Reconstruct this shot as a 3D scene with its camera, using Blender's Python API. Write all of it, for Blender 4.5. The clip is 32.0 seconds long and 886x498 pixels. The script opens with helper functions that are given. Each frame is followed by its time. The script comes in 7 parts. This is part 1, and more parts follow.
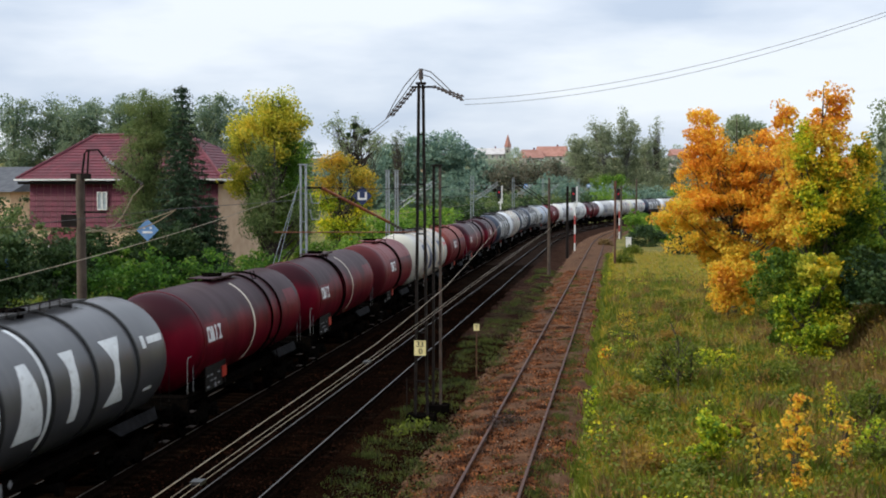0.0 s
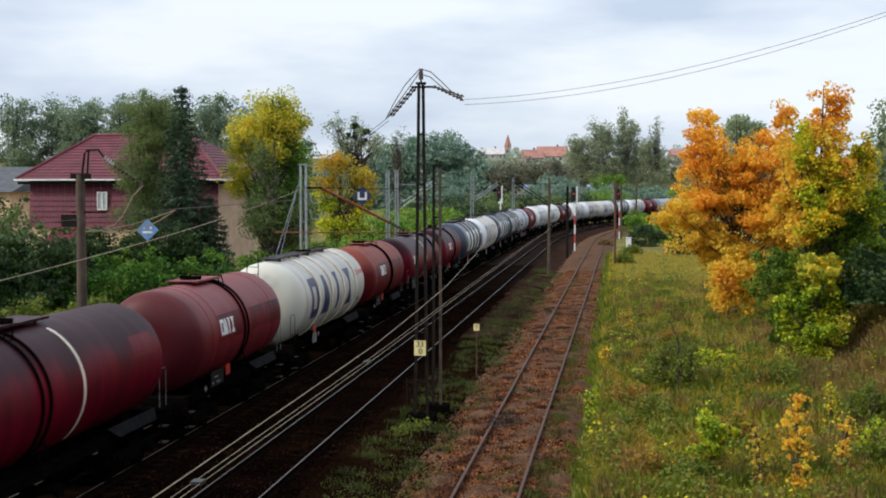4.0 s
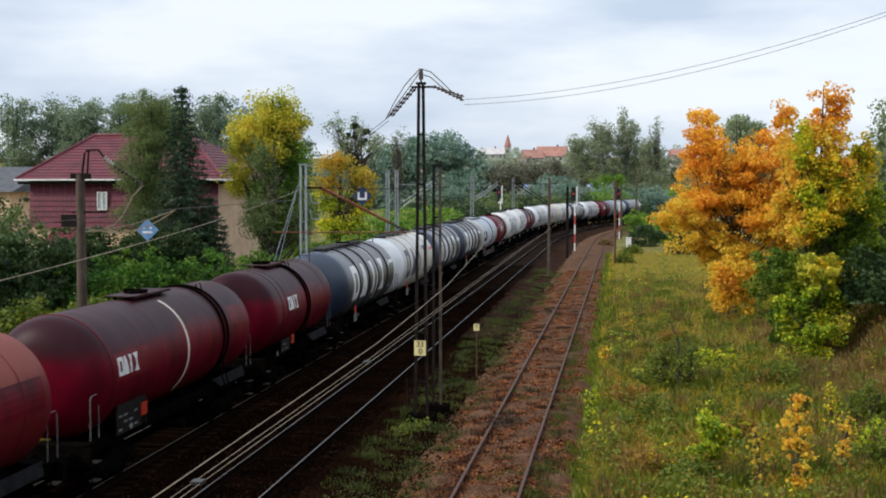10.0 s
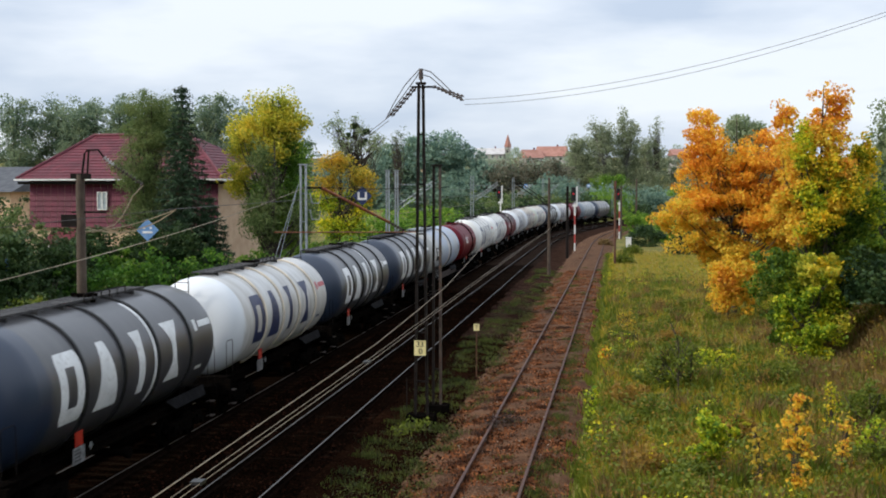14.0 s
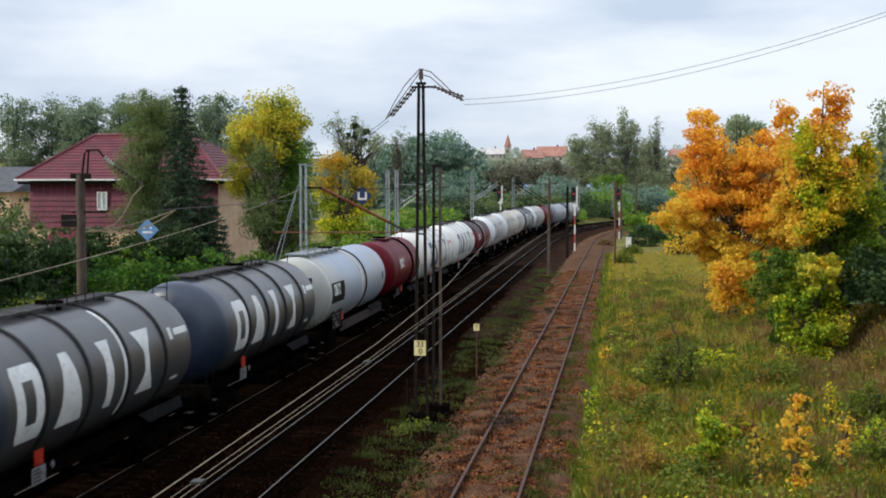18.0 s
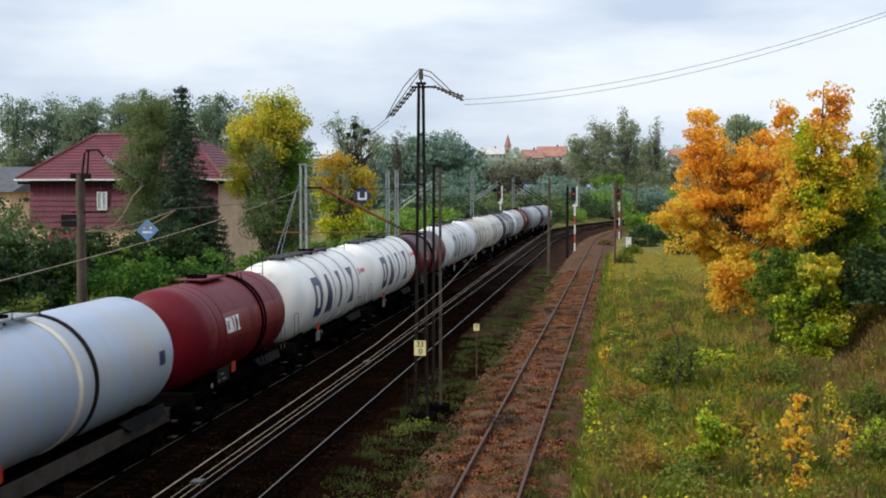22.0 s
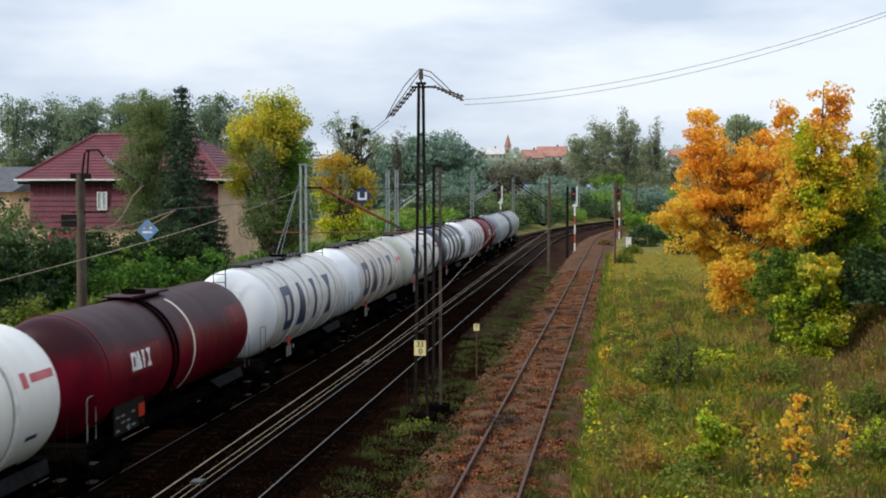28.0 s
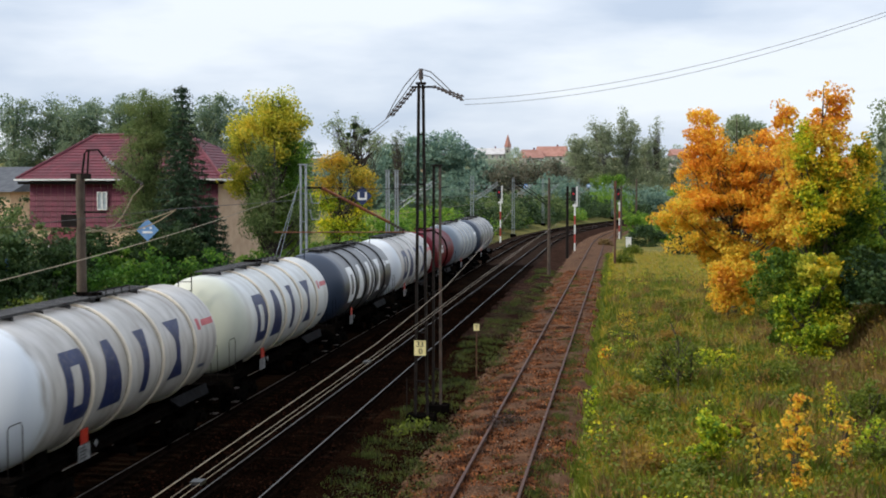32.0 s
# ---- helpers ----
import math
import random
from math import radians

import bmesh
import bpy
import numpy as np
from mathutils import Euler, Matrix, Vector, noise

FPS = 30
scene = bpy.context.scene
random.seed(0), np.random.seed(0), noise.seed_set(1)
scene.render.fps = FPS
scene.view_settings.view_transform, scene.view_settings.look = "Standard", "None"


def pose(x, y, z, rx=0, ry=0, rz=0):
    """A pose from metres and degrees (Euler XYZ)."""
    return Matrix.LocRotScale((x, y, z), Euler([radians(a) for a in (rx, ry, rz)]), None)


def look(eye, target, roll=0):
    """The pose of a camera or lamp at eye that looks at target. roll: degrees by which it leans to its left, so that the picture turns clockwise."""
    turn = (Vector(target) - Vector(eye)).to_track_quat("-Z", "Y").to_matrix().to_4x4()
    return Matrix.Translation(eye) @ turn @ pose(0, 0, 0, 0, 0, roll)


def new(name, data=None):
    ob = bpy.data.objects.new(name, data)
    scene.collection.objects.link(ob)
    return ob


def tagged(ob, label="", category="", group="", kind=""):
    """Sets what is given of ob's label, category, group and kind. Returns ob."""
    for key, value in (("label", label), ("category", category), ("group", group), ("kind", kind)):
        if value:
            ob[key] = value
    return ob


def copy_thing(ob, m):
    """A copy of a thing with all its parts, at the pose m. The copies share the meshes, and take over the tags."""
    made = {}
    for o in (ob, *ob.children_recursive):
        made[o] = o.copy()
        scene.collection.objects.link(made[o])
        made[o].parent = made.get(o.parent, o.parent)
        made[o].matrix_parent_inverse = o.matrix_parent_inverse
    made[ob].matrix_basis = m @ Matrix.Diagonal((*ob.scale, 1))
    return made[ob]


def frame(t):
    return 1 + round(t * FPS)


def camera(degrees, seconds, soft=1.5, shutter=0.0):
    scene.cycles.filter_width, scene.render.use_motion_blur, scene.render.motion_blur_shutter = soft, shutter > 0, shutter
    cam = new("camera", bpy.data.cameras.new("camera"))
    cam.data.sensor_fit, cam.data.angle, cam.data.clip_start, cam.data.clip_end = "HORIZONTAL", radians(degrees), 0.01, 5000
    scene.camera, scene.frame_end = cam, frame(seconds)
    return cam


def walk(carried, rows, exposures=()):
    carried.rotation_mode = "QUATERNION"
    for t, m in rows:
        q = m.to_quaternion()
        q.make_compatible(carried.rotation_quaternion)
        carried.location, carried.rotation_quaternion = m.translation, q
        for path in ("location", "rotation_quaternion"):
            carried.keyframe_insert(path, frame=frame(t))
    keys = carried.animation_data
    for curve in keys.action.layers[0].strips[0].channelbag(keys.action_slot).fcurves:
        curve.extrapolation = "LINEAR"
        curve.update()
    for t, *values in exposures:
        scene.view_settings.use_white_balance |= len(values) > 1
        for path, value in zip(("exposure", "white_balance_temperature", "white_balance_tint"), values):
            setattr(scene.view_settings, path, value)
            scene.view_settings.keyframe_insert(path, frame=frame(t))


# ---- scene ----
cam = camera(40.0, 32.0, soft=1.9, shutter=0.35)
EYE = Vector((0.0, 0.0, 7.05))
AIM = EYE + Vector((-0.14118, 0.98867, -0.05100)) * 50
walk(cam, [(0.0, look(EYE, AIM)), (32.0, look(EYE, AIM))])

# ---------------------------------------------------------------- light
world = bpy.data.worlds.new("world")
scene.world = world
world.use_nodes = True
wn, wl = world.node_tree.nodes, world.node_tree.links
wn.clear()
w_out = wn.new("ShaderNodeOutputWorld")
w_sky = wn.new("ShaderNodeTexSky")
w_sky.sky_type = "NISHITA"
w_sky.sun_disc = False
w_sky.sun_elevation = radians(38)
w_sky.sun_rotation = radians(-120)
w_bg1 = wn.new("ShaderNodeBackground")
w_bg1.inputs["Strength"].default_value = 0.10
wl.new(w_sky.outputs["Color"], w_bg1.inputs["Color"])
w_tc = wn.new("ShaderNodeTexCoord")
w_map = wn.new("ShaderNodeMapping")
w_map.inputs["Scale"].default_value = (1.6, 1.6, 6.5)
w_map.inputs["Location"].default_value = (1.9, 0.75, 0.31)
w_noise = wn.new("ShaderNodeTexNoise")
w_noise.inputs["Scale"].default_value = 2.3
w_noise.inputs["Detail"].default_value = 5
w_noise.inputs["Roughness"].default_value = 0.5
w_ramp = wn.new("ShaderNodeValToRGB")
w_ramp.color_ramp.elements[0].position, w_ramp.color_ramp.elements[0].color = 0.35, (0.57, 0.665, 0.82, 1)
w_ramp.color_ramp.elements[1].position, w_ramp.color_ramp.elements[1].color = 0.59, (0.89, 0.95, 1.04, 1)
w_bg2 = wn.new("ShaderNodeBackground")
w_bg2.inputs["Strength"].default_value = 0.95
w_mix = wn.new("ShaderNodeMixShader")
w_mix.inputs[0].default_value = 0.88
wl.new(w_tc.outputs["Generated"], w_map.inputs["Vector"])
wl.new(w_map.outputs["Vector"], w_noise.inputs["Vector"])
wl.new(w_noise.outputs["Fac"], w_ramp.inputs["Fac"])
# an overcast sky grows brighter from the horizon to the zenith
w_up = wn.new("ShaderNodeSeparateXYZ")
w_rise = wn.new("ShaderNodeMapRange")
w_rise.inputs["From Min"].default_value, w_rise.inputs["From Max"].default_value = 0.12, 1.0
w_rise.inputs["To Min"].default_value, w_rise.inputs["To Max"].default_value = 1.0, 1.7
w_gain = wn.new("ShaderNodeVectorMath")
w_gain.operation = "SCALE"
wl.new(w_tc.outputs["Generated"], w_up.inputs[0])
wl.new(w_up.outputs["Z"], w_rise.inputs["Value"])
wl.new(w_ramp.outputs["Color"], w_gain.inputs[0])
wl.new(w_rise.outputs["Result"], w_gain.inputs["Scale"])
wl.new(w_gain.outputs[0], w_bg2.inputs["Color"])
wl.new(w_bg1.outputs[0], w_mix.inputs[1])
wl.new(w_bg2.outputs[0], w_mix.inputs[2])
wl.new(w_mix.outputs[0], w_out.inputs["Surface"])

sun_data = bpy.data.lights.new("sun", "SUN")
sun_data.energy, sun_data.angle, sun_data.color = 2.6, radians(6), (1.0, 0.94, 0.84)
sun = new("sun", sun_data)
sun.matrix_world = look((-66, -2, 50), (0, 30, 0))
scene.view_settings.exposure = 0.18


# ---------------------------------------------------------------- materials
def material(name, a, b, scale=4.0, rough=0.7, metal=0.0, bump=0.15, fine=30.0, third=None, spec=0.4, island=0.0, coat=0.0, space="Object"):
    """Two tones mixed by coarse noise, a third one laid over in patches by finer noise, with relief."""
    m = bpy.data.materials.new(name)
    m.use_nodes = True
    n, k = m.node_tree.nodes, m.node_tree.links
    p = n["Principled BSDF"]
    p.inputs["Roughness"].default_value, p.inputs["Metallic"].default_value = rough, metal
    p.inputs["Specular IOR Level"].default_value = spec
    p.inputs["Coat Weight"].default_value = coat
    tc = n.new("ShaderNodeTexCoord")
    n1 = n.new("ShaderNodeTexNoise")
    n1.inputs["Scale"].default_value, n1.inputs["Detail"].default_value = scale, 6
    k.new(tc.outputs[space], n1.inputs["Vector"])
    r1 = n.new("ShaderNodeValToRGB")
    r1.color_ramp.elements[0].position, r1.color_ramp.elements[0].color = 0.36, (*a, 1)
    r1.color_ramp.elements[1].position, r1.color_ramp.elements[1].color = 0.64, (*b, 1)
    k.new(n1.outputs["Fac"], r1.inputs["Fac"])
    col = r1.outputs["Color"]
    n2 = n.new("ShaderNodeTexNoise")
    n2.inputs["Scale"].default_value, n2.inputs["Detail"].default_value = fine, 5
    k.new(tc.outputs[space], n2.inputs["Vector"])
    if third:
        r2 = n.new("ShaderNodeMapRange")
        r2.inputs["From Min"].default_value, r2.inputs["From Max"].default_value = 0.52, 0.68
        k.new(n2.outputs["Fac"], r2.inputs["Value"])
        mx = n.new("ShaderNodeMix")
        mx.data_type = "RGBA"
        k.new(r2.outputs["Result"], mx.inputs["Factor"])
        k.new(col, mx.inputs["A"])
        mx.inputs["B"].default_value = (*third, 1)
        col = mx.outputs["Result"]
    if island:
        geo = n.new("ShaderNodeNewGeometry")
        hs = n.new("ShaderNodeHueSaturation")
        mr = n.new("ShaderNodeMapRange")
        mr.inputs["To Min"].default_value, mr.inputs["To Max"].default_value = 1 - island, 1 + island
        k.new(geo.outputs["Random Per Island"], mr.inputs["Value"])
        k.new(mr.outputs["Result"], hs.inputs["Value"])
        k.new(col, hs.inputs["Color"])
        col = hs.outputs["Color"]
    k.new(col, p.inputs["Base Color"])
    if bump:
        bp = n.new("ShaderNodeBump")
        bp.inputs["Strength"].default_value, bp.inputs["Distance"].default_value = bump, 0.03
        k.new(n2.outputs["Fac"], bp.inputs["Height"])
        k.new(bp.outputs["Normal"], p.inputs["Normal"])
    return m


def leaf_material(name, tones, rough=0.55, trans=0.35):
    """Foliage: each leaf takes its own tone; some light passes through."""
    m = bpy.data.materials.new(name)
    m.use_nodes = True
    n, k = m.node_tree.nodes, m.node_tree.links
    p = n["Principled BSDF"]
    p.inputs["Roughness"].default_value = rough
    p.inputs["Specular IOR Level"].default_value = 0.25
    geo = n.new("ShaderNodeNewGeometry")
    tc = n.new("ShaderNodeTexCoord")
    nz = n.new("ShaderNodeTexNoise")
    nz.inputs["Scale"].default_value, nz.inputs["Detail"].default_value = 0.55, 3
    k.new(tc.outputs["Object"], nz.inputs["Vector"])
    mr = n.new("ShaderNodeMapRange")
    mr.inputs["From Min"].default_value, mr.inputs["From Max"].default_value = 0.3, 0.7
    k.new(nz.outputs["Fac"], mr.inputs["Value"])
    ad = n.new("ShaderNodeMix")
    ad.inputs["Factor"].default_value = 0.5
    k.new(geo.outputs["Random Per Island"], ad.inputs["A"])
    k.new(mr.outputs["Result"], ad.inputs["B"])
    r = n.new("ShaderNodeValToRGB")
    while len(r.color_ramp.elements) < len(tones):
        r.color_ramp.elements.new(0.5)
    for i, t in enumerate(tones):
        e = r.color_ramp.elements[i]
        e.position = 0.2 + 0.6 * i / (len(tones) - 1)
        e.color = (min(0.9, t[0] * 1.3), min(0.8, t[1] * 1.27), t[2] * 1.1, 1)
    k.new(ad.outputs["Result"], r.inputs["Fac"])
    k.new(r.outputs["Color"], p.inputs["Base Color"])
    tr = n.new("ShaderNodeBsdfTranslucent")
    k.new(r.outputs["Color"], tr.inputs["Color"])
    ms = n.new("ShaderNodeMixShader")
    ms.inputs[0].default_value = trans
    k.new(p.outputs[0], ms.inputs[1])
    k.new(tr.outputs[0], ms.inputs[2])
    k.new(ms.outputs[0], n["Material Output"].inputs["Surface"])
    return m


def tank_paint(name, base, streak, top, rough=0.35, amount=0.5, band=None, coat=0.2, spec=0.5, upper_tone=None):
    """Tank paint: washed-down streaks that run round the shell, patches of dirt, and product stains under the manhole."""
    m = bpy.data.materials.new(name)
    m.use_nodes = True
    n, k = m.node_tree.nodes, m.node_tree.links
    p = n["Principled BSDF"]
    p.inputs["Roughness"].default_value, p.inputs["Coat Weight"].default_value = rough, coat
    p.inputs["Specular IOR Level"].default_value = spec
    p.inputs["Coat Roughness"].default_value = 0.25
    tc = n.new("ShaderNodeTexCoord")
    oi = n.new("ShaderNodeObjectInfo")
    off = n.new("ShaderNodeVectorMath")
    off.operation = "MULTIPLY_ADD"
    k.new(oi.outputs["Random"], off.inputs[0])
    off.inputs[1].default_value = (17.0, 31.0, 7.0)
    k.new(tc.outputs["Object"], off.inputs[2])
    mp = n.new("ShaderNodeMapping")
    mp.inputs["Scale"].default_value = (0.35, 1.5, 0.35)
    k.new(off.outputs[0], mp.inputs["Vector"])
    n1 = n.new("ShaderNodeTexNoise")
    n1.inputs["Scale"].default_value, n1.inputs["Detail"].default_value, n1.inputs["Roughness"].default_value = 1.6, 6, 0.55
    k.new(mp.outputs[0], n1.inputs["Vector"])
    r1 = n.new("ShaderNodeMapRange")
    r1.inputs["From Min"].default_value, r1.inputs["From Max"].default_value = 0.45, 0.74
    r1.inputs["To Max"].default_value = amount
    k.new(n1.outputs["Fac"], r1.inputs["Value"])
    mx = n.new("ShaderNodeMix")
    mx.data_type = "RGBA"
    mx.inputs["A"].default_value, mx.inputs["B"].default_value = (*base, 1), (*streak, 1)
    k.new(r1.outputs["Result"], mx.inputs["Factor"])
    n2 = n.new("ShaderNodeTexNoise")
    n2.inputs["Scale"].default_value, n2.inputs["Detail"].default_value = 0.7, 5
    k.new(off.outputs[0], n2.inputs["Vector"])
    r2 = n.new("ShaderNodeMapRange")
    r2.inputs["From Min"].default_value, r2.inputs["From Max"].default_value = 0.46, 0.72
    r2.inputs["To Max"].default_value = amount
    k.new(n2.outputs["Fac"], r2.inputs["Value"])
    my = n.new("ShaderNodeMix")
    my.data_type = "RGBA"
    k.new(mx.outputs["Result"], my.inputs["A"])
    my.inputs["B"].default_value = (*top, 1)
    k.new(r2.outputs["Result"], my.inputs["Factor"])
    col = my.outputs["Result"]
    sx = n.new("ShaderNodeSeparateXYZ")
    k.new(tc.outputs["Object"], sx.inputs[0])
    if upper_tone:
        # another tone on the upper shell, set by height with a noisy edge
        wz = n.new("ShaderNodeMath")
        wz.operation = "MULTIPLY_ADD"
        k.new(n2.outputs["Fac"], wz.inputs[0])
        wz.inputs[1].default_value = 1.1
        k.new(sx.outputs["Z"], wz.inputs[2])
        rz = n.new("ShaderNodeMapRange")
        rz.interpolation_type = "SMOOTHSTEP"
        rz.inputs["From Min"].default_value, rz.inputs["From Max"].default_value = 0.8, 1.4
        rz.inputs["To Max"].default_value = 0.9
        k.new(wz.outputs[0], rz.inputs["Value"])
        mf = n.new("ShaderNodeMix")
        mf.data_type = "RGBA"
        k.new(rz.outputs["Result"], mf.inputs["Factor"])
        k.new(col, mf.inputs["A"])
        mf.inputs["B"].default_value = (*upper_tone, 1)
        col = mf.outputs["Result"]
    if band:
        lo, hi, tone = band
        wob = n.new("ShaderNodeMath")
        wob.operation = "MULTIPLY_ADD"
        k.new(n1.outputs["Fac"], wob.inputs[0])
        wob.inputs[1].default_value = 1.2
        k.new(sx.outputs["Y"], wob.inputs[2])
        rb = n.new("ShaderNodeMapRange")
        rb.interpolation_type = "SMOOTHSTEP"
        rb.inputs["From Min"].default_value, rb.inputs["From Max"].default_value = lo, hi
        rb.inputs["To Min"].default_value, rb.inputs["To Max"].default_value = 0.85, 0.0
        k.new(wob.outputs[0], rb.inputs["Value"])
        mz = n.new("ShaderNodeMix")
        mz.data_type = "RGBA"
        k.new(rb.outputs["Result"], mz.inputs["Factor"])
        k.new(col, mz.inputs["A"])
        mz.inputs["B"].default_value = (*tone, 1)
        col = mz.outputs["Result"]
    k.new(col, p.inputs["Base Color"])
    rr = n.new("ShaderNodeMapRange")
    rr.inputs["To Min"].default_value, rr.inputs["To Max"].default_value = rough - 0.06, rough + 0.14
    k.new(n1.outputs["Fac"], rr.inputs["Value"])
    k.new(rr.outputs["Result"], p.inputs["Roughness"])
    bp = n.new("ShaderNodeBump")
    bp.inputs["Strength"].default_value, bp.inputs["Distance"].default_value = 0.06, 0.05
    k.new(n2.outputs["Fac"], bp.inputs["Height"])
    k.new(bp.outputs["Normal"], p.inputs["Normal"])
    return m


def glow_material(name, colour, strength):
    m = bpy.data.materials.new(name)
    m.use_nodes = True
    p = m.node_tree.nodes["Principled BSDF"]
    p.inputs["Base Color"].default_value = (*colour, 1)
    p.inputs["Emission Color"].default_value = (*colour, 1)
    p.inputs["Emission Strength"].default_value = strength
    return m


M = {}
M["steel_dark"] = material("steel_dark", (0.004, 0.0037, 0.0037), (0.010, 0.009, 0.0085), 3, 0.8, 0.0, 0.2, 40, (0.03, 0.02, 0.013), spec=0.1)
M["grating"] = material("grating", (0.03, 0.03, 0.032), (0.075, 0.075, 0.078), 3, 0.8, 0.0, 0.2, 40, (0.12, 0.11, 0.10), spec=0.1)
# grime taken near-black; the shade under the wagons is in this colour too
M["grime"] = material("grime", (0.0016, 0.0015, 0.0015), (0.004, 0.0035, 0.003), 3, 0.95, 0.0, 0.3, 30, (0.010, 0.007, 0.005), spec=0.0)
M["steel_galv"] = material("steel_galv", (0.22, 0.25, 0.27), (0.33, 0.36, 0.38), 5, 0.55, 0.3, 0.1, 50, (0.22, 0.24, 0.26))
M["steel_rust"] = material("steel_rust", (0.075, 0.03, 0.016), (0.14, 0.058, 0.03), 5, 0.75, 0.1, 0.3, 40, (0.05, 0.03, 0.025))
M["steel_mast"] = material("steel_mast", (0.006, 0.0055, 0.005), (0.013, 0.011, 0.010), 4, 0.8, 0.0, 0.2, 40, (0.03, 0.017, 0.013), spec=0.1)
M["rod_rust"] = material("rod_rust", (0.24, 0.07, 0.025), (0.34, 0.11, 0.04), 5, 0.75, 0.0, 0.2, 40, (0.12, 0.05, 0.03))
M["rail_head"] = material("rail_head", (0.115, 0.105, 0.097), (0.21, 0.195, 0.18), 8, 0.5, 0.9, 0.05, 60)
M["rail_rust"] = material("rail_rust", (0.004, 0.0026, 0.002), (0.010, 0.006, 0.0045), 6, 0.9, 0.0, 0.3, 40, spec=0.0)
M["rail_old"] = material("rail_old", (0.05, 0.022, 0.015), (0.09, 0.042, 0.028), 6, 0.7, 0.1, 0.3, 40)
M["sleeper_dark"] = material("sleeper_dark", (0.003, 0.002, 0.0015), (0.008, 0.005, 0.0035), 3, 0.95, 0, 0.4, 18, (0.022, 0.013, 0.008), spec=0.0, island=0.3)
M["sleeper_wood"] = material("sleeper_wood", (0.014, 0.008, 0.006), (0.04, 0.022, 0.016), 3, 0.95, 0, 0.5, 18, (0.07, 0.042, 0.03), spec=0.0)
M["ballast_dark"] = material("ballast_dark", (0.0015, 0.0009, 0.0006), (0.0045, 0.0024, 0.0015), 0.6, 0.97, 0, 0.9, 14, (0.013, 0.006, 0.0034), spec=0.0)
M["ballast_brown"] = material("ballast_brown", (0.05, 0.024, 0.013), (0.105, 0.053, 0.029), 0.9, 0.95, 0, 1.0, 16, (0.16, 0.10, 0.062), spec=0.05)
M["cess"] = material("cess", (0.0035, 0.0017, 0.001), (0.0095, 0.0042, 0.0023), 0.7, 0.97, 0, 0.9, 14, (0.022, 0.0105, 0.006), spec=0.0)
# paler copies of ballast and cess, with distance haze painted into the colour
M["ballast_half_haze"] = material("ballast_half_haze", (0.004, 0.0026, 0.002), (0.011, 0.007, 0.005), 0.6, 0.97, 0, 0.9, 14, (0.02, 0.012, 0.009), spec=0.0)
M["ballast_haze"] = material("ballast_haze", (0.012, 0.008, 0.0065), (0.03, 0.02, 0.0155), 0.6, 0.97, 0, 0.9, 14, (0.045, 0.03, 0.023), spec=0.0)
M["cess_haze"] = material("cess_haze", (0.014, 0.0075, 0.0055), (0.035, 0.019, 0.014), 0.7, 0.97, 0, 0.9, 14, (0.06, 0.035, 0.025), spec=0.0)
M["stone_dark"] = material("stone_dark", (0.003, 0.0014, 0.0009), (0.022, 0.009, 0.0055), 2, 0.97, 0, 0.2, 30, None, spec=0.0, island=0.9)
M["stone_brown"] = material("stone_brown", (0.048, 0.016, 0.0065), (0.17, 0.066, 0.028), 2, 0.95, 0, 0.2, 30, None, spec=0.05, island=0.95)
M["ground"] = material("ground", (0.06, 0.07, 0.014), (0.18, 0.16, 0.04), 0.22, 0.95, 0, 0.8, 2.5, (0.17, 0.12, 0.05), spec=0.1)
M["bark"] = material("bark", (0.035, 0.026, 0.02), (0.07, 0.055, 0.042), 6, 0.9, 0, 0.7, 25, (0.1, 0.085, 0.07))
M["concrete_pole"] = material("concrete_pole", (0.045, 0.030, 0.020), (0.085, 0.060, 0.042), 2, 0.85, 0, 0.3, 40, (0.1, 0.08, 0.065))
M["hoop_dirt"] = material("hoop_dirt", (0.16, 0.135, 0.10), (0.3, 0.27, 0.21), 3, 0.7, 0, 0.1, 14, (0.4, 0.37, 0.31))
M["wire"] = material("wire", (0.20, 0.17, 0.13), (0.3, 0.26, 0.2), 3, 0.5, 0.6, 0, 10)
M["wire_dark"] = material("wire_dark", (0.06, 0.055, 0.05), (0.10, 0.09, 0.08), 3, 0.5, 0.4, 0, 10)
M["wire_copper"] = material("wire_copper", (0.26, 0.2, 0.125), (0.36, 0.28, 0.18), 3, 0.4, 0.6, 0, 10)
M["insulator"] = material("insulator", (0.05, 0.035, 0.03), (0.10, 0.075, 0.06), 4, 0.25, 0, 0, 30)
M["white_paint"] = material("white_paint", (0.62, 0.62, 0.6), (0.78, 0.78, 0.76), 4, 0.5, 0, 0.05, 30, (0.5, 0.49, 0.46))
M["letter_white"] = material("letter_white", (0.62, 0.63, 0.63), (0.76, 0.77, 0.77), 2, 0.45, 0, 0.02, 8, (0.55, 0.55, 0.54))
M["letter_blue"] = material("letter_blue", (0.008, 0.016, 0.065), (0.014, 0.027, 0.10), 2, 0.45, 0, 0.02, 8, (0.05, 0.052, 0.09))
M["letter_cream"] = material("letter_cream", (0.58, 0.5, 0.4), (0.72, 0.64, 0.52), 2, 0.5, 0, 0.02, 8)
M["logo_red"] = material("logo_red", (0.4, 0.07, 0.09), (0.5, 0.11, 0.12), 2, 0.5, 0, 0.02, 8)
M["plate_red"] = material("plate_red", (0.26, 0.014, 0.007), (0.4, 0.024, 0.01), 4, 0.45, 0, 0.02, 20)
M["sign_yellow"] = material("sign_yellow", (0.68, 0.58, 0.26), (0.78, 0.68, 0.34), 5, 0.5, 0, 0.03, 30, (0.55, 0.45, 0.2))
M["sign_black"] = material("sign_black", (0.012, 0.012, 0.012), (0.02, 0.02, 0.02), 5, 0.5, 0, 0, 30)
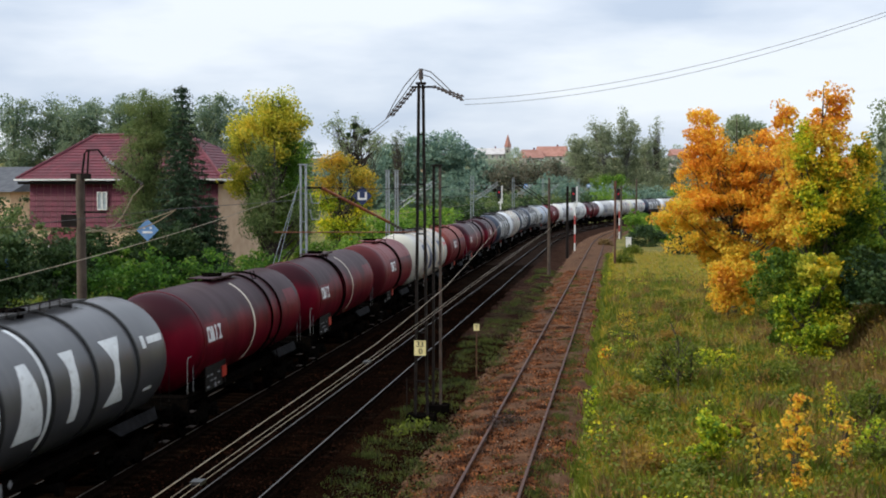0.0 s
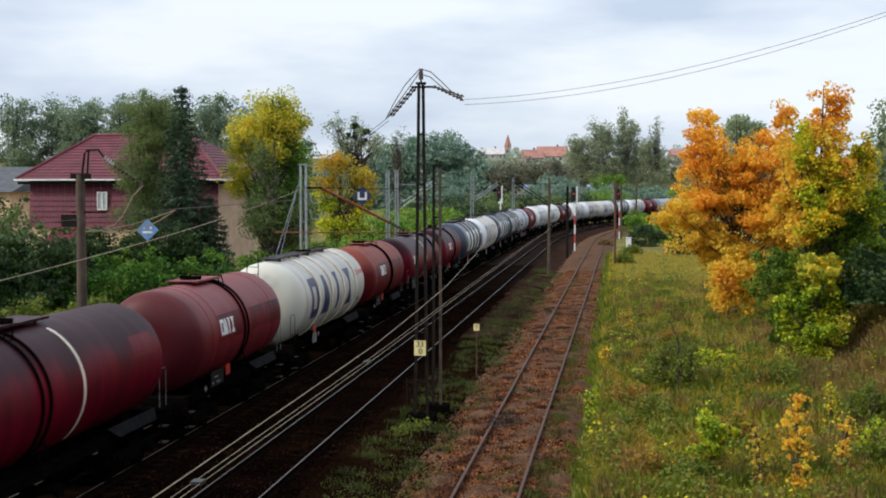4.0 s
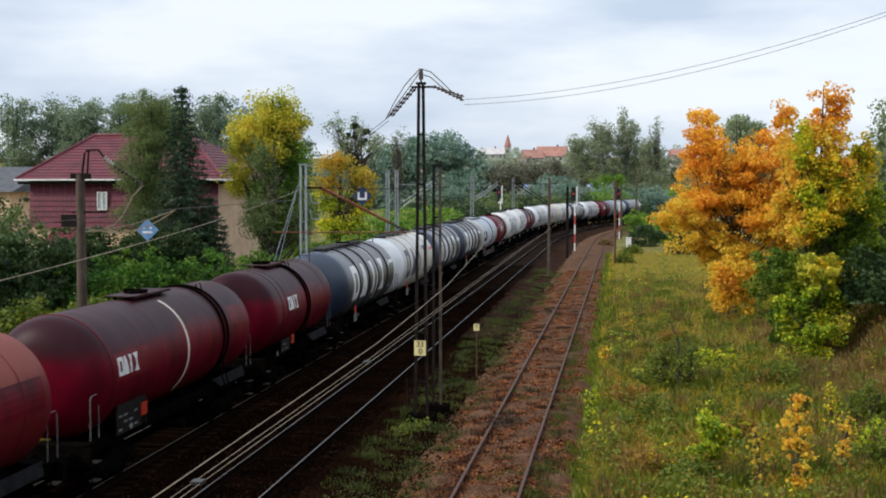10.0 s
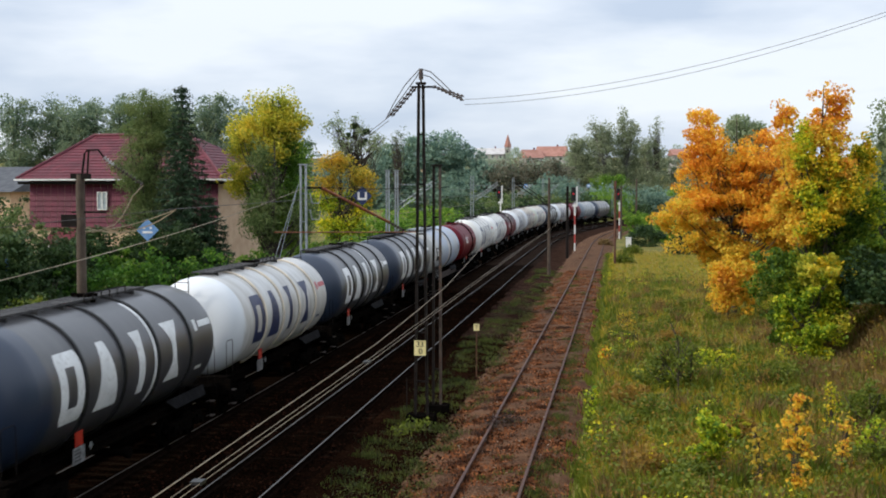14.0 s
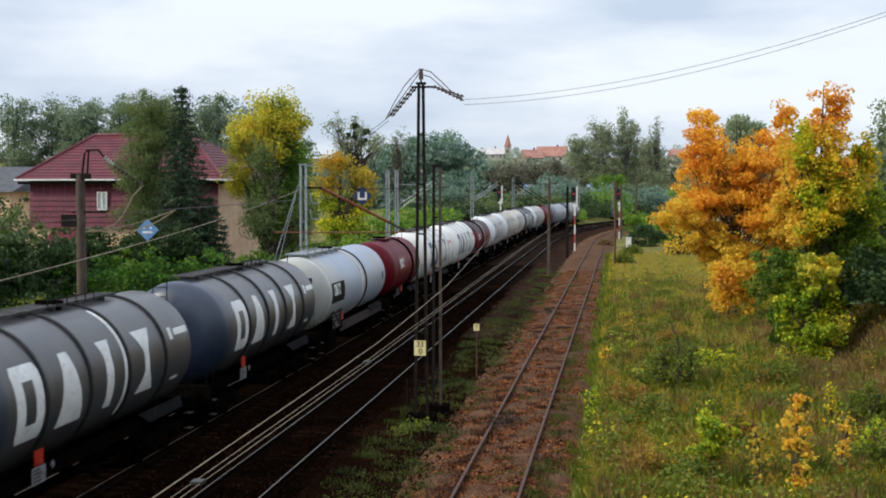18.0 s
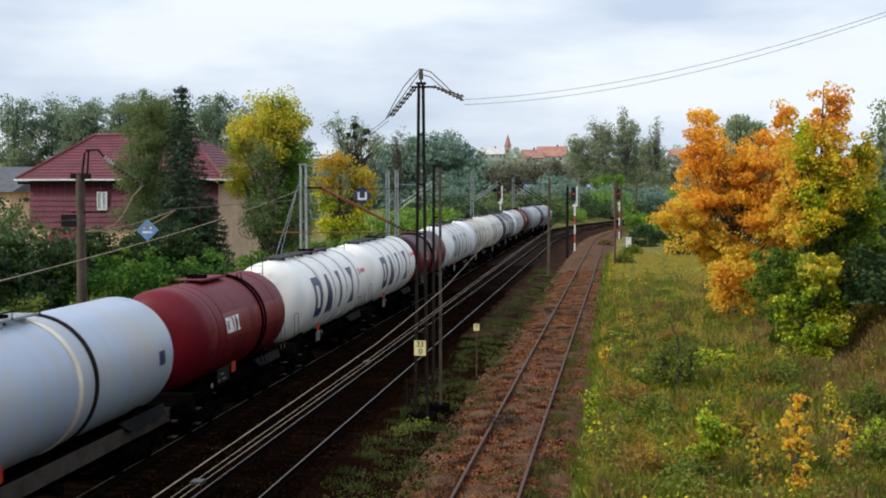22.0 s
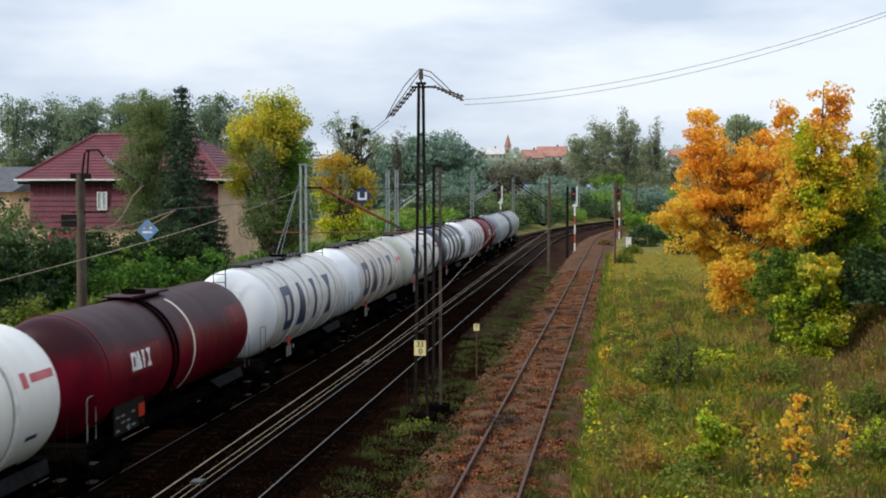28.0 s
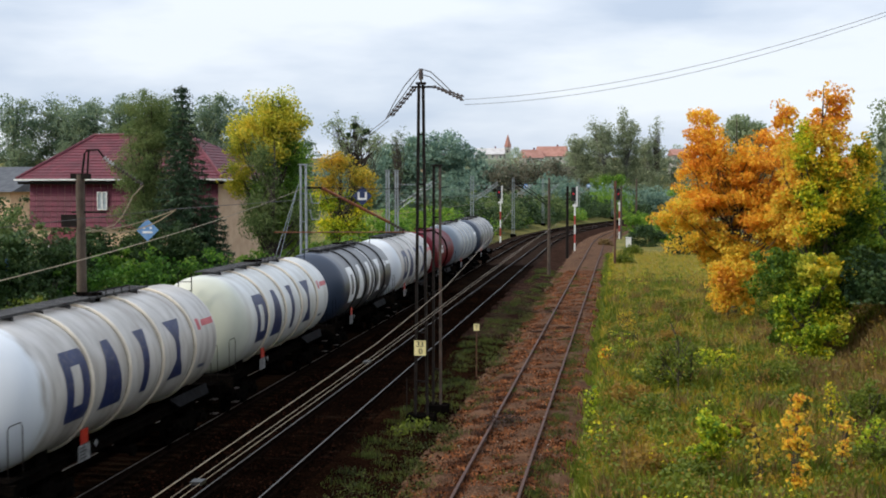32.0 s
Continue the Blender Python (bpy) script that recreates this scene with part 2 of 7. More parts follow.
M["sign_blue"] = material("sign_blue", (0.10, 0.22, 0.42), (0.16, 0.29, 0.5), 3, 0.5, 0, 0.02, 20)
M["sign_blue_deep"] = material("sign_blue_deep", (0.014, 0.025, 0.075), (0.022, 0.036, 0.1), 3, 0.5, 0, 0.02, 20)
M["paint_red"] = material("paint_red", (0.30, 0.035, 0.03), (0.38, 0.05, 0.04), 4, 0.5, 0, 0.02, 20)
M["roof_red"] = material("roof_red", (0.075, 0.008, 0.016), (0.115, 0.015, 0.025), 1.2, 0.6, 0, 0.3, 20, (0.14, 0.026, 0.034), island=0.18)
M["shingle_red"] = material("shingle_red", (0.075, 0.004, 0.017), (0.115, 0.007, 0.026), 1.2, 0.6, 0, 0.3, 20, (0.13, 0.010, 0.030), island=0.12)
M["plaster"] = material("plaster", (0.50, 0.34, 0.22), (0.6, 0.43, 0.29), 1.5, 0.9, 0, 0.3, 20, (0.45, 0.31, 0.21))
M["roof_grey"] = material("roof_grey", (0.05, 0.055, 0.065), (0.08, 0.085, 0.095), 2, 0.8, 0, 0.2, 20)
M["roof_town"] = material("roof_town", (0.26, 0.12, 0.09), (0.36, 0.18, 0.14), 0.4, 0.8, 0, 0.2, 3)
M["wall_town"] = material("wall_town", (0.28, 0.26, 0.24), (0.38, 0.35, 0.32), 0.4, 0.9, 0, 0.2, 3)
M["glass_dark"] = material("glass_dark", (0.02, 0.024, 0.028), (0.035, 0.04, 0.045), 2, 0.08, 0, 0, 10)
# pale pane tones paint in a reflection of the sky
M["glass_sky"] = material("glass_sky", (0.28, 0.32, 0.34), (0.42, 0.46, 0.48), 5, 0.15, 0, 0, 10, (0.12, 0.14, 0.15))
M["red_lamp"] = glow_material("red_lamp", (0.9, 0.02, 0.05), 0.55)
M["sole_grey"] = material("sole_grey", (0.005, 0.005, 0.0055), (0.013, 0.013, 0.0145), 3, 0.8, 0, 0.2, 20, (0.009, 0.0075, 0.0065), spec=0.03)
M["sole_brown"] = material("sole_brown", (0.03, 0.022, 0.019), (0.06, 0.047, 0.042), 3, 0.8, 0, 0.2, 20, (0.02, 0.015, 0.013), spec=0.1)
# darker copy of rail_head, with the train's shade put into its colour
M["rail_shaded"] = material("rail_shaded", (0.05, 0.045, 0.04), (0.10, 0.09, 0.085), 8, 0.6, 0.6, 0.05, 60)
M["plate_pale"] = material("plate_pale", (0.11, 0.11, 0.115), (0.22, 0.22, 0.22), 6, 0.7, 0, 0.1, 20, (0.08, 0.075, 0.07))
# bark paled by painted haze, for the trees beyond the bend
M["bark_haze"] = material("bark_haze", (0.10, 0.095, 0.085), (0.17, 0.165, 0.15), 6, 0.9, 0, 0.5, 25)
M["roof_pale"] = material("roof_pale", (0.42, 0.4, 0.39), (0.52, 0.5, 0.49), 0.4, 0.8, 0, 0.2, 3)
M["leg_pale"] = material("leg_pale", (0.022, 0.015, 0.012), (0.06, 0.045, 0.035), 5, 0.7, 0, 0.2, 12, (0.08, 0.035, 0.02))
M["stone_pale"] = material("stone_pale", (0.2, 0.15, 0.11), (0.36, 0.3, 0.25), 2, 0.9, 0, 0.2, 30, None, spec=0.1, island=0.4)
M["cab_grey"] = material("cab_grey", (0.5, 0.5, 0.5), (0.62, 0.62, 0.62), 3, 0.6, 0, 0.1, 20)

PAINT = {
    "white": tank_paint("paint_tank_white", (0.58, 0.575, 0.56), (0.26, 0.235, 0.20), (0.42, 0.395, 0.35), 0.42, 0.75, (-4.75, -4.45, (0.70, 0.73, 0.76))),
    "white_clean": tank_paint("paint_tank_clean", (0.72, 0.715, 0.69), (0.52, 0.505, 0.45), (0.64, 0.62, 0.56), 0.38, 0.5),
    "white_dirty": tank_paint("paint_tank_dirty", (0.50, 0.475, 0.45), (0.17, 0.145, 0.115), (0.33, 0.30, 0.265), 0.45, 0.85, (-4.75, -4.45, (0.66, 0.70, 0.75))),
    "white_cream": tank_paint("paint_tank_cream", (0.50, 0.475, 0.43), (0.24, 0.215, 0.165), (0.38, 0.36, 0.29), 0.45, 0.8, (-4.75, -4.45, (0.52, 0.51, 0.43))),
    "white_moss": tank_paint("paint_tank_moss", (0.60, 0.61, 0.60), (0.32, 0.30, 0.26), (0.48, 0.46, 0.41), 0.42, 0.65, (-5.6, -3.9, (0.46, 0.47, 0.33))),
    "dark": tank_paint("paint_tank_dark", (0.056, 0.056, 0.061), (0.115, 0.113, 0.113), (0.030, 0.031, 0.034), 0.32, 0.55, (-4.3, -3.95, (0.012, 0.026, 0.056))),
    "maroon": tank_paint("paint_tank_maroon", (0.125, 0.0016, 0.011), (0.03, 0.001, 0.005), (0.03, 0.0012, 0.0055), 0.4, 0.7, coat=0.0, spec=0.10, upper_tone=(0.022, 0.0065, 0.010)),
    "maroon_new": tank_paint("paint_tank_maroon_new", (0.13, 0.004, 0.012), (0.06, 0.003, 0.007), (0.09, 0.003, 0.009), 0.4, 0.6, coat=0.0, spec=0.12),
    "red": tank_paint("paint_tank_red", (0.115, 0.003, 0.008), (0.045, 0.003, 0.006), (0.07, 0.004, 0.007), 0.45, 0.6, coat=0.0, spec=0.14, upper_tone=(0.12, 0.009, 0.018)),
    "rust": tank_paint("paint_tank_rust", (0.12, 0.005, 0.009), (0.045, 0.004, 0.006), (0.075, 0.007, 0.009), 0.5, 0.65, coat=0.0, spec=0.14, upper_tone=(0.22, 0.055, 0.04)),
    "pink": tank_paint("paint_tank_pink", (0.16, 0.012, 0.02), (0.07, 0.006, 0.010), (0.10, 0.010, 0.015), 0.42, 0.6, (-4.0, -2.4, (0.04, 0.005, 0.008)), coat=0.0, spec=0.14, upper_tone=(0.19, 0.05, 0.05)),
    "pale": tank_paint("paint_tank_pale", (0.31, 0.375, 0.49), (0.38, 0.33, 0.23), (0.40, 0.36, 0.27), 0.4, 0.45, (-4.8, -2.2, (0.38, 0.375, 0.33))),
}
PAINT["slate"] = tank_paint("paint_tank_slate", (0.20, 0.23, 0.26), (0.33, 0.34, 0.34), (0.14, 0.16, 0.19), 0.4, 0.6, (-6.2, -4.3, (0.10, 0.16, 0.24)))


# ---------------------------------------------------------------- mesh tools
class Shape:
    """Collects vertices and faces of one mesh."""

    def __init__(self):
        self.v, self.f = [], []

    def add(self, verts, faces):
        o = len(self.v)
        self.v += [tuple(p) for p in verts]
        self.f += [tuple(i + o for i in q) for q in faces]
        return self

    def box(self, x0, x1, y0, y1, z0, z1, m=None):
        p = [Vector((x, y, z)) for z in (z0, z1) for y in (y0, y1) for x in (x0, x1)]
        if m is not None:
            p = [m @ q for q in p]
        return self.add(p, [(0, 2, 3, 1), (4, 5, 7, 6), (0, 1, 5, 4), (2, 6, 7, 3), (0, 4, 6, 2), (1, 3, 7, 5)])

    def tube(self, a, b, r0, r1=None, n=8, caps=True):
        a, b = Vector(a), Vector(b)
        r1 = r0 if r1 is None else r1
        d = (b - a).normalized()
        u = d.cross(Vector((0, 0, 1)) if abs(d.z) < 0.95 else Vector((1, 0, 0))).normalized()
        w = d.cross(u)
        p = []
        for c, r in ((a, r0), (b, r1)):
            p += [c + (u * math.cos(6.2832 * i / n) + w * math.sin(6.2832 * i / n)) * r for i in range(n)]
        q = [(i, (i + 1) % n, n + (i + 1) % n, n + i) for i in range(n)]
        if caps:
            q += [tuple(range(n - 1, -1, -1)), tuple(range(n, 2 * n))]
        return self.add(p, q)

    def path(self, pts, r, n=6):
        pts = [Vector(q) for q in pts]
        p, k = [], len(pts)
        for i, c in enumerate(pts):
            d = (pts[min(i + 1, k - 1)] - pts[max(i - 1, 0)]).normalized()
            u = d.cross(Vector((0, 0, 1)) if abs(d.z) < 0.97 else Vector((1, 0, 0))).normalized()
            w = d.cross(u)
            p += [c + (u * math.cos(6.2832 * j / n) + w * math.sin(6.2832 * j / n)) * r for j in range(n)]
        q = [(i * n + j, i * n + (j + 1) % n, (i + 1) * n + (j + 1) % n, (i + 1) * n + j) for i in range(k - 1) for j in range(n)]
        return self.add(p, q + [tuple(range(n - 1, -1, -1)), tuple(range((k - 1) * n, k * n))])

    def lathe(self, prof, axis="y", n=32, centre=(0, 0, 0)):
        """prof: (along, radius) pairs; turned about an axis."""
        p, q, c = [], [], Vector(centre)
        for s, r in prof:
            for i in range(n):
                a = 6.2832 * i / n
                x, z = r * math.cos(a), r * math.sin(a)
                p.append(c + Vector({"y": (x, s, z), "x": (s, x, z), "z": (x, z, s)}[axis]))
        for k in range(len(prof) - 1):
            for i in range(n):
                j = (i + 1) % n
                q.append((k * n + i, k * n + j, (k + 1) * n + j, (k + 1) * n + i))
        q += [tuple(range(n - 1, -1, -1)), tuple(range((len(prof) - 1) * n, len(prof) * n))]
        return self.add(p, q)

    def weld(self):
        """Joins vertices that lie in one place."""
        seen, keep, to = {}, [], []
        for p in self.v:
            key = tuple(round(c, 4) for c in p)
            if key not in seen:
                seen[key] = len(keep)
                keep.append(p)
            to.append(seen[key])
        self.v, self.f = keep, [tuple(to[i] for i in q) for q in self.f]
        return self

    def mesh(self, name, smooth=False, fix=True):
        me = bpy.data.meshes.new(name)
        me.from_pydata(self.v, [], self.f)
        if fix:
            bm = bmesh.new()
            bm.from_mesh(me)
            bmesh.ops.recalc_face_normals(bm, faces=bm.faces)
            bm.to_mesh(me)
            bm.free()
        if smooth:
            me.polygons.foreach_set("use_smooth", [True] * len(me.polygons))
            me.set_sharp_from_angle(angle=radians(40))
        return me


def part(name, shape, mat, parent=None, label="", smooth=False, fix=True):
    ob = new(name, shape.mesh(name, smooth, fix))
    ob.data.materials.append(M[mat] if isinstance(mat, str) else mat)
    ob.parent = parent
    if label:
        ob["label"] = label
    return ob


def share(name, ob, parent, m):
    """Another object on the same mesh."""
    o = new(name, ob.data)
    o.parent = parent
    o.matrix_basis = m
    return o


def thing(name, label, category, m=None, group="", kind=""):
    ob = new(name)
    ob.empty_display_size = 0.2
    if m is not None:
        ob.matrix_basis = m
    return tagged(ob, label, category, group, kind)


def sheet(name, verts, faces, mat, parent=None, smooth=True):
    """A mesh straight from numpy arrays."""
    me = bpy.data.meshes.new(name)
    me.from_pydata(verts.tolist() if hasattr(verts, "tolist") else verts, [], faces.tolist() if hasattr(faces, "tolist") else faces)
    if smooth:
        me.polygons.foreach_set("use_smooth", [True] * len(me.polygons))
    me.materials.append(M[mat] if isinstance(mat, str) else mat)
    ob = new(name, me)
    ob.parent = parent
    return ob


# ---------------------------------------------------------------- the line of the tracks
BEND_Y, BEND_X = 150.0, 442.0     # start of the curve and the middle of its circle


def siding_gain(s):
    """How far the siding has drawn away from the main line."""
    return 0.0048 * min(max(0.0, s - 26.0), 140.0)


def on_track(x0, s):
    """Place and heading (turn from +y to the right) at s along a track that starts at x0."""
    o, turn = (siding_gain(s), 0.0048 if 26.0 < s < 166.0 else 0.0) if x0 == SIDE_X else (0.0, 0.0)
    if s <= BEND_Y:
        return x0 + o, s, turn
    r = BEND_X - x0
    a = (s - BEND_Y) / r
    return BEND_X - (r - o) * math.cos(a), BEND_Y + (r - o) * math.sin(a), a + turn


TRAIN_X, MID_X, SIDE_X = -12.85, -8.75, -2.94


def sm(a, b, t):
    t = min(1.0, max(0.0, (t - a) / (b - a)))
    return t * t * (3 - 2 * t)


def ground_z(x, y):
    """Height of the ground."""
    z = -0.42
    tx = on_track(0.0, max(y, 0.0) if y < 300 else 300)[0]
    u = x - tx
    z += 0.12 * sm(-5.6, -4.4, u) * (1 - sm(70, 95, y)) + 0.2 * sm(-1.1, -0.2, u)   # the siding lies a little higher than the drains
    z += 2.6 * sm(8.2, 12.5, u) * sm(12, 40, y) * (1 - sm(62, 85, y))
    z += 1.0 * sm(-17, -24, u)                           # rise towards the gardens
    z += 17.0 * sm(300, 640, y) + 30.0 * sm(640, 1800, y)
    z += 0.10 * noise.noise((x * 0.35, y * 0.35, 3.0)) * sm(-1.2, 1.5, u)
    return z


# ---------------------------------------------------------------- ground, ballast, tracks
def build_ground():
    xs = np.unique(np.concatenate([np.linspace(-900, -60, 16), np.linspace(-60, 40, 101), np.linspace(40, 900, 16)]))
    ys = np.unique(np.concatenate([np.linspace(-200, 10, 8), np.linspace(10, 160, 121), np.linspace(160, 700, 60), np.linspace(700, 3000, 14)]))
    v = [(x, y, ground_z(x, y)) for y in ys for x in xs]
    w = len(xs)
    f = [(j * w + i, j * w + i + 1, (j + 1) * w + i + 1, (j + 1) * w + i) for j in range(len(ys) - 1) for i in range(w - 1)]
    tagged(sheet("ground", np.array(v), np.array(f), "ground"), "rough autumn grassland, yellow-green with brown patches", "ground", kind="structure")


def bed(name, x0, cross, mat, label, s0=-30.0, s1=420.0, step=1.0, rough=0.03):
    """A ballast bed along a track: cross-section points (offset, height)."""
    ss = np.arange(s0, s1 + step, step)
    v, n = [], len(cross)
    for s in ss:
        x, y, a = on_track(x0, s)
        for o, z in cross:
            j = rough * noise.noise((o * 1.7, s * 0.9, 5.0)) * 2
            v.append((x + math.cos(a) * (o + j), y - math.sin(a) * (o + j), z + j))
    f = [(k * n + i, k * n + i + 1, (k + 1) * n + i + 1, (k + 1) * n + i) for k in range(len(ss) - 1) for i in range(n - 1)]
    return tagged(sheet(name, np.array(v), np.array(f), mat), label, "ballast", kind="structure")


def sweep(x0, prof, ss, closed=True):
    """A profile (offset, height) swept along a track."""
    sh, n = Shape(), len(prof)
    for s in ss:
        x, y, a = on_track(x0, s)
        sh.v += [(x + math.cos(a) * o, y - math.sin(a) * o, z) for o, z in prof]
    for k in range(len(ss) - 1):
        for i in range(n if closed else n - 1):
            j = (i + 1) % n
            sh.f.append((k * n + i, k * n + j, (k + 1) * n + j, (k + 1) * n + i))
    return sh


def sleeper_shape(long, wide, high):
    s = Shape()
    w, h, b = wide / 2, high, 0.015
    prof = [(-w, -h), (w, -h), (w, -b), (w - b, 0), (-w + b, 0), (-w, -b)]
    p = [(x, y, z) for x in (-long / 2, long / 2) for y, z in prof]
    s.add(p, [(i, (i + 1) % 6, 6 + (i + 1) % 6, 6 + i) for i in range(6)] + [(5, 4, 3, 2, 1, 0), (6, 7, 8, 9, 10, 11)])
    return s


def build_track(name, x0, old, label, head="rail_head"):
    track = thing(name, label, "railway track", kind="structure")
    ss = np.concatenate([np.arange(-30, 150, 6.0), np.arange(150, 421, 4.0)])
    web = [(-0.065, -0.172), (0.065, -0.172), (0.065, -0.16), (0.012, -0.135), (0.012, -0.05), (0.036, -0.035), (0.036, -0.004), (-0.036, -0.004),
           (-0.036, -0.035), (-0.012, -0.05), (-0.012, -0.135), (-0.065, -0.16)]
    for side in (-0.7525, 0.7525):
        rail = part("rail", sweep(x0, [(o + side, z) for o, z in web], ss), "rail_old" if old else "rail_rust", track)
        top = [(-0.019, -0.002), (-0.014, 0.0), (0.014, 0.0), (0.019, -0.002)]
        part("running_surface", sweep(x0, [(o + side, z + 0.0005) for o, z in top], ss, False), "rail_old" if old else head, rail)
    first = part("sleeper", sleeper_shape(2.55, 0.25, 0.16), "sleeper_wood" if old else "sleeper_dark", track)
    rest = Shape()
    base = sleeper_shape(2.55, 0.25, 0.16)
    rnd = random.Random(int(x0 * 100))
    for k in range(640):
        s = 18.0 + 0.6 * k
        x, y, a = on_track(x0, s)
        m = pose(x + rnd.uniform(-0.03, 0.03), y + rnd.uniform(-0.02, 0.02), -0.172 - rnd.uniform(0, 0.012) + ((0.05 if rnd.random() < 0.04 else -0.08) if old else -0.02 if head == "rail_head" else 0.0), 0, 0, -math.degrees(a) + rnd.uniform(-0.6, 0.6))
        if k == 0:
            first.matrix_basis = m
        elif k < 300:
            share("sleeper", first, track, m)
        else:
            rest.add([m @ Vector(p) for p in base.v], base.f)
    tagged(part("far_sleepers", rest, "sleeper_wood" if old else "sleeper_dark", track, fix=False), kind="stuff")


SIDING_CROSS = [(-3.2, -0.42), (-2.6, -0.33), (-1.9, -0.26), (-1.5, -0.16), (-0.9, -0.12), (-0.45, -0.10), (0, -0.11), (0.45, -0.10), (0.9, -0.12), (1.5, -0.15), (2.2, -0.40)]


def stones(name, x0, lo, hi, s0, s1, count, mat, top, label, size=(0.025, 0.06)):
    """Loose ballast stones lying on a bed."""
    rnd = np.random.RandomState(int(abs(x0 * 10) + count))
    base = np.array([(1, 0, -.3), (-.4, .9, -.3), (-.6, -.8, -.3), (0.1, 0.1, 0.8), (0.5, 0.6, 0.3)])
    tri = np.array([(0, 4, 3), (4, 1, 3), (1, 2, 3), (2, 0, 3), (0, 1, 4)])
    t = s0 + (s1 - s0) * rnd.rand(count) ** 1.7
    o = lo + (hi - lo) * rnd.rand(count) + (0.0048 * np.maximum(0.0, t - 26.0) if x0 == SIDE_X else 0.0)
    sz = size[0] + (size[1] - size[0]) * rnd.rand(count)
    ang = rnd.rand(count) * 6.283
    v = np.zeros((count, 5, 3))
    if x0 == SIDE_X:
        top = np.interp(o - 0.0048 * np.maximum(0.0, t - 26.0), *zip(*SIDING_CROSS)) - 0.012
    for k in range(5):
        bx = base[k, 0] * np.cos(ang) - base[k, 1] * np.sin(ang) * 0.8
        by = base[k, 0] * np.sin(ang) + base[k, 1] * np.cos(ang) * 0.8
        v[:, k, 0], v[:, k, 1], v[:, k, 2] = x0 + o + bx * sz, t + by * sz, top + base[k, 2] * sz * 0.8 + 0.01
    f = (tri[None] + 5 * np.arange(count)[:, None, None]).reshape(-1, 3)
    tagged(sheet(name, v.reshape(-1, 3), f, mat, smooth=False), label, "stones", kind="stuff")


build_ground()
# one ballast in three tones; haze is painted in as it recedes
for s0, s1, tone, words in ((-30.0, 84.0, "ballast_dark", "near-black brown track ballast under the main lines"), (84.0, 112.0, "ballast_half_haze", "dark brown track ballast, slightly paled with painted haze"), (112.0, 420.0, "ballast_haze", "track ballast in the bend, paled with painted distance haze")):
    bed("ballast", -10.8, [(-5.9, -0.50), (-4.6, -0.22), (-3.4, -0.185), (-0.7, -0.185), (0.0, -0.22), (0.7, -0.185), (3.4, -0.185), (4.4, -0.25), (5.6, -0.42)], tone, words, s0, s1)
bed("siding_bed", SIDE_X, SIDING_CROSS,
    "ballast_brown", "reddish-brown gravel of a disused siding", rough=0.05, step=0.5)
# the same path twice; its colour is paled for haze beyond 58 m
for s0, s1, tone in ((-30.0, 58.0, "cess"), (58.0, 420.0, "cess_haze")):
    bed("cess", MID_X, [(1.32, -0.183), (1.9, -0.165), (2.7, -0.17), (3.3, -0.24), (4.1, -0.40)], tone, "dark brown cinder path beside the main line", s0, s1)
build_track("track_main_far", TRAIN_X, False, "main line railway track with dark sleepers", "rail_shaded")
build_track("track_main_near", MID_X, False, "main line railway track with worn shiny rails")
build_track("track_siding", SIDE_X, True, "disused siding with rusty rails and sunken wooden sleepers")
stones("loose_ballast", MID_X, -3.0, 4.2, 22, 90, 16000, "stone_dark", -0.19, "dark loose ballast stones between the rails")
stones("siding_gravel", SIDE_X, -2.2, 1.95, 22, 105, 42000, "stone_brown", -0.12, "loose reddish gravel stones on the siding", (0.025, 0.075))
stones("pale_gravel", SIDE_X, -2.6, 2.0, 22, 95, 1000, "stone_pale", -0.11, "scattered pale stones on the siding", (0.02, 0.05))


# ---------------------------------------------------------------- the train
def ring_shape(r, w, h, y=0.0, a0=0.0, a1=360.0, n=48):
    """A hoop round the tank, or an arc of one: w along the tank, h proud of radius r."""
    s = Shape()
    full = a1 - a0 >= 359.9
    k = n if full else n + 1
    prof = [(-w / 2, r - 0.02), (w / 2, r - 0.02), (w / 2, r + h * 0.7), (w / 4, r + h), (-w / 4, r + h), (-w / 2, r + h * 0.7)]
    for i in range(k):
        a = radians(a0 + (a1 - a0) * i / n)
        s.v += [(q * math.cos(a), y + o, q * math.sin(a)) for o, q in prof]
    for i in range(n):
        j = (i + 1) % k
        for e in range(6):
            g = (e + 1) % 6
            s.f.append((i * 6 + e, i * 6 + g, j * 6 + g, j * 6 + e))
    if not full:
        s.f += [tuple(range(5, -1, -1)), tuple(n * 6 + e for e in range(6))]
    return s


def decal(s, r, poly, a_mid, h=0.006):
    """A flat painted shape laid round the shell: strips of (height from, y from, y to at both ends). poly: rows (d, y0, y1), d along the arc upwards."""
    for (d0, l0, r0), (d1, l1, r1) in zip(poly, poly[1:]):
        n = max(2, int(abs(d1 - d0) / 0.12))
        o = len(s.v)
        for i in range(n + 1):
            t = i / n
            a = radians(a_mid) + (d0 + (d1 - d0) * t) / r
            for yy in (l0 + (l1 - l0) * t, r0 + (r1 - r0) * t):
                s.v.append(((r + h) * math.cos(a), yy, (r + h) * math.sin(a)))
        for i in range(n):
            s.f.append((o + 2 * i, o + 2 * i + 1, o + 2 * i + 3, o + 2 * i + 2))
    return s


def tank_profile(half, r, dome):
    p = []
    for i in range(8):
        a = i / 7 * math.pi / 2
        p.append((-half - dome * math.cos(a), r * (0.02 + 0.98 * math.sin(a) ** 0.72)))
    return p + [(half * k / 6, r) for k in range(-5, 6)] + [(-y, q) for y, q in reversed(p)]


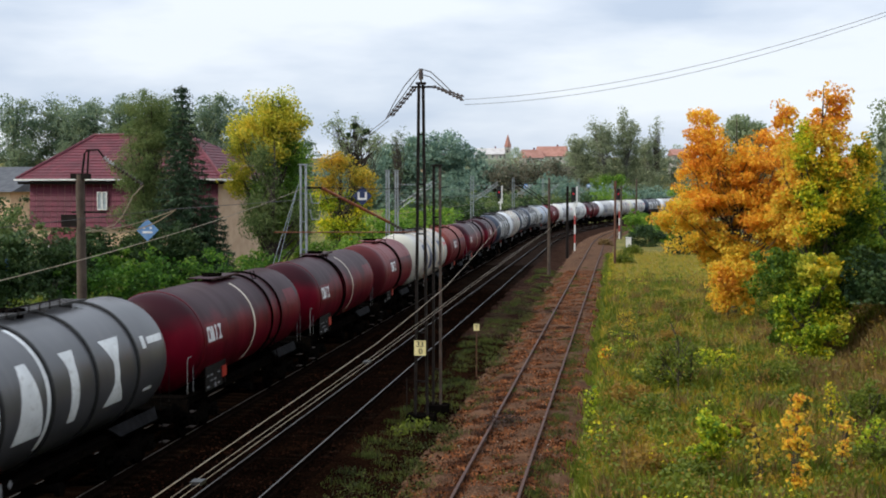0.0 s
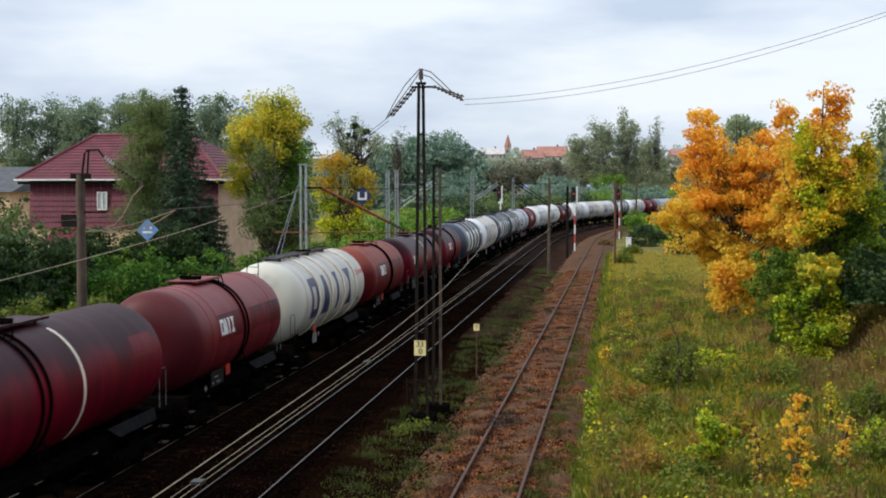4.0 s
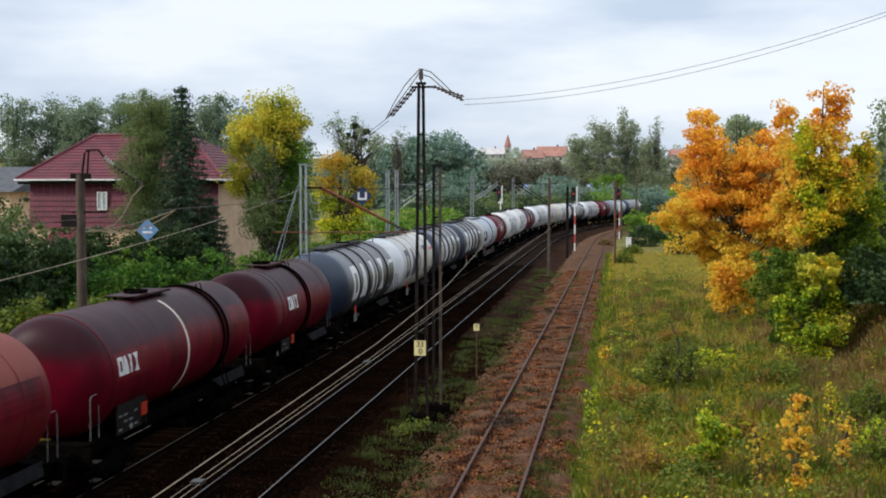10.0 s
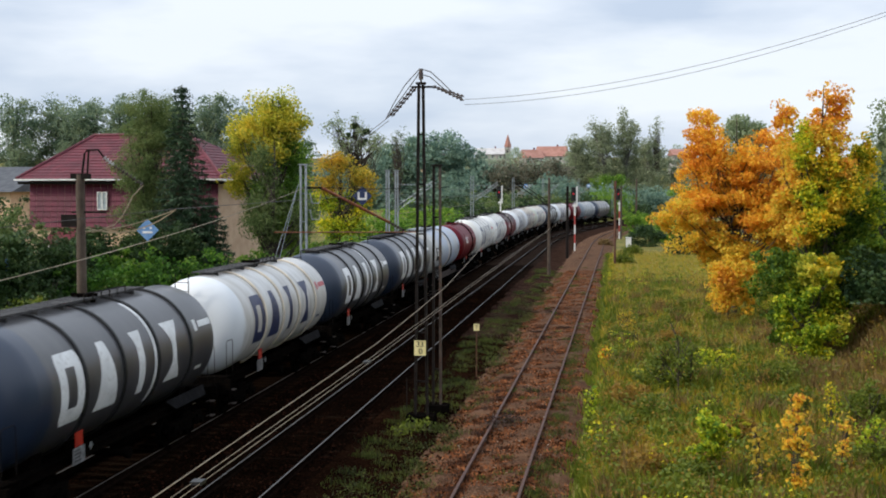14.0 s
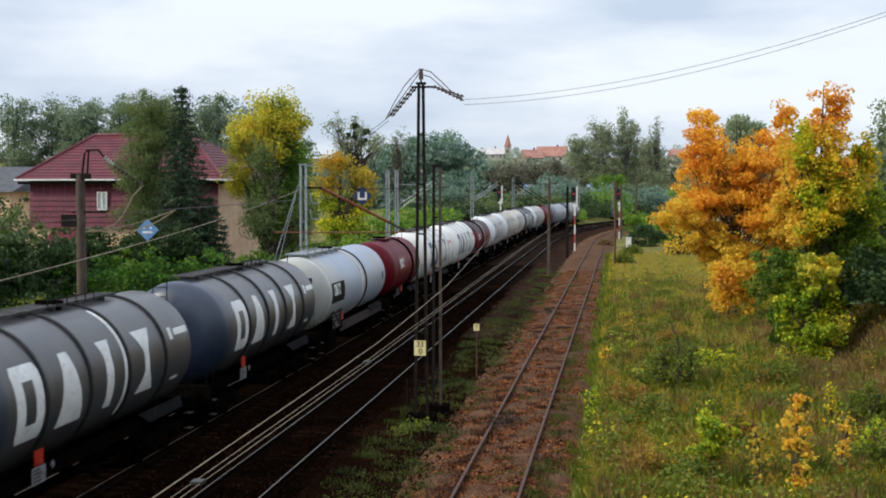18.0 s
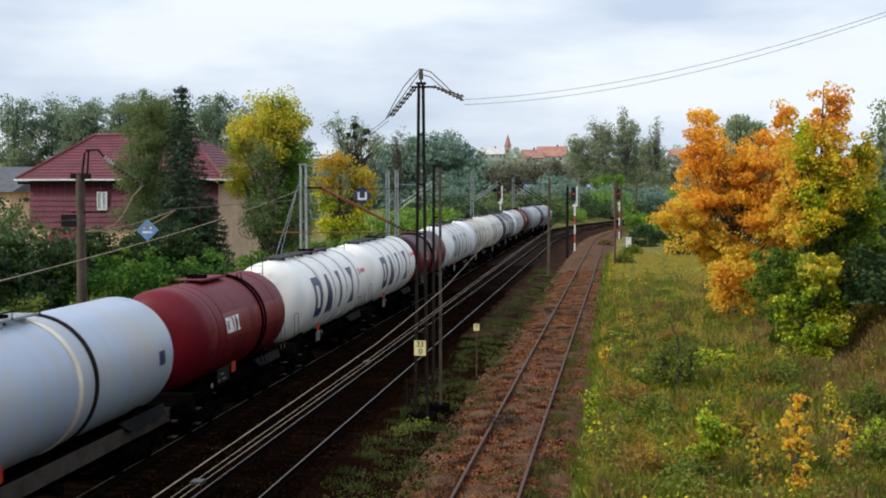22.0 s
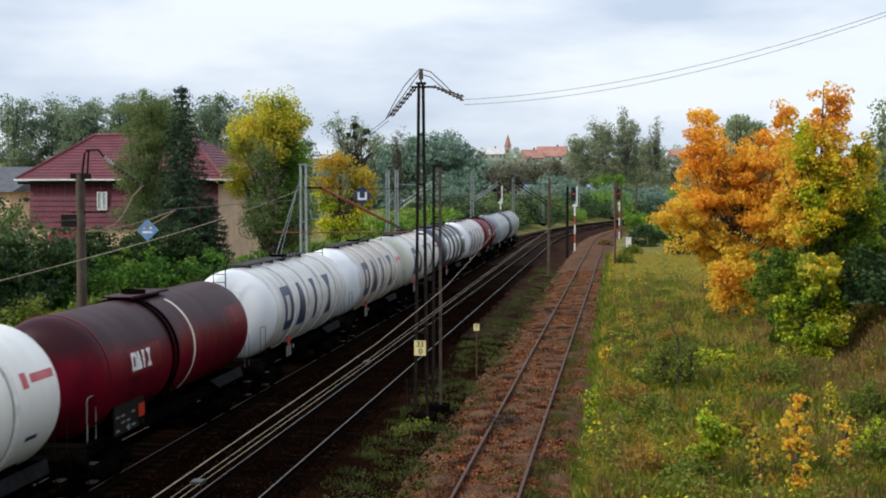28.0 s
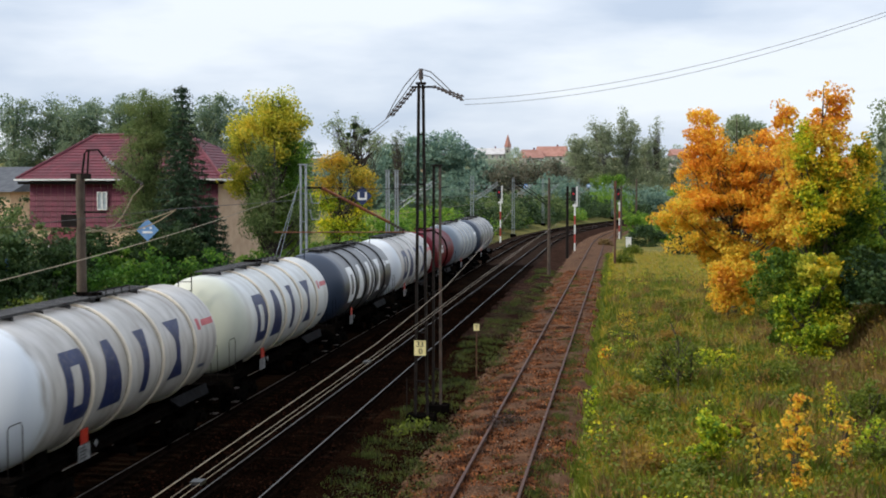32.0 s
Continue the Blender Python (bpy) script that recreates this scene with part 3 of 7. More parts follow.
def bogie_meshes():
    s = Shape()
    for x in (-1.0, 1.0):
        s.box(x - 0.07, x + 0.07, -1.25, 1.25, 0.52, 0.68)
        s.box(x - 0.06, x + 0.06, -0.45, 0.45, 0.34, 0.52)
        s.box(x - 0.08, x + 0.08, -0.32, 0.32, 0.68, 0.80)
        for y in (-0.9, 0.9):
            s.box(x - 0.13, x + 0.13, y - 0.16, y + 0.16, 0.33, 0.62)
            s.tube((x * 1.12, y, 0.46), (x * 1.22, y, 0.46), 0.12, 0.1, 10)
        for y in (-0.22, 0, 0.22):
            s.tube((x, y, 0.36), (x, y, 0.66), 0.075, 0.075, 8)
        s.box(x - 0.03, x + 0.03, -1.5, -1.25, 0.5, 0.58)
    s.box(-1.0, 1.0, -0.2, 0.2, 0.55, 0.78)
    s.box(-1.0, 1.0, -1.25, -1.13, 0.52, 0.66)
    s.box(-1.0, 1.0, 1.13, 1.25, 0.52, 0.66)
    w = Shape()
    for x in (-0.76, 0.76):
        e = 1 if x > 0 else -1
        w.lathe([(-0.07 * e, 0.08), (-0.07 * e, 0.49), (-0.035 * e, 0.49), (-0.03 * e, 0.46), (0.065 * e, 0.455), (0.065 * e, 0.39), (0.02 * e, 0.37), (0.02 * e, 0.16), (0.08 * e, 0.12), (0.08 * e, 0.05)], "x", 14, (x, 0, 0))
    w.lathe([(-1.1, 0.07), (1.1, 0.07)], "x", 10)
    return s, w


CACHE = {}


def cached(name, key, build, mat, parent, label="", smooth=False, m=None):
    """A part whose mesh is shared with its like on other wagons."""
    key = (name, mat if isinstance(mat, str) else mat.name, key)
    if key not in CACHE:
        CACHE[key] = part(name, build(), mat, parent, label, smooth)
        ob = CACHE[key]
    else:
        ob = new(name, CACHE[key].data)
        ob.parent = parent
        if label:
            ob["label"] = label
    if m is not None:
        ob.matrix_basis = m
    return ob


def frame_shape(half):
    s = Shape()
    e = half + 0.95
    for x in (-1.0, 1.0):
        s.box(x - 0.05, x + 0.05, -e, e, 0.98, 1.20)
        s.box(x - 0.12, x + 0.12, -e, e, 1.20, 1.22)
    s.box(-0.22, 0.22, -e, e, 0.86, 1.14)
    for y in (-e, e):
        s.box(-1.32, 1.32, y - 0.07, y + 0.07, 0.84, 1.24)
    for k in (-0.62, -0.3, 0.3, 0.62):
        s.box(-1.0, 1.0, half * k - 0.07, half * k + 0.07, 0.95, 1.14)
    return s


def saddle_shape(r, zc):
    s, n = Shape(), 8
    arc = [(r * math.cos(radians(232 + 76 * i / n)), zc + r * math.sin(radians(232 + 76 * i / n)) + 0.02) for i in range(n + 1)]
    ring = arc + [(arc[-1][0], 1.2), (arc[0][0], 1.2)]
    k = len(ring)
    p = [(x, y, z) for y in (-0.25, 0.25) for x, z in ring]
    return s.add(p, [(i, (i + 1) % k, k + (i + 1) % k, k + i) for i in range(k)] + [tuple(range(k - 1, -1, -1)), tuple(range(k, 2 * k))])


def buffer_shape():
    s = Shape()
    s.lathe([(0, 0.14), (0.02, 0.14), (0.02, 0.10), (0.34, 0.095), (0.34, 0.075), (0.55, 0.075), (0.56, 0.20), (0.59, 0.22), (0.61, 0.15)], "y", 10)
    return s


def walkway_shape(l0, l1, zt, wide):
    """Running boards with cross slats and light framing on top of the tank."""
    s = Shape()
    for x in (-wide / 2, wide / 2):
        s.box(x - 0.02, x + 0.02, l0, l1, zt + 0.075, zt + 0.13)
    n = int((l1 - l0) / 0.16)
    for i in range(n):
        y = l0 + (l1 - l0) * (i + 0.5) / n
        s.box(-wide / 2, wide / 2, y - 0.05, y + 0.05, zt + 0.10, zt + 0.125)
    for k in range(6):
        y = l0 + (l1 - l0) * (k + 0.5) / 6
        s.box(-wide / 2, wide / 2, y - 0.03, y + 0.03, zt - 0.12, zt + 0.06)
    return s


def platform_shape(l0, l1, zt, wide):
    """A thin sheet-metal platform on short feet, with a folded rim."""
    s = Shape()
    s.box(-wide / 2, wide / 2, l0, l1, zt + 0.075, zt + 0.095)
    for x in (-wide / 2, wide / 2):
        s.box(x - 0.012, x + 0.012, l0, l1, zt + 0.04, zt + 0.10)
    for k in range(4):
        y = l0 + (l1 - l0) * (k + 0.5) / 4
        for x in (-wide * 0.3, wide * 0.3):
            s.box(x - 0.03, x + 0.03, y - 0.02, y + 0.02, zt - 0.16, zt + 0.08)
    return s


def handrail_shape(l0, l1, zt, x, high=0.28):
    s = Shape()
    pts = [(x, l0, zt + 0.1), (x, l0, zt + high), (x, l1, zt + high), (x, l1, zt + 0.1)]
    s.path(pts, 0.018)
    for k in range(1, 5):
        y = l0 + (l1 - l0) * k / 5
        s.tube((x, y, zt + 0.1), (x, y, zt + high), 0.014, n=6)
    return s


def manhole_shape(zt):
    s = Shape()
    s.lathe([(zt - 0.12, 0.27), (zt + 0.09, 0.27), (zt + 0.09, 0.32), (zt + 0.13, 0.32), (zt + 0.16, 0.24), (zt + 0.18, 0.06)], "z", 18)
    for i in range(8):
        a = i * 0.785
        s.tube((0.3 * math.cos(a), 0.3 * math.sin(a), zt + 0.06), (0.3 * math.cos(a), 0.3 * math.sin(a), zt + 0.18), 0.025, n=6)
    s.box(-0.34, 0.34, -0.03, 0.03, zt + 0.15, zt + 0.2)
    return s


def ladder_shape(z0, z1, wide, bend=0.0):
    s = Shape()
    for y in (-wide / 2, wide / 2):
        s.tube((0, y, z0), (bend, y, z1), 0.018, n=6)
    n = int((z1 - z0) / 0.28)
    for i in range(1, n + 1):
        t = i / (n + 1)
        s.tube((bend * t, -wide / 2, z0 + (z1 - z0) * t), (bend * t, wide / 2, z0 + (z1 - z0) * t), 0.013, n=6)
    return s


def grab_shape(high, wide):
    s = Shape()
    r = 0.08
    s.path([(0, -wide / 2, 0), (0, -wide / 2, high - r), (0, -wide / 2 + r, high), (0, wide / 2 - r, high), (0, wide / 2, high - r), (0, wide / 2, 0)], 0.0095)
    return s


def outlet_shape():
    s = Shape()
    s.lathe([(0.55, 0.16), (1.25, 0.2)], "z", 14)
    s.tube((-1.15, 0, 0.62), (1.15, 0, 0.62), 0.09, n=10)
    for x in (-1.15, 1.15):
        s.tube((x - 0.06, 0, 0.62), (x + 0.06, 0, 0.62), 0.15, n=12)
    s.box(-0.9, -0.4, -1.6, -0.9, 0.55, 0.95)
    s.tube((0.5, 0.9, 0.7), (0.5, 1.9, 0.7), 0.2, n=12)
    return s


def block_shapes(r, ys, size, a_mid):
    """Four bold painted blocks: a hollow one, a wedge, an upright bar, an hourglass."""
    h, w = size, size * 0.72
    t = w * 0.31
    y0, y1, y2, y3 = ys
    g, a, c, x = Shape(), Shape(), Shape(), Shape()
    decal(g, r, [(-h / 2, y0 - w * 0.42, y0 + w * 0.42), (-h / 2 + t * 0.5, y0 - w / 2, y0 + w / 2), (-h / 2 + t, y0 - w / 2, y0 + w / 2)], a_mid)
    decal(g, r, [(h / 2 - t, y0 - w / 2, y0 + w / 2), (h / 2 - t * 0.5, y0 - w / 2, y0 + w / 2), (h / 2, y0 - w * 0.42, y0 + w * 0.42)], a_mid)
    decal(g, r, [(-h / 2 + t, y0 - w / 2, y0 - w / 2 + t), (h / 2 - t, y0 - w / 2, y0 - w / 2 + t)], a_mid)
    decal(g, r, [(-h / 2 + t, y0 + w / 2 - t, y0 + w / 2), (h / 2 - t, y0 + w / 2 - t, y0 + w / 2)], a_mid)
    decal(a, r, [(-h / 2, y1 - w * 0.54, y1 + w * 0.54), (h / 2, y1 - t * 0.55, y1 + t * 0.55)], a_mid)
    decal(c, r, [(-h / 2, y2 - t * 0.55, y2 + t * 0.55), (h / 2 - t, y2 - t * 0.55, y2 + t * 0.55), (h / 2, y2 - t * 0.95, y2 + t * 0.95)], a_mid)
    decal(x, r, [(-h / 2, y3 - w * 0.48, y3 + w * 0.48), (-h * 0.16, y3 - t * 0.42, y3 + t * 0.42), (h * 0.16, y3 - t * 0.42, y3 + t * 0.42), (h / 2, y3 - w * 0.48, y3 + w * 0.48)], a_mid)
    return [q.weld() for q in (g, a, c, x)]


BOGIE, WHEELS = bogie_meshes()


def running_gear(wagon, half):
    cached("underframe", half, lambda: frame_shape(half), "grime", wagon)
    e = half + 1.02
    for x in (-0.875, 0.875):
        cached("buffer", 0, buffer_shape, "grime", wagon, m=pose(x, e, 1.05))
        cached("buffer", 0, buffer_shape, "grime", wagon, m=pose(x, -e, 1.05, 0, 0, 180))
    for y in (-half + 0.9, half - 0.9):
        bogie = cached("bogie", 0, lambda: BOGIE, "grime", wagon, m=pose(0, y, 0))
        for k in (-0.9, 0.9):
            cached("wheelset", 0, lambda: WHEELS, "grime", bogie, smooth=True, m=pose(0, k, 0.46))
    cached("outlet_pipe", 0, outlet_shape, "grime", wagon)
    end_gear(wagon, half)


def side_plates(wagon, y, board=None, light=None):
    """The data board, warning plate and hazard diamond hung outside the sole bar beside the leading bogie; y is the warning plate's middle."""
    x = 1.28
    part("warning_plate", Shape().box(x, x + 0.02, y - 0.19, y + 0.19, 1.42, 1.74), "plate_red", wagon, "bright orange-red warning panel")
    if board:
        y0, y1, z0, z1 = board
        board_part = part("data_board", Shape().box(x - 0.04, x - 0.01, y0, y1, z0, z1), "steel_dark", wagon, "black data board with worn grey writing")
        rows = int((z1 - z0 - 0.1) / 0.16)
        for k in range(rows):
            for q in range(4):
                if (k + q) % 3 != 1:
                    u = y0 + (y1 - y0) * (0.06 + 0.17 * q)
                    part("writing_bar", Shape().box(x - 0.009, x - 0.004, u, u + 0.11 * (y1 - y0), z0 + 0.08 + 0.16 * k, z0 + 0.13 + 0.16 * k), "plate_pale", board_part, "worn grey bar of writing")
    else:
        plate = part("data_plate", Shape().box(x, x + 0.02, y - 0.3, y + 0.28, 1.04, 1.4), "plate_pale", wagon, "worn grey data panel")
        for k in range(4):
            part("writing_bar", Shape().box(x + 0.021, x + 0.024, y - 0.24, y + 0.1 - 0.07 * (k % 2), 1.1 + 0.075 * k, 1.13 + 0.075 * k), "sign_black", plate)
    d = light if light is not None else y + 0.62
    part("hazard_diamond", Shape().box(x, x + 0.015, -0.065, 0.065, -0.065, 0.065, pose(0, d, 1.3, 45)), "plate_pale", wagon, "small worn white diamond plate")
    part("plate_bracket", Shape().box(1.02, x, y - 0.1, y - 0.04, 1.05, 1.5).box(1.02, x, y + 0.04, y + 0.1, 1.05, 1.5), "grime", wagon)


def end_gear(wagon, half):
    """Sloping sole plates, end platforms, steps and brake hoses at both ends."""
    for e, turn in ((1, 0), (-1, 180)):
        m = pose(0, 0, 0, 0, 0, turn)
        n = half + 0.8
        if e > 0:
            for x in (-1, 1):
                cached("sole_plate", (half, x), lambda: Shape().add([(x * u, y, z) for u, y, z in ((1.12, half - 2.6, 1.40), (1.12, n - 0.5, 1.40), (1.27, n - 0.7, 1.14), (1.27, half - 2.2, 1.14), (1.08, half - 2.6, 1.38), (1.08, n - 0.5, 1.38), (1.23, n - 0.7, 1.12), (1.23, half - 2.2, 1.12))],
                       [(0, 1, 2, 3), (7, 6, 5, 4), (0, 4, 5, 1), (1, 5, 6, 2), (2, 6, 7, 3), (3, 7, 4, 0)]), "sole_grey", wagon, "dusty dark grey sloping sole plate", m=m)
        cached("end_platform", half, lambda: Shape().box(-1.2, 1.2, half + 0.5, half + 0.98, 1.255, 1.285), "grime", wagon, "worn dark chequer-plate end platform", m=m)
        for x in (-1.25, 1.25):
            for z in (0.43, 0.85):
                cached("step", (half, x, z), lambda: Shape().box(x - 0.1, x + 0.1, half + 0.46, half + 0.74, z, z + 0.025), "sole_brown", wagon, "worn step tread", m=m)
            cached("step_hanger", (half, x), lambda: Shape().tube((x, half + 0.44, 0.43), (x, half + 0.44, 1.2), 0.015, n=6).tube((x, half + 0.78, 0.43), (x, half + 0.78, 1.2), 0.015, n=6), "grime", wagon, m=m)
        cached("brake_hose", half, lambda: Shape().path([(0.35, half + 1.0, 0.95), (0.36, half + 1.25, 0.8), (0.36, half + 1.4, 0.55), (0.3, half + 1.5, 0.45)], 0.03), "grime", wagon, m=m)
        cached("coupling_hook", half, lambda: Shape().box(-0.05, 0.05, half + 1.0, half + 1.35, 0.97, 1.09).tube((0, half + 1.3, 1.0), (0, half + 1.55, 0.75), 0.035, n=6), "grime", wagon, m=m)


def tank_common(wagon, half, r, zc, dome, paint):
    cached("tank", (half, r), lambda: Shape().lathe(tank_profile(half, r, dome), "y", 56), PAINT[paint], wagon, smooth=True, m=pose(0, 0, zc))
    for y in (-half + 0.9, half - 0.9):
        cached("saddle", (r, zc), lambda: saddle_shape(r, zc), "grime", wagon, m=pose(0, y, 0))


LABELS = {
    "white": "white railway tank wagon streaked with grime, large blue markings",
    "white_clean": "clean white railway tank wagon with large blue markings",
    "white_dirty": "off-white railway tank wagon with heavy dirt and blue markings",
    "white_cream": "cream-white railway tank wagon with grey dirt and blue markings",
    "white_moss": "white railway tank wagon with a mossy green end, blue markings",
    "dark": "dark slate railway tank wagon with large white markings",
    "slate": "weathered slate-blue railway tank wagon with pale hoops",
    "maroon": "dark maroon railway tank wagon with small white markings",
    "red": "red railway tank wagon with small white markings",
    "rust": "rust-red railway tank wagon with small white markings",
    "pink": "faded pinkish-red railway tank wagon with small white markings",
    "pale": "pale blue-grey railway tank wagon with yellowed end",
}
RINGS = (-3.1, -1.03, 1.08, 3.42)


def ring_wagon(paint, hoop, letter, logo, hoop_bright=None):
    """Long wagon with four hoops and big painted blocks."""
    wagon = thing("tank_wagon", LABELS[paint], "tank wagon", group="wagons of the train")
    half, r, zc = 5.2, 1.54, 2.72
    tank_common(wagon, half, r, zc, 0.62, paint)
    for i, y in enumerate(RINGS):
        if hoop != "sign_black":
            cached("dirt_line", r, lambda: ring_shape(r, 0.24, 0.005), "hoop_dirt", wagon, "grimy line beside a hoop", True, pose(0, y + 0.02, zc))
        cached("hoop", r, lambda: ring_shape(r, 0.10, 0.06), hoop, wagon, smooth=True, m=pose(0, y, zc))
    if hoop_bright is not None:
        cached("stripe", r, lambda: ring_shape(r, 0.15, 0.008, a0=-40, a1=68), "letter_white", wagon, "worn white painted stripe beside a hoop", True, pose(0, RINGS[hoop_bright] - 0.17, zc))
    if letter:
        shapes = block_shapes(r, (-3.76, -1.95, 0.02, 2.2), 1.57, 4)
        for i, sh in enumerate(shapes):
            cached("painted_block", (r, i), lambda: sh, letter, wagon, m=pose(0, 0, zc))
    lg = lambda: decal(decal(Shape(), r, [(-0.16, 3.85, 4.08), (0.16, 3.85, 4.08)], 21), r, [(-0.08, 4.2, 5.15), (0.10, 4.23, 5.18)], 21)
    cached("logo_bar", r, lg, logo, wagon, m=pose(0, 0, zc))
    cached("small_bar", r, lambda: decal(Shape(), r, [(-0.1, 4.0, 4.5), (0.0, 4.0, 4.5)], -22), logo if logo != "logo_red" else "letter_blue", wagon, m=pose(0, 0, zc))
    zt = zc + r
    cached("walkway", zt, lambda: walkway_shape(-4.9, 3.2, zt, 0.62), "grating", wagon)
    cached("handrail", zt, lambda: handrail_shape(-0.9, 1.5, zt, 0.5), "steel_dark", wagon)
    cached("manhole", zt, lambda: manhole_shape(zt), "grime", wagon, smooth=True, m=pose(0, 0.2, 0))
    cached("ladder", zt, lambda: ladder_shape(0.9, zt + 0.15, 0.42), "steel_dark", wagon, m=pose(-0.25, -6.0, 0, 0, 0, 90))
    for y in (-5.95, 5.95):
        cached("grab_rail", 0, lambda: grab_shape(1.0, 0.6), "steel_dark", wagon, m=pose(1.22, y, 1.4))
    running_gear(wagon, half)
    side_plates(wagon, -3.0)
    return wagon


def stripe_wagon(paint, stripe_y, belts, mark=0.0):
    """Long maroon wagon with one cream hoop, a belt ladder and pale grab rails."""
    wagon = thing("tank_wagon", "dark maroon railway tank wagon with one cream stripe", "tank wagon", group="wagons of the train")
    half, r, zc = 5.2, 1.44, 2.66
    tank_common(wagon, half, r, zc, 0.75, paint)
    cached("hoop", r, lambda: ring_shape(r, 0.115, 0.012, a0=-50, a1=66), "letter_cream", wagon, "cream painted stripe", True, pose(0, stripe_y, zc))
    cached("end_seam", r, lambda: ring_shape(r, 0.05, 0.02), PAINT["red"], wagon, "", True, pose(0, -5.15, zc))
    belt_y = sum(belts) / len(belts)
    for y in belts:
        cached("belt", r, lambda: ring_shape(r, 0.06, 0.06, a0=-55, a1=235), "grime", wagon, "", True, pose(0, y, zc))
    cached("panel", r, lambda: decal(Shape(), r, [(-0.32, -4.95, -2.95), (0.32, -4.95, -2.95)], 8, 0.004), PAINT["maroon_new"], wagon, "repainted maroon panel", m=pose(0, mark, zc))
    sh = block_shapes(r, [mark + q for q in (-4.68, -4.4, -4.1, -3.76)], 0.44, 8)
    for i, q in enumerate(sh):
        cached("painted_block", (r, i, mark), lambda: q, "letter_white", wagon, m=pose(0, 0, zc))
    cached("panel", (r, 2), lambda: decal(Shape(), r, [(-0.22, 3.6, 4.9), (0.32, 3.6, 4.9)], 20, 0.004), PAINT["maroon_new"], wagon, "brighter square patch", m=pose(0, 0, zc))
    zt = zc + r
    cached("walkway", (zt, paint), lambda: platform_shape(-1.4, 1.2, zt, 0.8), PAINT[paint], wagon)
    cached("manhole", zt, lambda: manhole_shape(zt), "grime", wagon, smooth=True, m=pose(0, -0.3, 0))
    cached("ladder", zt, lambda: ladder_shape(1.1, zt + 0.1, 0.36, -0.9), "grime", wagon, m=pose(1.5, belt_y, 0))
    for y in (-5.72, 5.85):
        cached("grab_rail", 1, lambda: grab_shape(1.0, 0.45), "plate_pale", wagon, "thin pale grey grab rail", m=pose(1.22, y, 1.36))
    running_gear(wagon, half)
    side_plates(wagon, -3.0, (-4.6, -2.8, 1.2, 1.9), -3.8)
    return wagon


def short_wagon(paint, belt_y=0.3, patch="maroon"):
    """Short wagon with two seams and a dark belt."""
    wagon = thing("tank_wagon", LABELS[paint], "tank wagon", group="wagons of the train")
    half, r, zc = 3.9, 1.46, 2.68
    tank_common(wagon, half, r, zc, 0.62, paint)
    for y, w, h in ((-3.1, 0.05, 0.012), (-2.5, 0.05, 0.012), (2.9, 0.05, 0.012)):
        cached("seam", (r, h), lambda: ring_shape(r, w, h), PAINT[paint], wagon, "", True, pose(0, y, zc))
    for d in (-0.17, 0.17):
        cached("belt", r, lambda: ring_shape(r, 0.06, 0.06, a0=-50, a1=230), "grime", wagon, "", True, pose(0, belt_y + d, zc))
    sh = block_shapes(r, (-2.2, -1.9, -1.6, -1.26), 0.47, 10)
    for i, q in enumerate(sh):
        cached("painted_block", (r, i), lambda: q, "letter_white", wagon, m=pose(0, 0, zc))
    cached("panel", r, lambda: decal(Shape(), r, [(-0.35, 0.55, 3.75), (0.35, 0.55, 3.75)], 9, 0.004), PAINT[patch], wagon, "repainted panel", m=pose(0, 0, zc))
    cached("panel", (r, 2), lambda: decal(Shape(), r, [(-0.38, -2.5, -0.05), (0.38, -2.5, -0.05)], 10, 0.004), PAINT[patch], wagon, "repainted panel under the marking", m=pose(0, 0, zc))
    cached("panel", (r, 3), lambda: decal(Shape(), r, [(-0.25, -3.75, -3.3), (0.25, -3.75, -3.3)], -2, 0.004), PAINT["pink"], wagon, "small faded pinkish patch", m=pose(0, 0, zc))
    zt = zc + r
    cached("walkway", (zt, paint), lambda: platform_shape(-1.7, 0.6, zt, 0.9), PAINT[paint], wagon)
    cached("handrail", zt, lambda: Shape().path([(0.45, 0.5, zt + 0.06), (0.45, 0.75, zt + 0.1), (-0.45, 0.75, zt + 0.1), (-0.45, 0.5, zt + 0.06)], 0.02), "grime", wagon)
    cached("manhole", zt, lambda: manhole_shape(zt), "grime", wagon, smooth=True, m=pose(0, -0.9, 0))
    cached("ladder", zt, lambda: ladder_shape(1.1, zt + 0.1, 0.36, -0.9), "grime", wagon, m=pose(1.52, belt_y, 0))
    for y in (4.5,):
        cached("grab_rail", 1, lambda: grab_shape(1.0, 0.45), "plate_pale", wagon, "thin pale grey grab rail", m=pose(1.22, y, 1.36))
    running_gear(wagon, half)
    side_plates(wagon, -1.33, (-2.75, -1.65, 1.24, 1.68), -3.3)
    return wagon


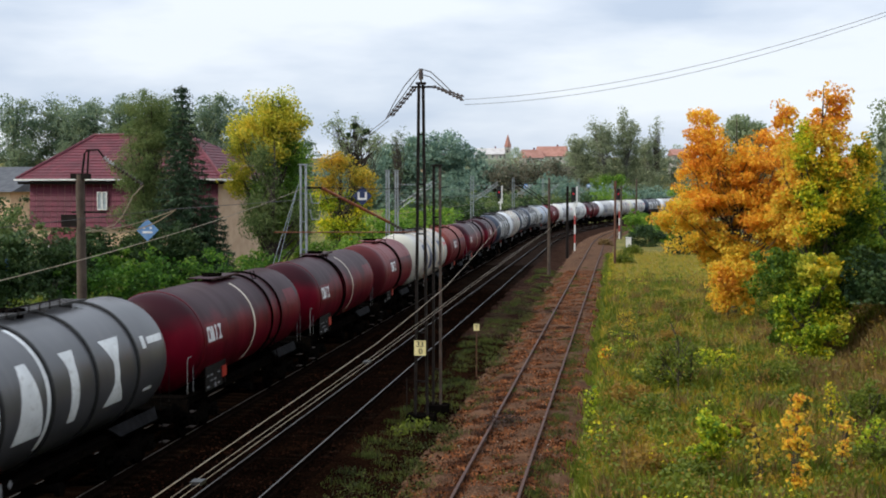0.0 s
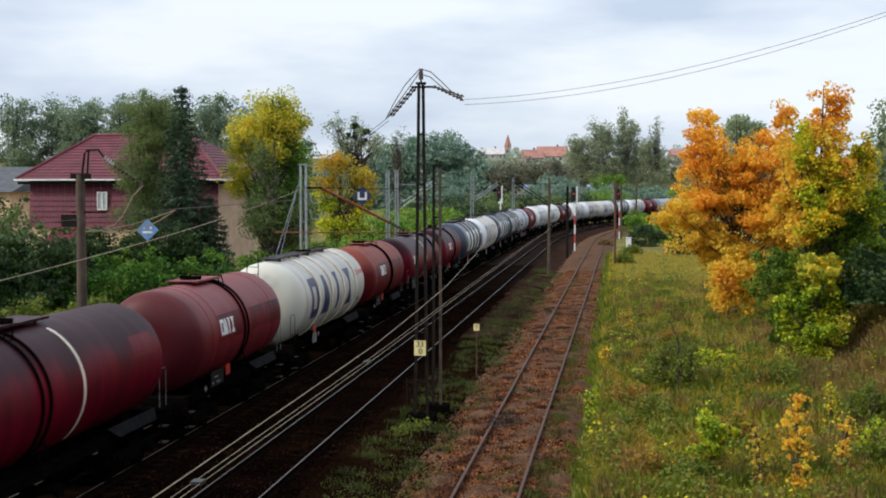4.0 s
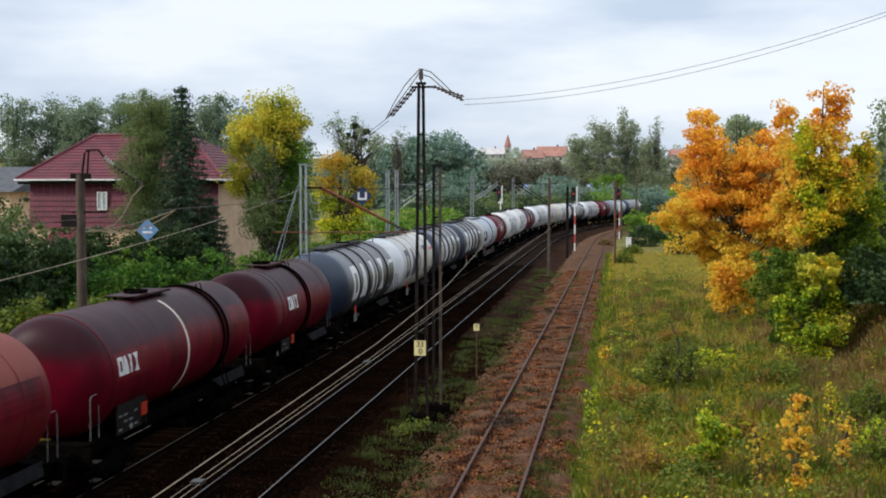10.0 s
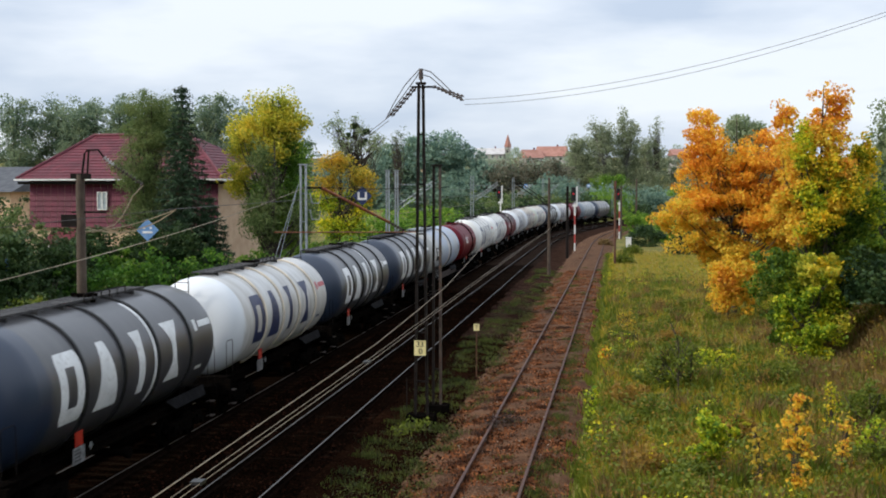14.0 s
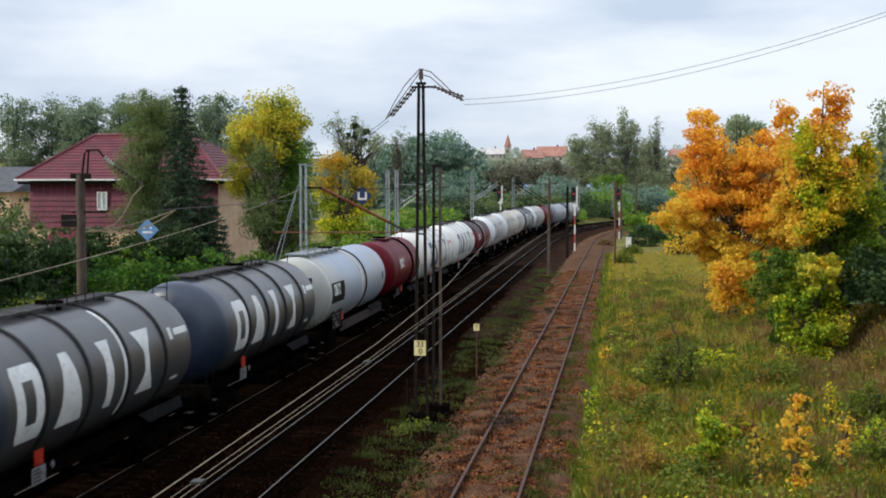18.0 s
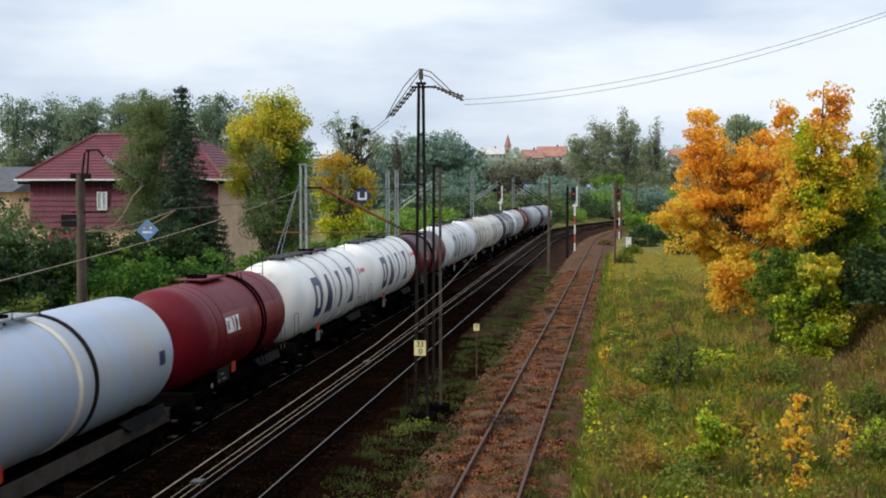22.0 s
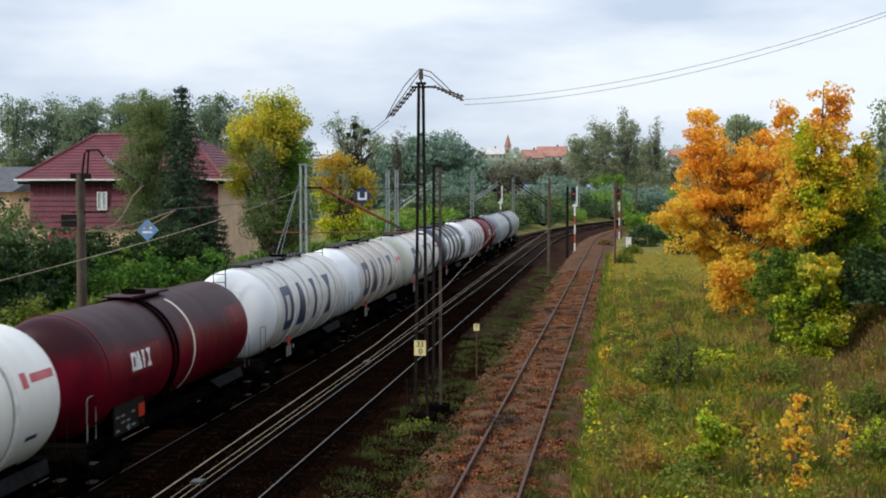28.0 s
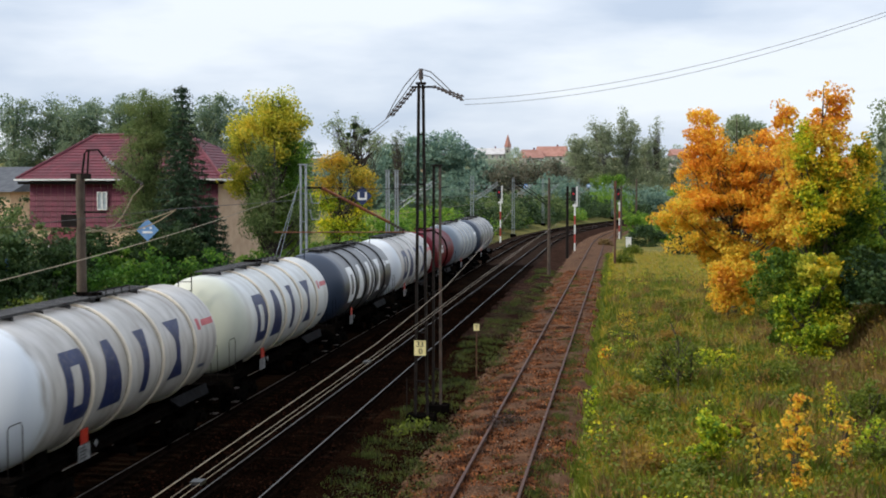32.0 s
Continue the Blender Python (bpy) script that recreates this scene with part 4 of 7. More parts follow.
def pale_wagon(paint):
    """Smooth wagon with one dark belt and a dark panel with small pale blocks."""
    wagon = thing("tank_wagon", LABELS[paint], "tank wagon", group="wagons of the train")
    half, r, zc = 5.85, 1.5, 2.70
    tank_common(wagon, half, r, zc, 0.62, paint)
    cached("belt", r, lambda: ring_shape(r, 0.16, 0.05), "steel_dark", wagon, "", True, pose(0, 1.22, zc))
    cached("panel", r, lambda: decal(Shape(), r, [(-0.42, -5.42, -3.15), (0.42, -5.42, -3.15)], 0.5, 0.004), "steel_dark", wagon, "dark painted panel", m=pose(0, 0, zc))
    sh = block_shapes(r, (-4.9, -4.62, -4.34, -4.06), 0.46, 5)
    for i, q in enumerate(sh):
        cached("painted_block", (r, i), lambda: q, "letter_white", wagon, m=pose(0, 0, zc))
    cached("panel", (r, 2), lambda: decal(Shape(), r, [(-0.2, 4.95, 5.35), (0.16, 4.95, 5.35)], 2, 0.004), "letter_blue", wagon, "small dark square", m=pose(0, 0, zc))
    cached("hoop", r, lambda: ring_shape(r, 0.2, 0.03), "letter_cream", wagon, "broad pale hoop", True, pose(0, 0.42, zc))
    cached("end_seam", (r, 1), lambda: ring_shape(r, 0.07, 0.012), "white_paint", wagon, "pale end seam", True, pose(0, -5.75, zc))
    warn = cached("warning_board", 0, lambda: Shape().box(0.55, 0.95, -0.02, 0.02, 2.75, 3.45), "sign_black", wagon, "black board with a yellow triangle", m=pose(0, -6.62, 0))
    part("triangle", Shape().add([(0.65, -0.026, 3.1), (0.85, -0.026, 3.1), (0.75, -0.026, 3.3), (0.65, -0.021, 3.1), (0.85, -0.021, 3.1), (0.75, -0.021, 3.3)], [(0, 1, 2), (5, 4, 3), (0, 3, 4, 1), (1, 4, 5, 2), (2, 5, 3, 0)]), "sign_yellow", warn, "yellow triangle")
    cached("equipment_box", 0, lambda: Shape().box(1.0, 1.22, -5.0, -3.7, 0.35, 1.12), "grime", wagon, "black equipment box under the tank")
    zt = zc + r
    cached("walkway", zt, lambda: walkway_shape(-5.5, 0.6, zt, 0.9), "steel_galv", wagon)
    for x in (-0.5, 0.5):
        cached("handrail", (zt, x), lambda: handrail_shape(-5.5, 0.6, zt, x), "steel_dark", wagon)
    cached("manhole", zt, lambda: manhole_shape(zt), "grime", wagon, smooth=True, m=pose(0, -0.5, 0))
    cached("ladder", zt, lambda: ladder_shape(0.9, zt + 0.15, 0.42), "steel_dark", wagon, m=pose(-0.25, -6.65, 0, 0, 0, 90))
    running_gear(wagon, half)
    cached("sole_bar", half, lambda: Shape().box(1.121, 1.15, -2.6, 6.6, 0.86, 1.26), "sole_brown", wagon, "dusty grey-brown sole bar")
    side_plates(wagon, -2.8, (-4.5, -2.75, 1.14, 2.05), -3.9)
    return wagon


# far rim of each tank along the track at the start, in order from the nearest wagon back
TRAIN = [
    (29.4, 5.2, ring_wagon("dark", "sign_black", "letter_white", "letter_white", 1)),
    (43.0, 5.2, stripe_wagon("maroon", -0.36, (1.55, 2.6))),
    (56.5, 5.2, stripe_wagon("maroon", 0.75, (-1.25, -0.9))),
    (67.5, 3.9, short_wagon("pink", 0.0)),
    (81.1, 5.2, ring_wagon("white_cream", "letter_cream", "letter_blue", "logo_red")),
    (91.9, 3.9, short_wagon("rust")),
    (105.5, 5.2, stripe_wagon("maroon", -0.18, (2.75, 3.1))),
    (116.5, 3.9, short_wagon("maroon")),
    (130.1, 5.2, ring_wagon("dark", "sign_black", "letter_white", "letter_white", 2)),
    (143.7, 5.2, ring_wagon("white", "letter_cream", "letter_blue", "logo_red")),
    (157.0, 5.2, ring_wagon("dark", "sign_black", "letter_white", "letter_white", 2)),
    (170.65, 5.2, ring_wagon("dark", "sign_black", "letter_white", "letter_white")),
    (185.0, 5.85, pale_wagon("pale")),
    (195.9, 3.9, short_wagon("red", 1.35, "pink")),
    (209.5, 5.2, ring_wagon("white_clean", "cab_grey", "letter_blue", "logo_red")),
    (223.1, 5.2, ring_wagon("white_clean", "white_paint", "letter_blue", "logo_red")),
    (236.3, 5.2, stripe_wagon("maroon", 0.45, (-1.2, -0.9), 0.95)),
    (249.9, 5.2, ring_wagon("white", "cab_grey", "letter_blue", "cab_grey")),
    (263.4, 5.2, ring_wagon("white_dirty", "letter_cream", "letter_blue", "logo_red")),
    (277.0, 5.2, ring_wagon("white_moss", "letter_cream", "letter_blue", "logo_red")),
    (290.6, 5.2, ring_wagon("dark", "sign_black", "letter_white", "letter_white", 2)),
    (304.2, 5.2, ring_wagon("white_dirty", "cab_grey", "letter_blue", "logo_red")),
    (315.2, 3.9, short_wagon("red")),
    (328.8, 5.2, ring_wagon("slate", "cab_grey", None, "letter_white")),
    (342.4, 5.2, ring_wagon("dark", "cab_grey", None, "letter_white")),
]


def train_gone(t):
    """Metres that the train has rolled by t seconds."""
    return 6.73 * t + 0.01436 * t * t


def motions():
    times = [0.5 * k for k in range(65)]
    for rim, half, wagon in TRAIN:
        rows = []
        for t in times:
            x, y, a = on_track(TRAIN_X, rim - half - train_gone(t))
            rows.append((t, pose(x, y, 0, 0, 0, -math.degrees(a))))
        walk(wagon, rows)
    # the wheels roll on the rails
    turns = [t / 15 for t in range(481)]
    for rim, half, wagon in TRAIN:
        for bogie in wagon.children:
            for wheel in bogie.children:
                if wheel.name.startswith("wheelset"):
                    side = wheel.matrix_basis.translation.y
                    walk(wheel, [(t, pose(0, side, 0.46, math.degrees(train_gone(t) / 0.46))) for t in turns])


# ---------------------------------------------------------------- masts, wires, signals
def lattice(s, w, d, z0, z1, step, r=0.02):
    """Zigzag bars between two uprights w apart (x), on both faces d apart (y)."""
    n = max(2, int((z1 - z0) / step))
    for y in (-d / 2, d / 2):
        for i in range(n):
            a, b = z0 + (z1 - z0) * i / n, z0 + (z1 - z0) * (i + 1) / n
            e = 1 if i % 2 else -1
            s.tube((e * w / 2, y, a), (-e * w / 2, y, b), r, n=4)
    return s


def channel_mast(x, y, high, w0, w1, d, mat, label, bars=True, base=True, group="", lean=0.0, pale=None):
    """Two channel uprights that close in towards the top, tied by bars, on a concrete footing."""
    g = ground_z(x, y)
    mast = thing("catenary_mast", label, "mast", pose(x, y, 0, 0, lean, 0), group)
    for e in (-1, 1):
        s = Shape()
        a, b = e * w0 / 2, e * w1 / 2
        t = 0.038
        p = [(a - t, -d / 2, g), (a + t, -d / 2, g), (a + t, d / 2, g), (a - t, d / 2, g), (b - t, -d / 2, high), (b + t, -d / 2, high), (b + t, d / 2, high), (b - t, d / 2, high)]
        s.add(p, [(3, 2, 1, 0), (4, 5, 6, 7), (0, 1, 5, 4), (1, 2, 6, 5), (2, 3, 7, 6), (3, 0, 4, 7)])
        part("upright", s, mat if pale is None or e < 0 else pale, mast)
    if bars:
        n = max(3, int(high / 1.3))
        for i in range(1, n):
            z = g + (high - g) * i / n
            w = w0 + (w1 - w0) * i / n
            part("tie_bar", Shape().box(-w / 2, w / 2, -0.012, 0.012, z - 0.025, z + 0.025), mat, mast)
    part("cap", Shape().box(-w1 / 2 - 0.08, w1 / 2 + 0.08, -d / 2 - 0.04, d / 2 + 0.04, high, high + 0.06), mat, mast)
    if base:
        part("footing", Shape().box(-w0 / 2 - 0.25, w0 / 2 + 0.25, -d / 2 - 0.25, d / 2 + 0.25, g - 0.3, g + 0.5), "grime", mast, "blackened concrete footing")
    return mast


def insulator(s, a, b, r=0.09, n=5):
    """A string of discs between two points."""
    a, b = Vector(a), Vector(b)
    d = (b - a)
    s.tube(a, b, 0.02, n=6)
    for i in range(n):
        c = a + d * ((i + 0.5) / n)
        u = d.normalized() * 0.025
        s.tube(c - u, c + u, r, r * 0.55, 10)
    return s


def sag(a, b, drop, n=14):
    a, b = Vector(a), Vector(b)
    return [a.lerp(b, i / n) - Vector((0, 0, 4 * drop * (i / n) * (1 - i / n))) for i in range(n + 1)]


def wire(name, pts, r, mat, label, category="wire", parent=None):
    s = Shape().path(pts, r, 5)
    ob = part(name, s, mat, parent)
    return ob if parent else tagged(ob, label, category)


# the tall feeder mast between the near main line and the siding
tall = channel_mast(-5.9, 36.6, 10.15, 0.38, 0.13, 0.14, "steel_mast", "tall blackened steel feeder mast of two uprights", True)
part("spike", Shape().tube((0, 0, 10.15), (0, 0, 10.32), 0.03, 0.03, 8).tube((0, 0, 10.3), (0, 0, 10.62), 0.075, 0.06, 10), "insulator", tall, "dark pin insulator")
part("crossarm", Shape().box(-0.3, 0.36, -0.03, 0.03, 10.04, 10.1), "steel_mast", tall)
LEFT = Vector((-0.385, 0.92, 0))
for k, d in enumerate((0.0, 0.16)):
    wire("jumper", [Vector((0.05, 0, 10.6 - d)), Vector((0.3, -0.05, 10.52 - d)), Vector((0.62, -0.15, 10.24 - d)), Vector((0.95, -0.25, 9.92 - d * 0.6)), Vector((1.3, -0.35, 9.68))], 0.016, "wire_dark", "", parent=tall)
    part("insulator", insulator(Shape(), (0.36 + 0.05 * k, -0.1 * k, 10.08), (1.36, -0.38 - 0.1 * k, 9.62 + 0.12 * (1 - k)), 0.055, 8), "insulator", tall, "brown disc insulators")
    part("insulator", insulator(Shape(), LEFT * 1.1 + Vector((0.1 * k, 0, 10.12)), LEFT * 4.6 + Vector((0.1 * k, 0, 9.44)), 0.05, 7), "insulator", tall, "brown disc insulators")
    wire("jumper", [Vector((-0.05, 0, 10.6 - d * 0.5)), LEFT * 0.7 + Vector((0, 0, 10.55 - d)), LEFT * 2.2 + Vector((0, 0, 10.3 - d * 1.6)), LEFT * 4.0 + Vector((0, 0, 9.8 - d)), LEFT * 5.2 + Vector((0, 0, 9.36))], 0.016, "wire_dark", "", parent=tall)
for dz, z0, z1, low in ((0.0, 9.5, 13.8, 1.15), (0.13, 9.65, 13.7, 1.05)):
    wire("feeder_wire", sag((-4.52, 36.2, z0), (13.0, 25.8, z1), low, 30), 0.0065, "wire_dark", "thin overhead feeder wire")
    wire("feeder_wire", sag((-7.7, 40.85, 9.42 - dz), (-15.75, 60.2, 8.12 - dz), 0.25, 20), 0.011, "wire_dark", "thin overhead feeder wire")

sign = thing("distance_sign", "small yellow kilometre plate with black figures on a mast", "sign", pose(-5.9, 36.38, 0))
part("plate", Shape().box(-0.18, 0.18, -0.012, 0.0, 1.92, 2.38), "sign_yellow", sign)


def lettering(text, m, size, mat, parent, name="figures"):
    cu = bpy.data.curves.new(name, "FONT")
    cu.body, cu.size, cu.extrude, cu.align_x, cu.align_y = text, size, 0.003, "CENTER", "CENTER"
    cu.materials.append(M[mat])
    ob = new(name, cu)
    ob.parent = parent
    ob.matrix_basis = m
    return ob


lettering("33", pose(0, -0.018, 2.26, 90), 0.24, "sign_black", sign)
lettering("0", pose(0.02, -0.018, 2.04, 90), 0.24, "sign_black", sign)

second = channel_mast(-5.68, 38.4, 7.7, 0.24, 0.20, 0.10, "steel_mast", "rusty steel catenary mast of one dark and one pale upright", True, pale="leg_pale")
wire("ground_rod", [(-6.33, 36.5, 1.2), (-6.33, 36.5, -0.2)], 0.016, "steel_mast", "thin dark earthing rod beside the mast", "rod")

post7 = thing("track_sign", "small yellowed plate with a black figure on a thin post", "sign", pose(-5.31, 46.3, 0))
part("post", Shape().tube((0, 0.03, ground_z(-5.31, 46.3) - 0.05), (0, 0.03, 1.75), 0.022, n=8), "steel_rust", post7)
part("plate", Shape().box(-0.11, 0.11, -0.012, 0.0, 1.53, 1.78), "sign_yellow", post7)
lettering("7", pose(0, -0.018, 1.65, 90), 0.22, "sign_black", post7)


def cantilever(mast, z, reach, d=0.0, mat="steel_rust", down=0.0):
    """A bracket arm with tie and steady arm towards the track (+x)."""
    s = Shape()
    s.tube((0, 0, z), (reach, d, z - down), 0.025, n=6)
    s.tube((0, 0, z - 1.9), (reach * 1.1, d, z + 0.1), 0.035, n=6).tube((0, 0, z - 1.55), (reach * 1.1, d, z + 0.4), 0.035, n=6)
    for k in range(7):
        u, w = k / 7, (k + 1) / 7
        s.tube((reach * 1.1 * u, d * u, z - 1.9 + 2.0 * u), (reach * 1.1 * w, d * w, z - 1.55 + 1.95 * w), 0.012, n=4)
    s.tube((0, 0, z - 1.1), (reach * 0.75, d, z - 1.25), 0.025, n=6)
    part("bracket_arm", s, mat, mast)
    part("insulator", insulator(Shape(), (0.05, 0, z), (0.5, d * 0.1, z - down * 0.1), 0.06, 4), "insulator", mast)


for y, x, high, gal in ((60.2, -15.75, 8.15, 0.26), (82.6, -15.65, 8.15, 0.16), (86.3, -15.7, 8.2, 0.16), (132.5, -15.7, 8.15, 0.26), (180.0, -15.2, 8.3, 0.26), (224.0, -13.43, 8.45, 0.26), (259.0, -8.0, 8.7, 0.26), (275.0, -1.0, 8.3, 0.26)):
    m = channel_mast(x, y, high, gal + 0.06, gal, 0.22, "steel_galv", "pale galvanised catenary mast of two uprights", True, True, "galvanised masts")
    if y not in (60.2, 82.6):
        cantilever(m, 7.2, 2.6, 0.0, "steel_galv")
# U-shaped clamps on the first one
for z0 in (6.22, 5.4):
    clamp = wire("wire_clamp", [(-15.55, 60.2, z0 + 0.45), (-15.4, 60.2, z0 + 0.48), (-15.3, 60.2, z0), (-14.95, 60.2, z0), (-14.85, 60.2, z0 + 0.42)], 0.03, "steel_galv", "galvanised U-shaped bracket on a catenary mast", "bracket")
# stays of the first one
for dx in (0.0, 0.35):
    wire("stay_wire", [(-15.85, 59.6, 7.2), (-16.6 - dx, 55.4 - dx, 0.2)], 0.015, "steel_galv", "galvanised stay rod of a catenary mast")


def concrete_mast(x, y, high, r0, r1, label, mat="concrete_pole"):
    g = ground_z(x, y)
    m = thing("pole", label, "pole", pose(x, y, 0))
    part("shaft", Shape().lathe([(g - 0.1, r0), (high, r1)], "z", 12), mat, m, smooth=True)
    return m


p = concrete_mast(-5.5, 100.0, 7.8, 0.13, 0.10, "brown concrete catenary pole beside the near main line")
cantilever(p, 7.3, -2.6, 0, "steel_dark")
p = concrete_mast(-5.05, 126.0, 7.1, 0.15, 0.13, "dark square steel signal post", "steel_mast")
p = concrete_mast(-0.15, 112.0, 7.6, 0.12, 0.10, "dark weathered catenary pole beside the siding", "steel_rust")
p = concrete_mast(0.6, 172.0, 7.2, 0.16, 0.12, "weathered brown pole beside the siding")
p = concrete_mast(3.2, 205.0, 8.4, 0.18, 0.13, "weathered concrete pole beside the tracks")
p = concrete_mast(-17.2, 37.4, 7.45, 0.18, 0.14, "weathered concrete catenary pole beside the hedge")
hook = Shape().path([(0.05, 0, 7.35), (0.16, 0, 8.12), (0.22, 0, 8.22), (0.58, 0.1, 8.25), (0.72, 0.2, 8.02)], 0.035, 6)
hook.path([(0.24, 0, 7.4), (0.3, 0, 8.2)], 0.03, 6).box(-0.28, 0.32, -0.12, 0.12, 7.3, 7.48)
part("bracket", hook, "steel_mast", p)
part("insulator", insulator(Shape(), (0.72, 0.2, 8.02), (1.0, 0.33, 7.74), 0.1, 4), "cab_grey", p, "pale disc insulators")
part("insulator", insulator(Shape(), (1.0, 0.33, 7.74), (1.85, 0.7, 7.1), 0.09, 8), "insulator", p, "dark disc insulators")
part("crossarm", Shape().box(-0.62, -0.1, -0.12, 0.12, 5.75, 6.15).box(-0.3, 0.85, -0.04, 0.04, 6.2, 6.26), "steel_mast", p)
wire("jumper", [(1.85, 0.7, 7.1), (1.55, 0.55, 6.75), (1.25, 0.4, 6.1), (1.0, 0.3, 5.8), (0.6, 0.1, 5.65), (0.1, 0, 5.6)], 0.02, "wire_copper", "", parent=p)
wire("jumper", sag((-0.55, 0, 6.05), (2.7, 1.4, 6.3), 0.62, 14), 0.02, "wire_copper", "", parent=p)
wire("jumper", sag((0.1, 0, 5.55), (2.7, 1.4, 6.3), 0.12, 8), 0.016, "wire_copper", "", parent=p)
wire("line_wire", [(-19.6, 30.5, 5.62), (-14.5, 38.8, 6.32), (-12.95, 60.2, 6.6)], 0.012, "wire_dark", "thin overhead line wire", "wire")

# contact lines
wire("messenger_wire", sag((-12.2, 2.0, 4.55), (-15.7, 60.1, 7.0), 0.6, 24), 0.013, "wire_copper", "brass-coloured messenger wire over the far main line")
wire("contact_wire", [(-12.85, 60.0, 5.45), (-12.85, 132.0, 5.5)], 0.009, "wire", "copper contact wire over the far main line")
wire("messenger_wire", sag((-12.95, 60.2, 7.05), (-12.9, 132.0, 7.05), 0.8, 20), 0.012, "wire_dark", "messenger wire over the far main line")
wire("messenger_wire", sag((-2.8, 1.0, 5.12), (-2.8, 14.0, 5.20), 0.01, 8) + sag((-2.8, 14.0, 5.20), (-2.8, 20.0, 5.40), 0.01, 6)[1:] + sag((-2.8, 20.0, 5.40), (-2.8, 33.0, 6.46), 0.05, 10)[1:], 0.004, "wire_copper", "bright copper messenger wire over the siding")
for dx in (0.0, 0.06):
    wire("contact_wire", [(-2.83 + dx, 1.0, 5.04), (-2.83 + dx, 14.0, 5.06), (-2.83 + dx, 33.0, 5.2), (-2.83 + dx, 60.0, 5.3)], 0.0028, "wire_copper", "bright copper contact wire over the siding")
drop = thing("dropper", "small dark clamps between overhead wires", "wire clamp", pose(-2.8, 7.85, 5.05))
part("clamp", Shape().box(-0.04, 0.04, -0.05, 0.05, -0.012, 0.012), "sign_black", drop)
copy_thing(drop, pose(-2.8, 13.5, 5.06))
for x0, z in ((MID_X, 5.6), (MID_X, 6.9)):
    wire("contact_wire" if z < 6 else "messenger_wire", [Vector((*on_track(x0, s)[:2], z)) for s in (62, 100, 140, 160, 180, 200, 220, 240, 260)], 0.008, "wire_dark", "overhead wire over the near main line")

# rusty tensioning boom and rod that reach across the far main line
boom = thing("tension_boom", "rusty diagonal tensioning boom with insulator", "boom", pose(0, 0, 0))
part("tube", Shape().tube((-14.9, 60.6, 7.0), (-12.5, 66.3, 5.1), 0.08, n=10), "rod_rust", boom)
part("insulator", insulator(Shape(), (-12.5, 66.3, 5.1), (-11.9, 68.0, 4.55), 0.1, 6), "insulator", boom)
part("tie", Shape().tube((-15.75, 60.2, 7.0), (-14.9, 60.6, 7.0), 0.05, n=8).path(sag((-14.9, 60.6, 7.02), (-9.5, 69, 7.05), 0.1, 8), 0.016, 5), "steel_dark", boom)
rod = tagged(wire("tension_rod", [(-14.34, 50.0, 5.13), (-12.65, 58.0, 4.85), (-10.96, 66.0, 4.57)], 0.028, "rod_rust", ""), "rust-red steel tension rod over the train", "rod")

# hanging square signs of the overhead line
dia = thing("diamond_sign", "light blue diamond sign with white bars hung on a wire", "sign", pose(-17.1, 42.8, 5.46, 0, 0, 10))
part("plate", Shape().box(-0.29, 0.29, -0.015, 0.015, -0.29, 0.29, pose(0, 0, 0, 0, 45, 0)), "sign_blue", dia)
part("bars", Shape().box(-0.18, 0.18, -0.02, -0.0155, -0.12, -0.04).box(-0.16, -0.08, -0.02, -0.0155, 0.04, 0.12).box(0.08, 0.16, -0.02, -0.0155, 0.04, 0.12), "white_paint", dia)
usign = thing("diamond_sign", "dark blue diamond sign with a white bent bar", "sign", pose(-15.2, 72.0, 6.5, 0, 0, 8))
part("plate", Shape().box(-0.42, 0.42, -0.015, 0.015, -0.42, 0.42, pose(0, 0, 0, 0, 45, 0)), "sign_blue_deep", usign)
part("bars", Shape().box(-0.28, 0.28, -0.02, -0.0155, -0.24, -0.12).box(-0.28, -0.16, -0.02, -0.0155, -0.12, 0.24).box(0.16, 0.28, -0.02, -0.0155, -0.12, 0.24), "white_paint", usign)
part("hanger", Shape().tube((0, 0.02, 0.55), (0, 0.02, 1.05), 0.015, n=6), "steel_dark", usign)


for k, (x, y, z) in enumerate(((-14.09, 190.0, 7.14), (-5.41, 235.0, 7.27))):
    disc = thing("round_sign", "small round pale blue sign hung on the overhead line", "sign", pose(x, y, z, 90))
    part("plate", Shape().tube((0, 0, -0.02), (0, 0, 0.02), 0.36, n=20), "sign_blue", disc)
    part("mark", Shape().box(-0.2, 0.2, -0.1, 0.12, 0.021, 0.03), "white_paint", disc)
    part("hanger", Shape().tube((0, 0.34, 0), (0, 1.0, 0), 0.03, n=6), "steel_dark", disc)


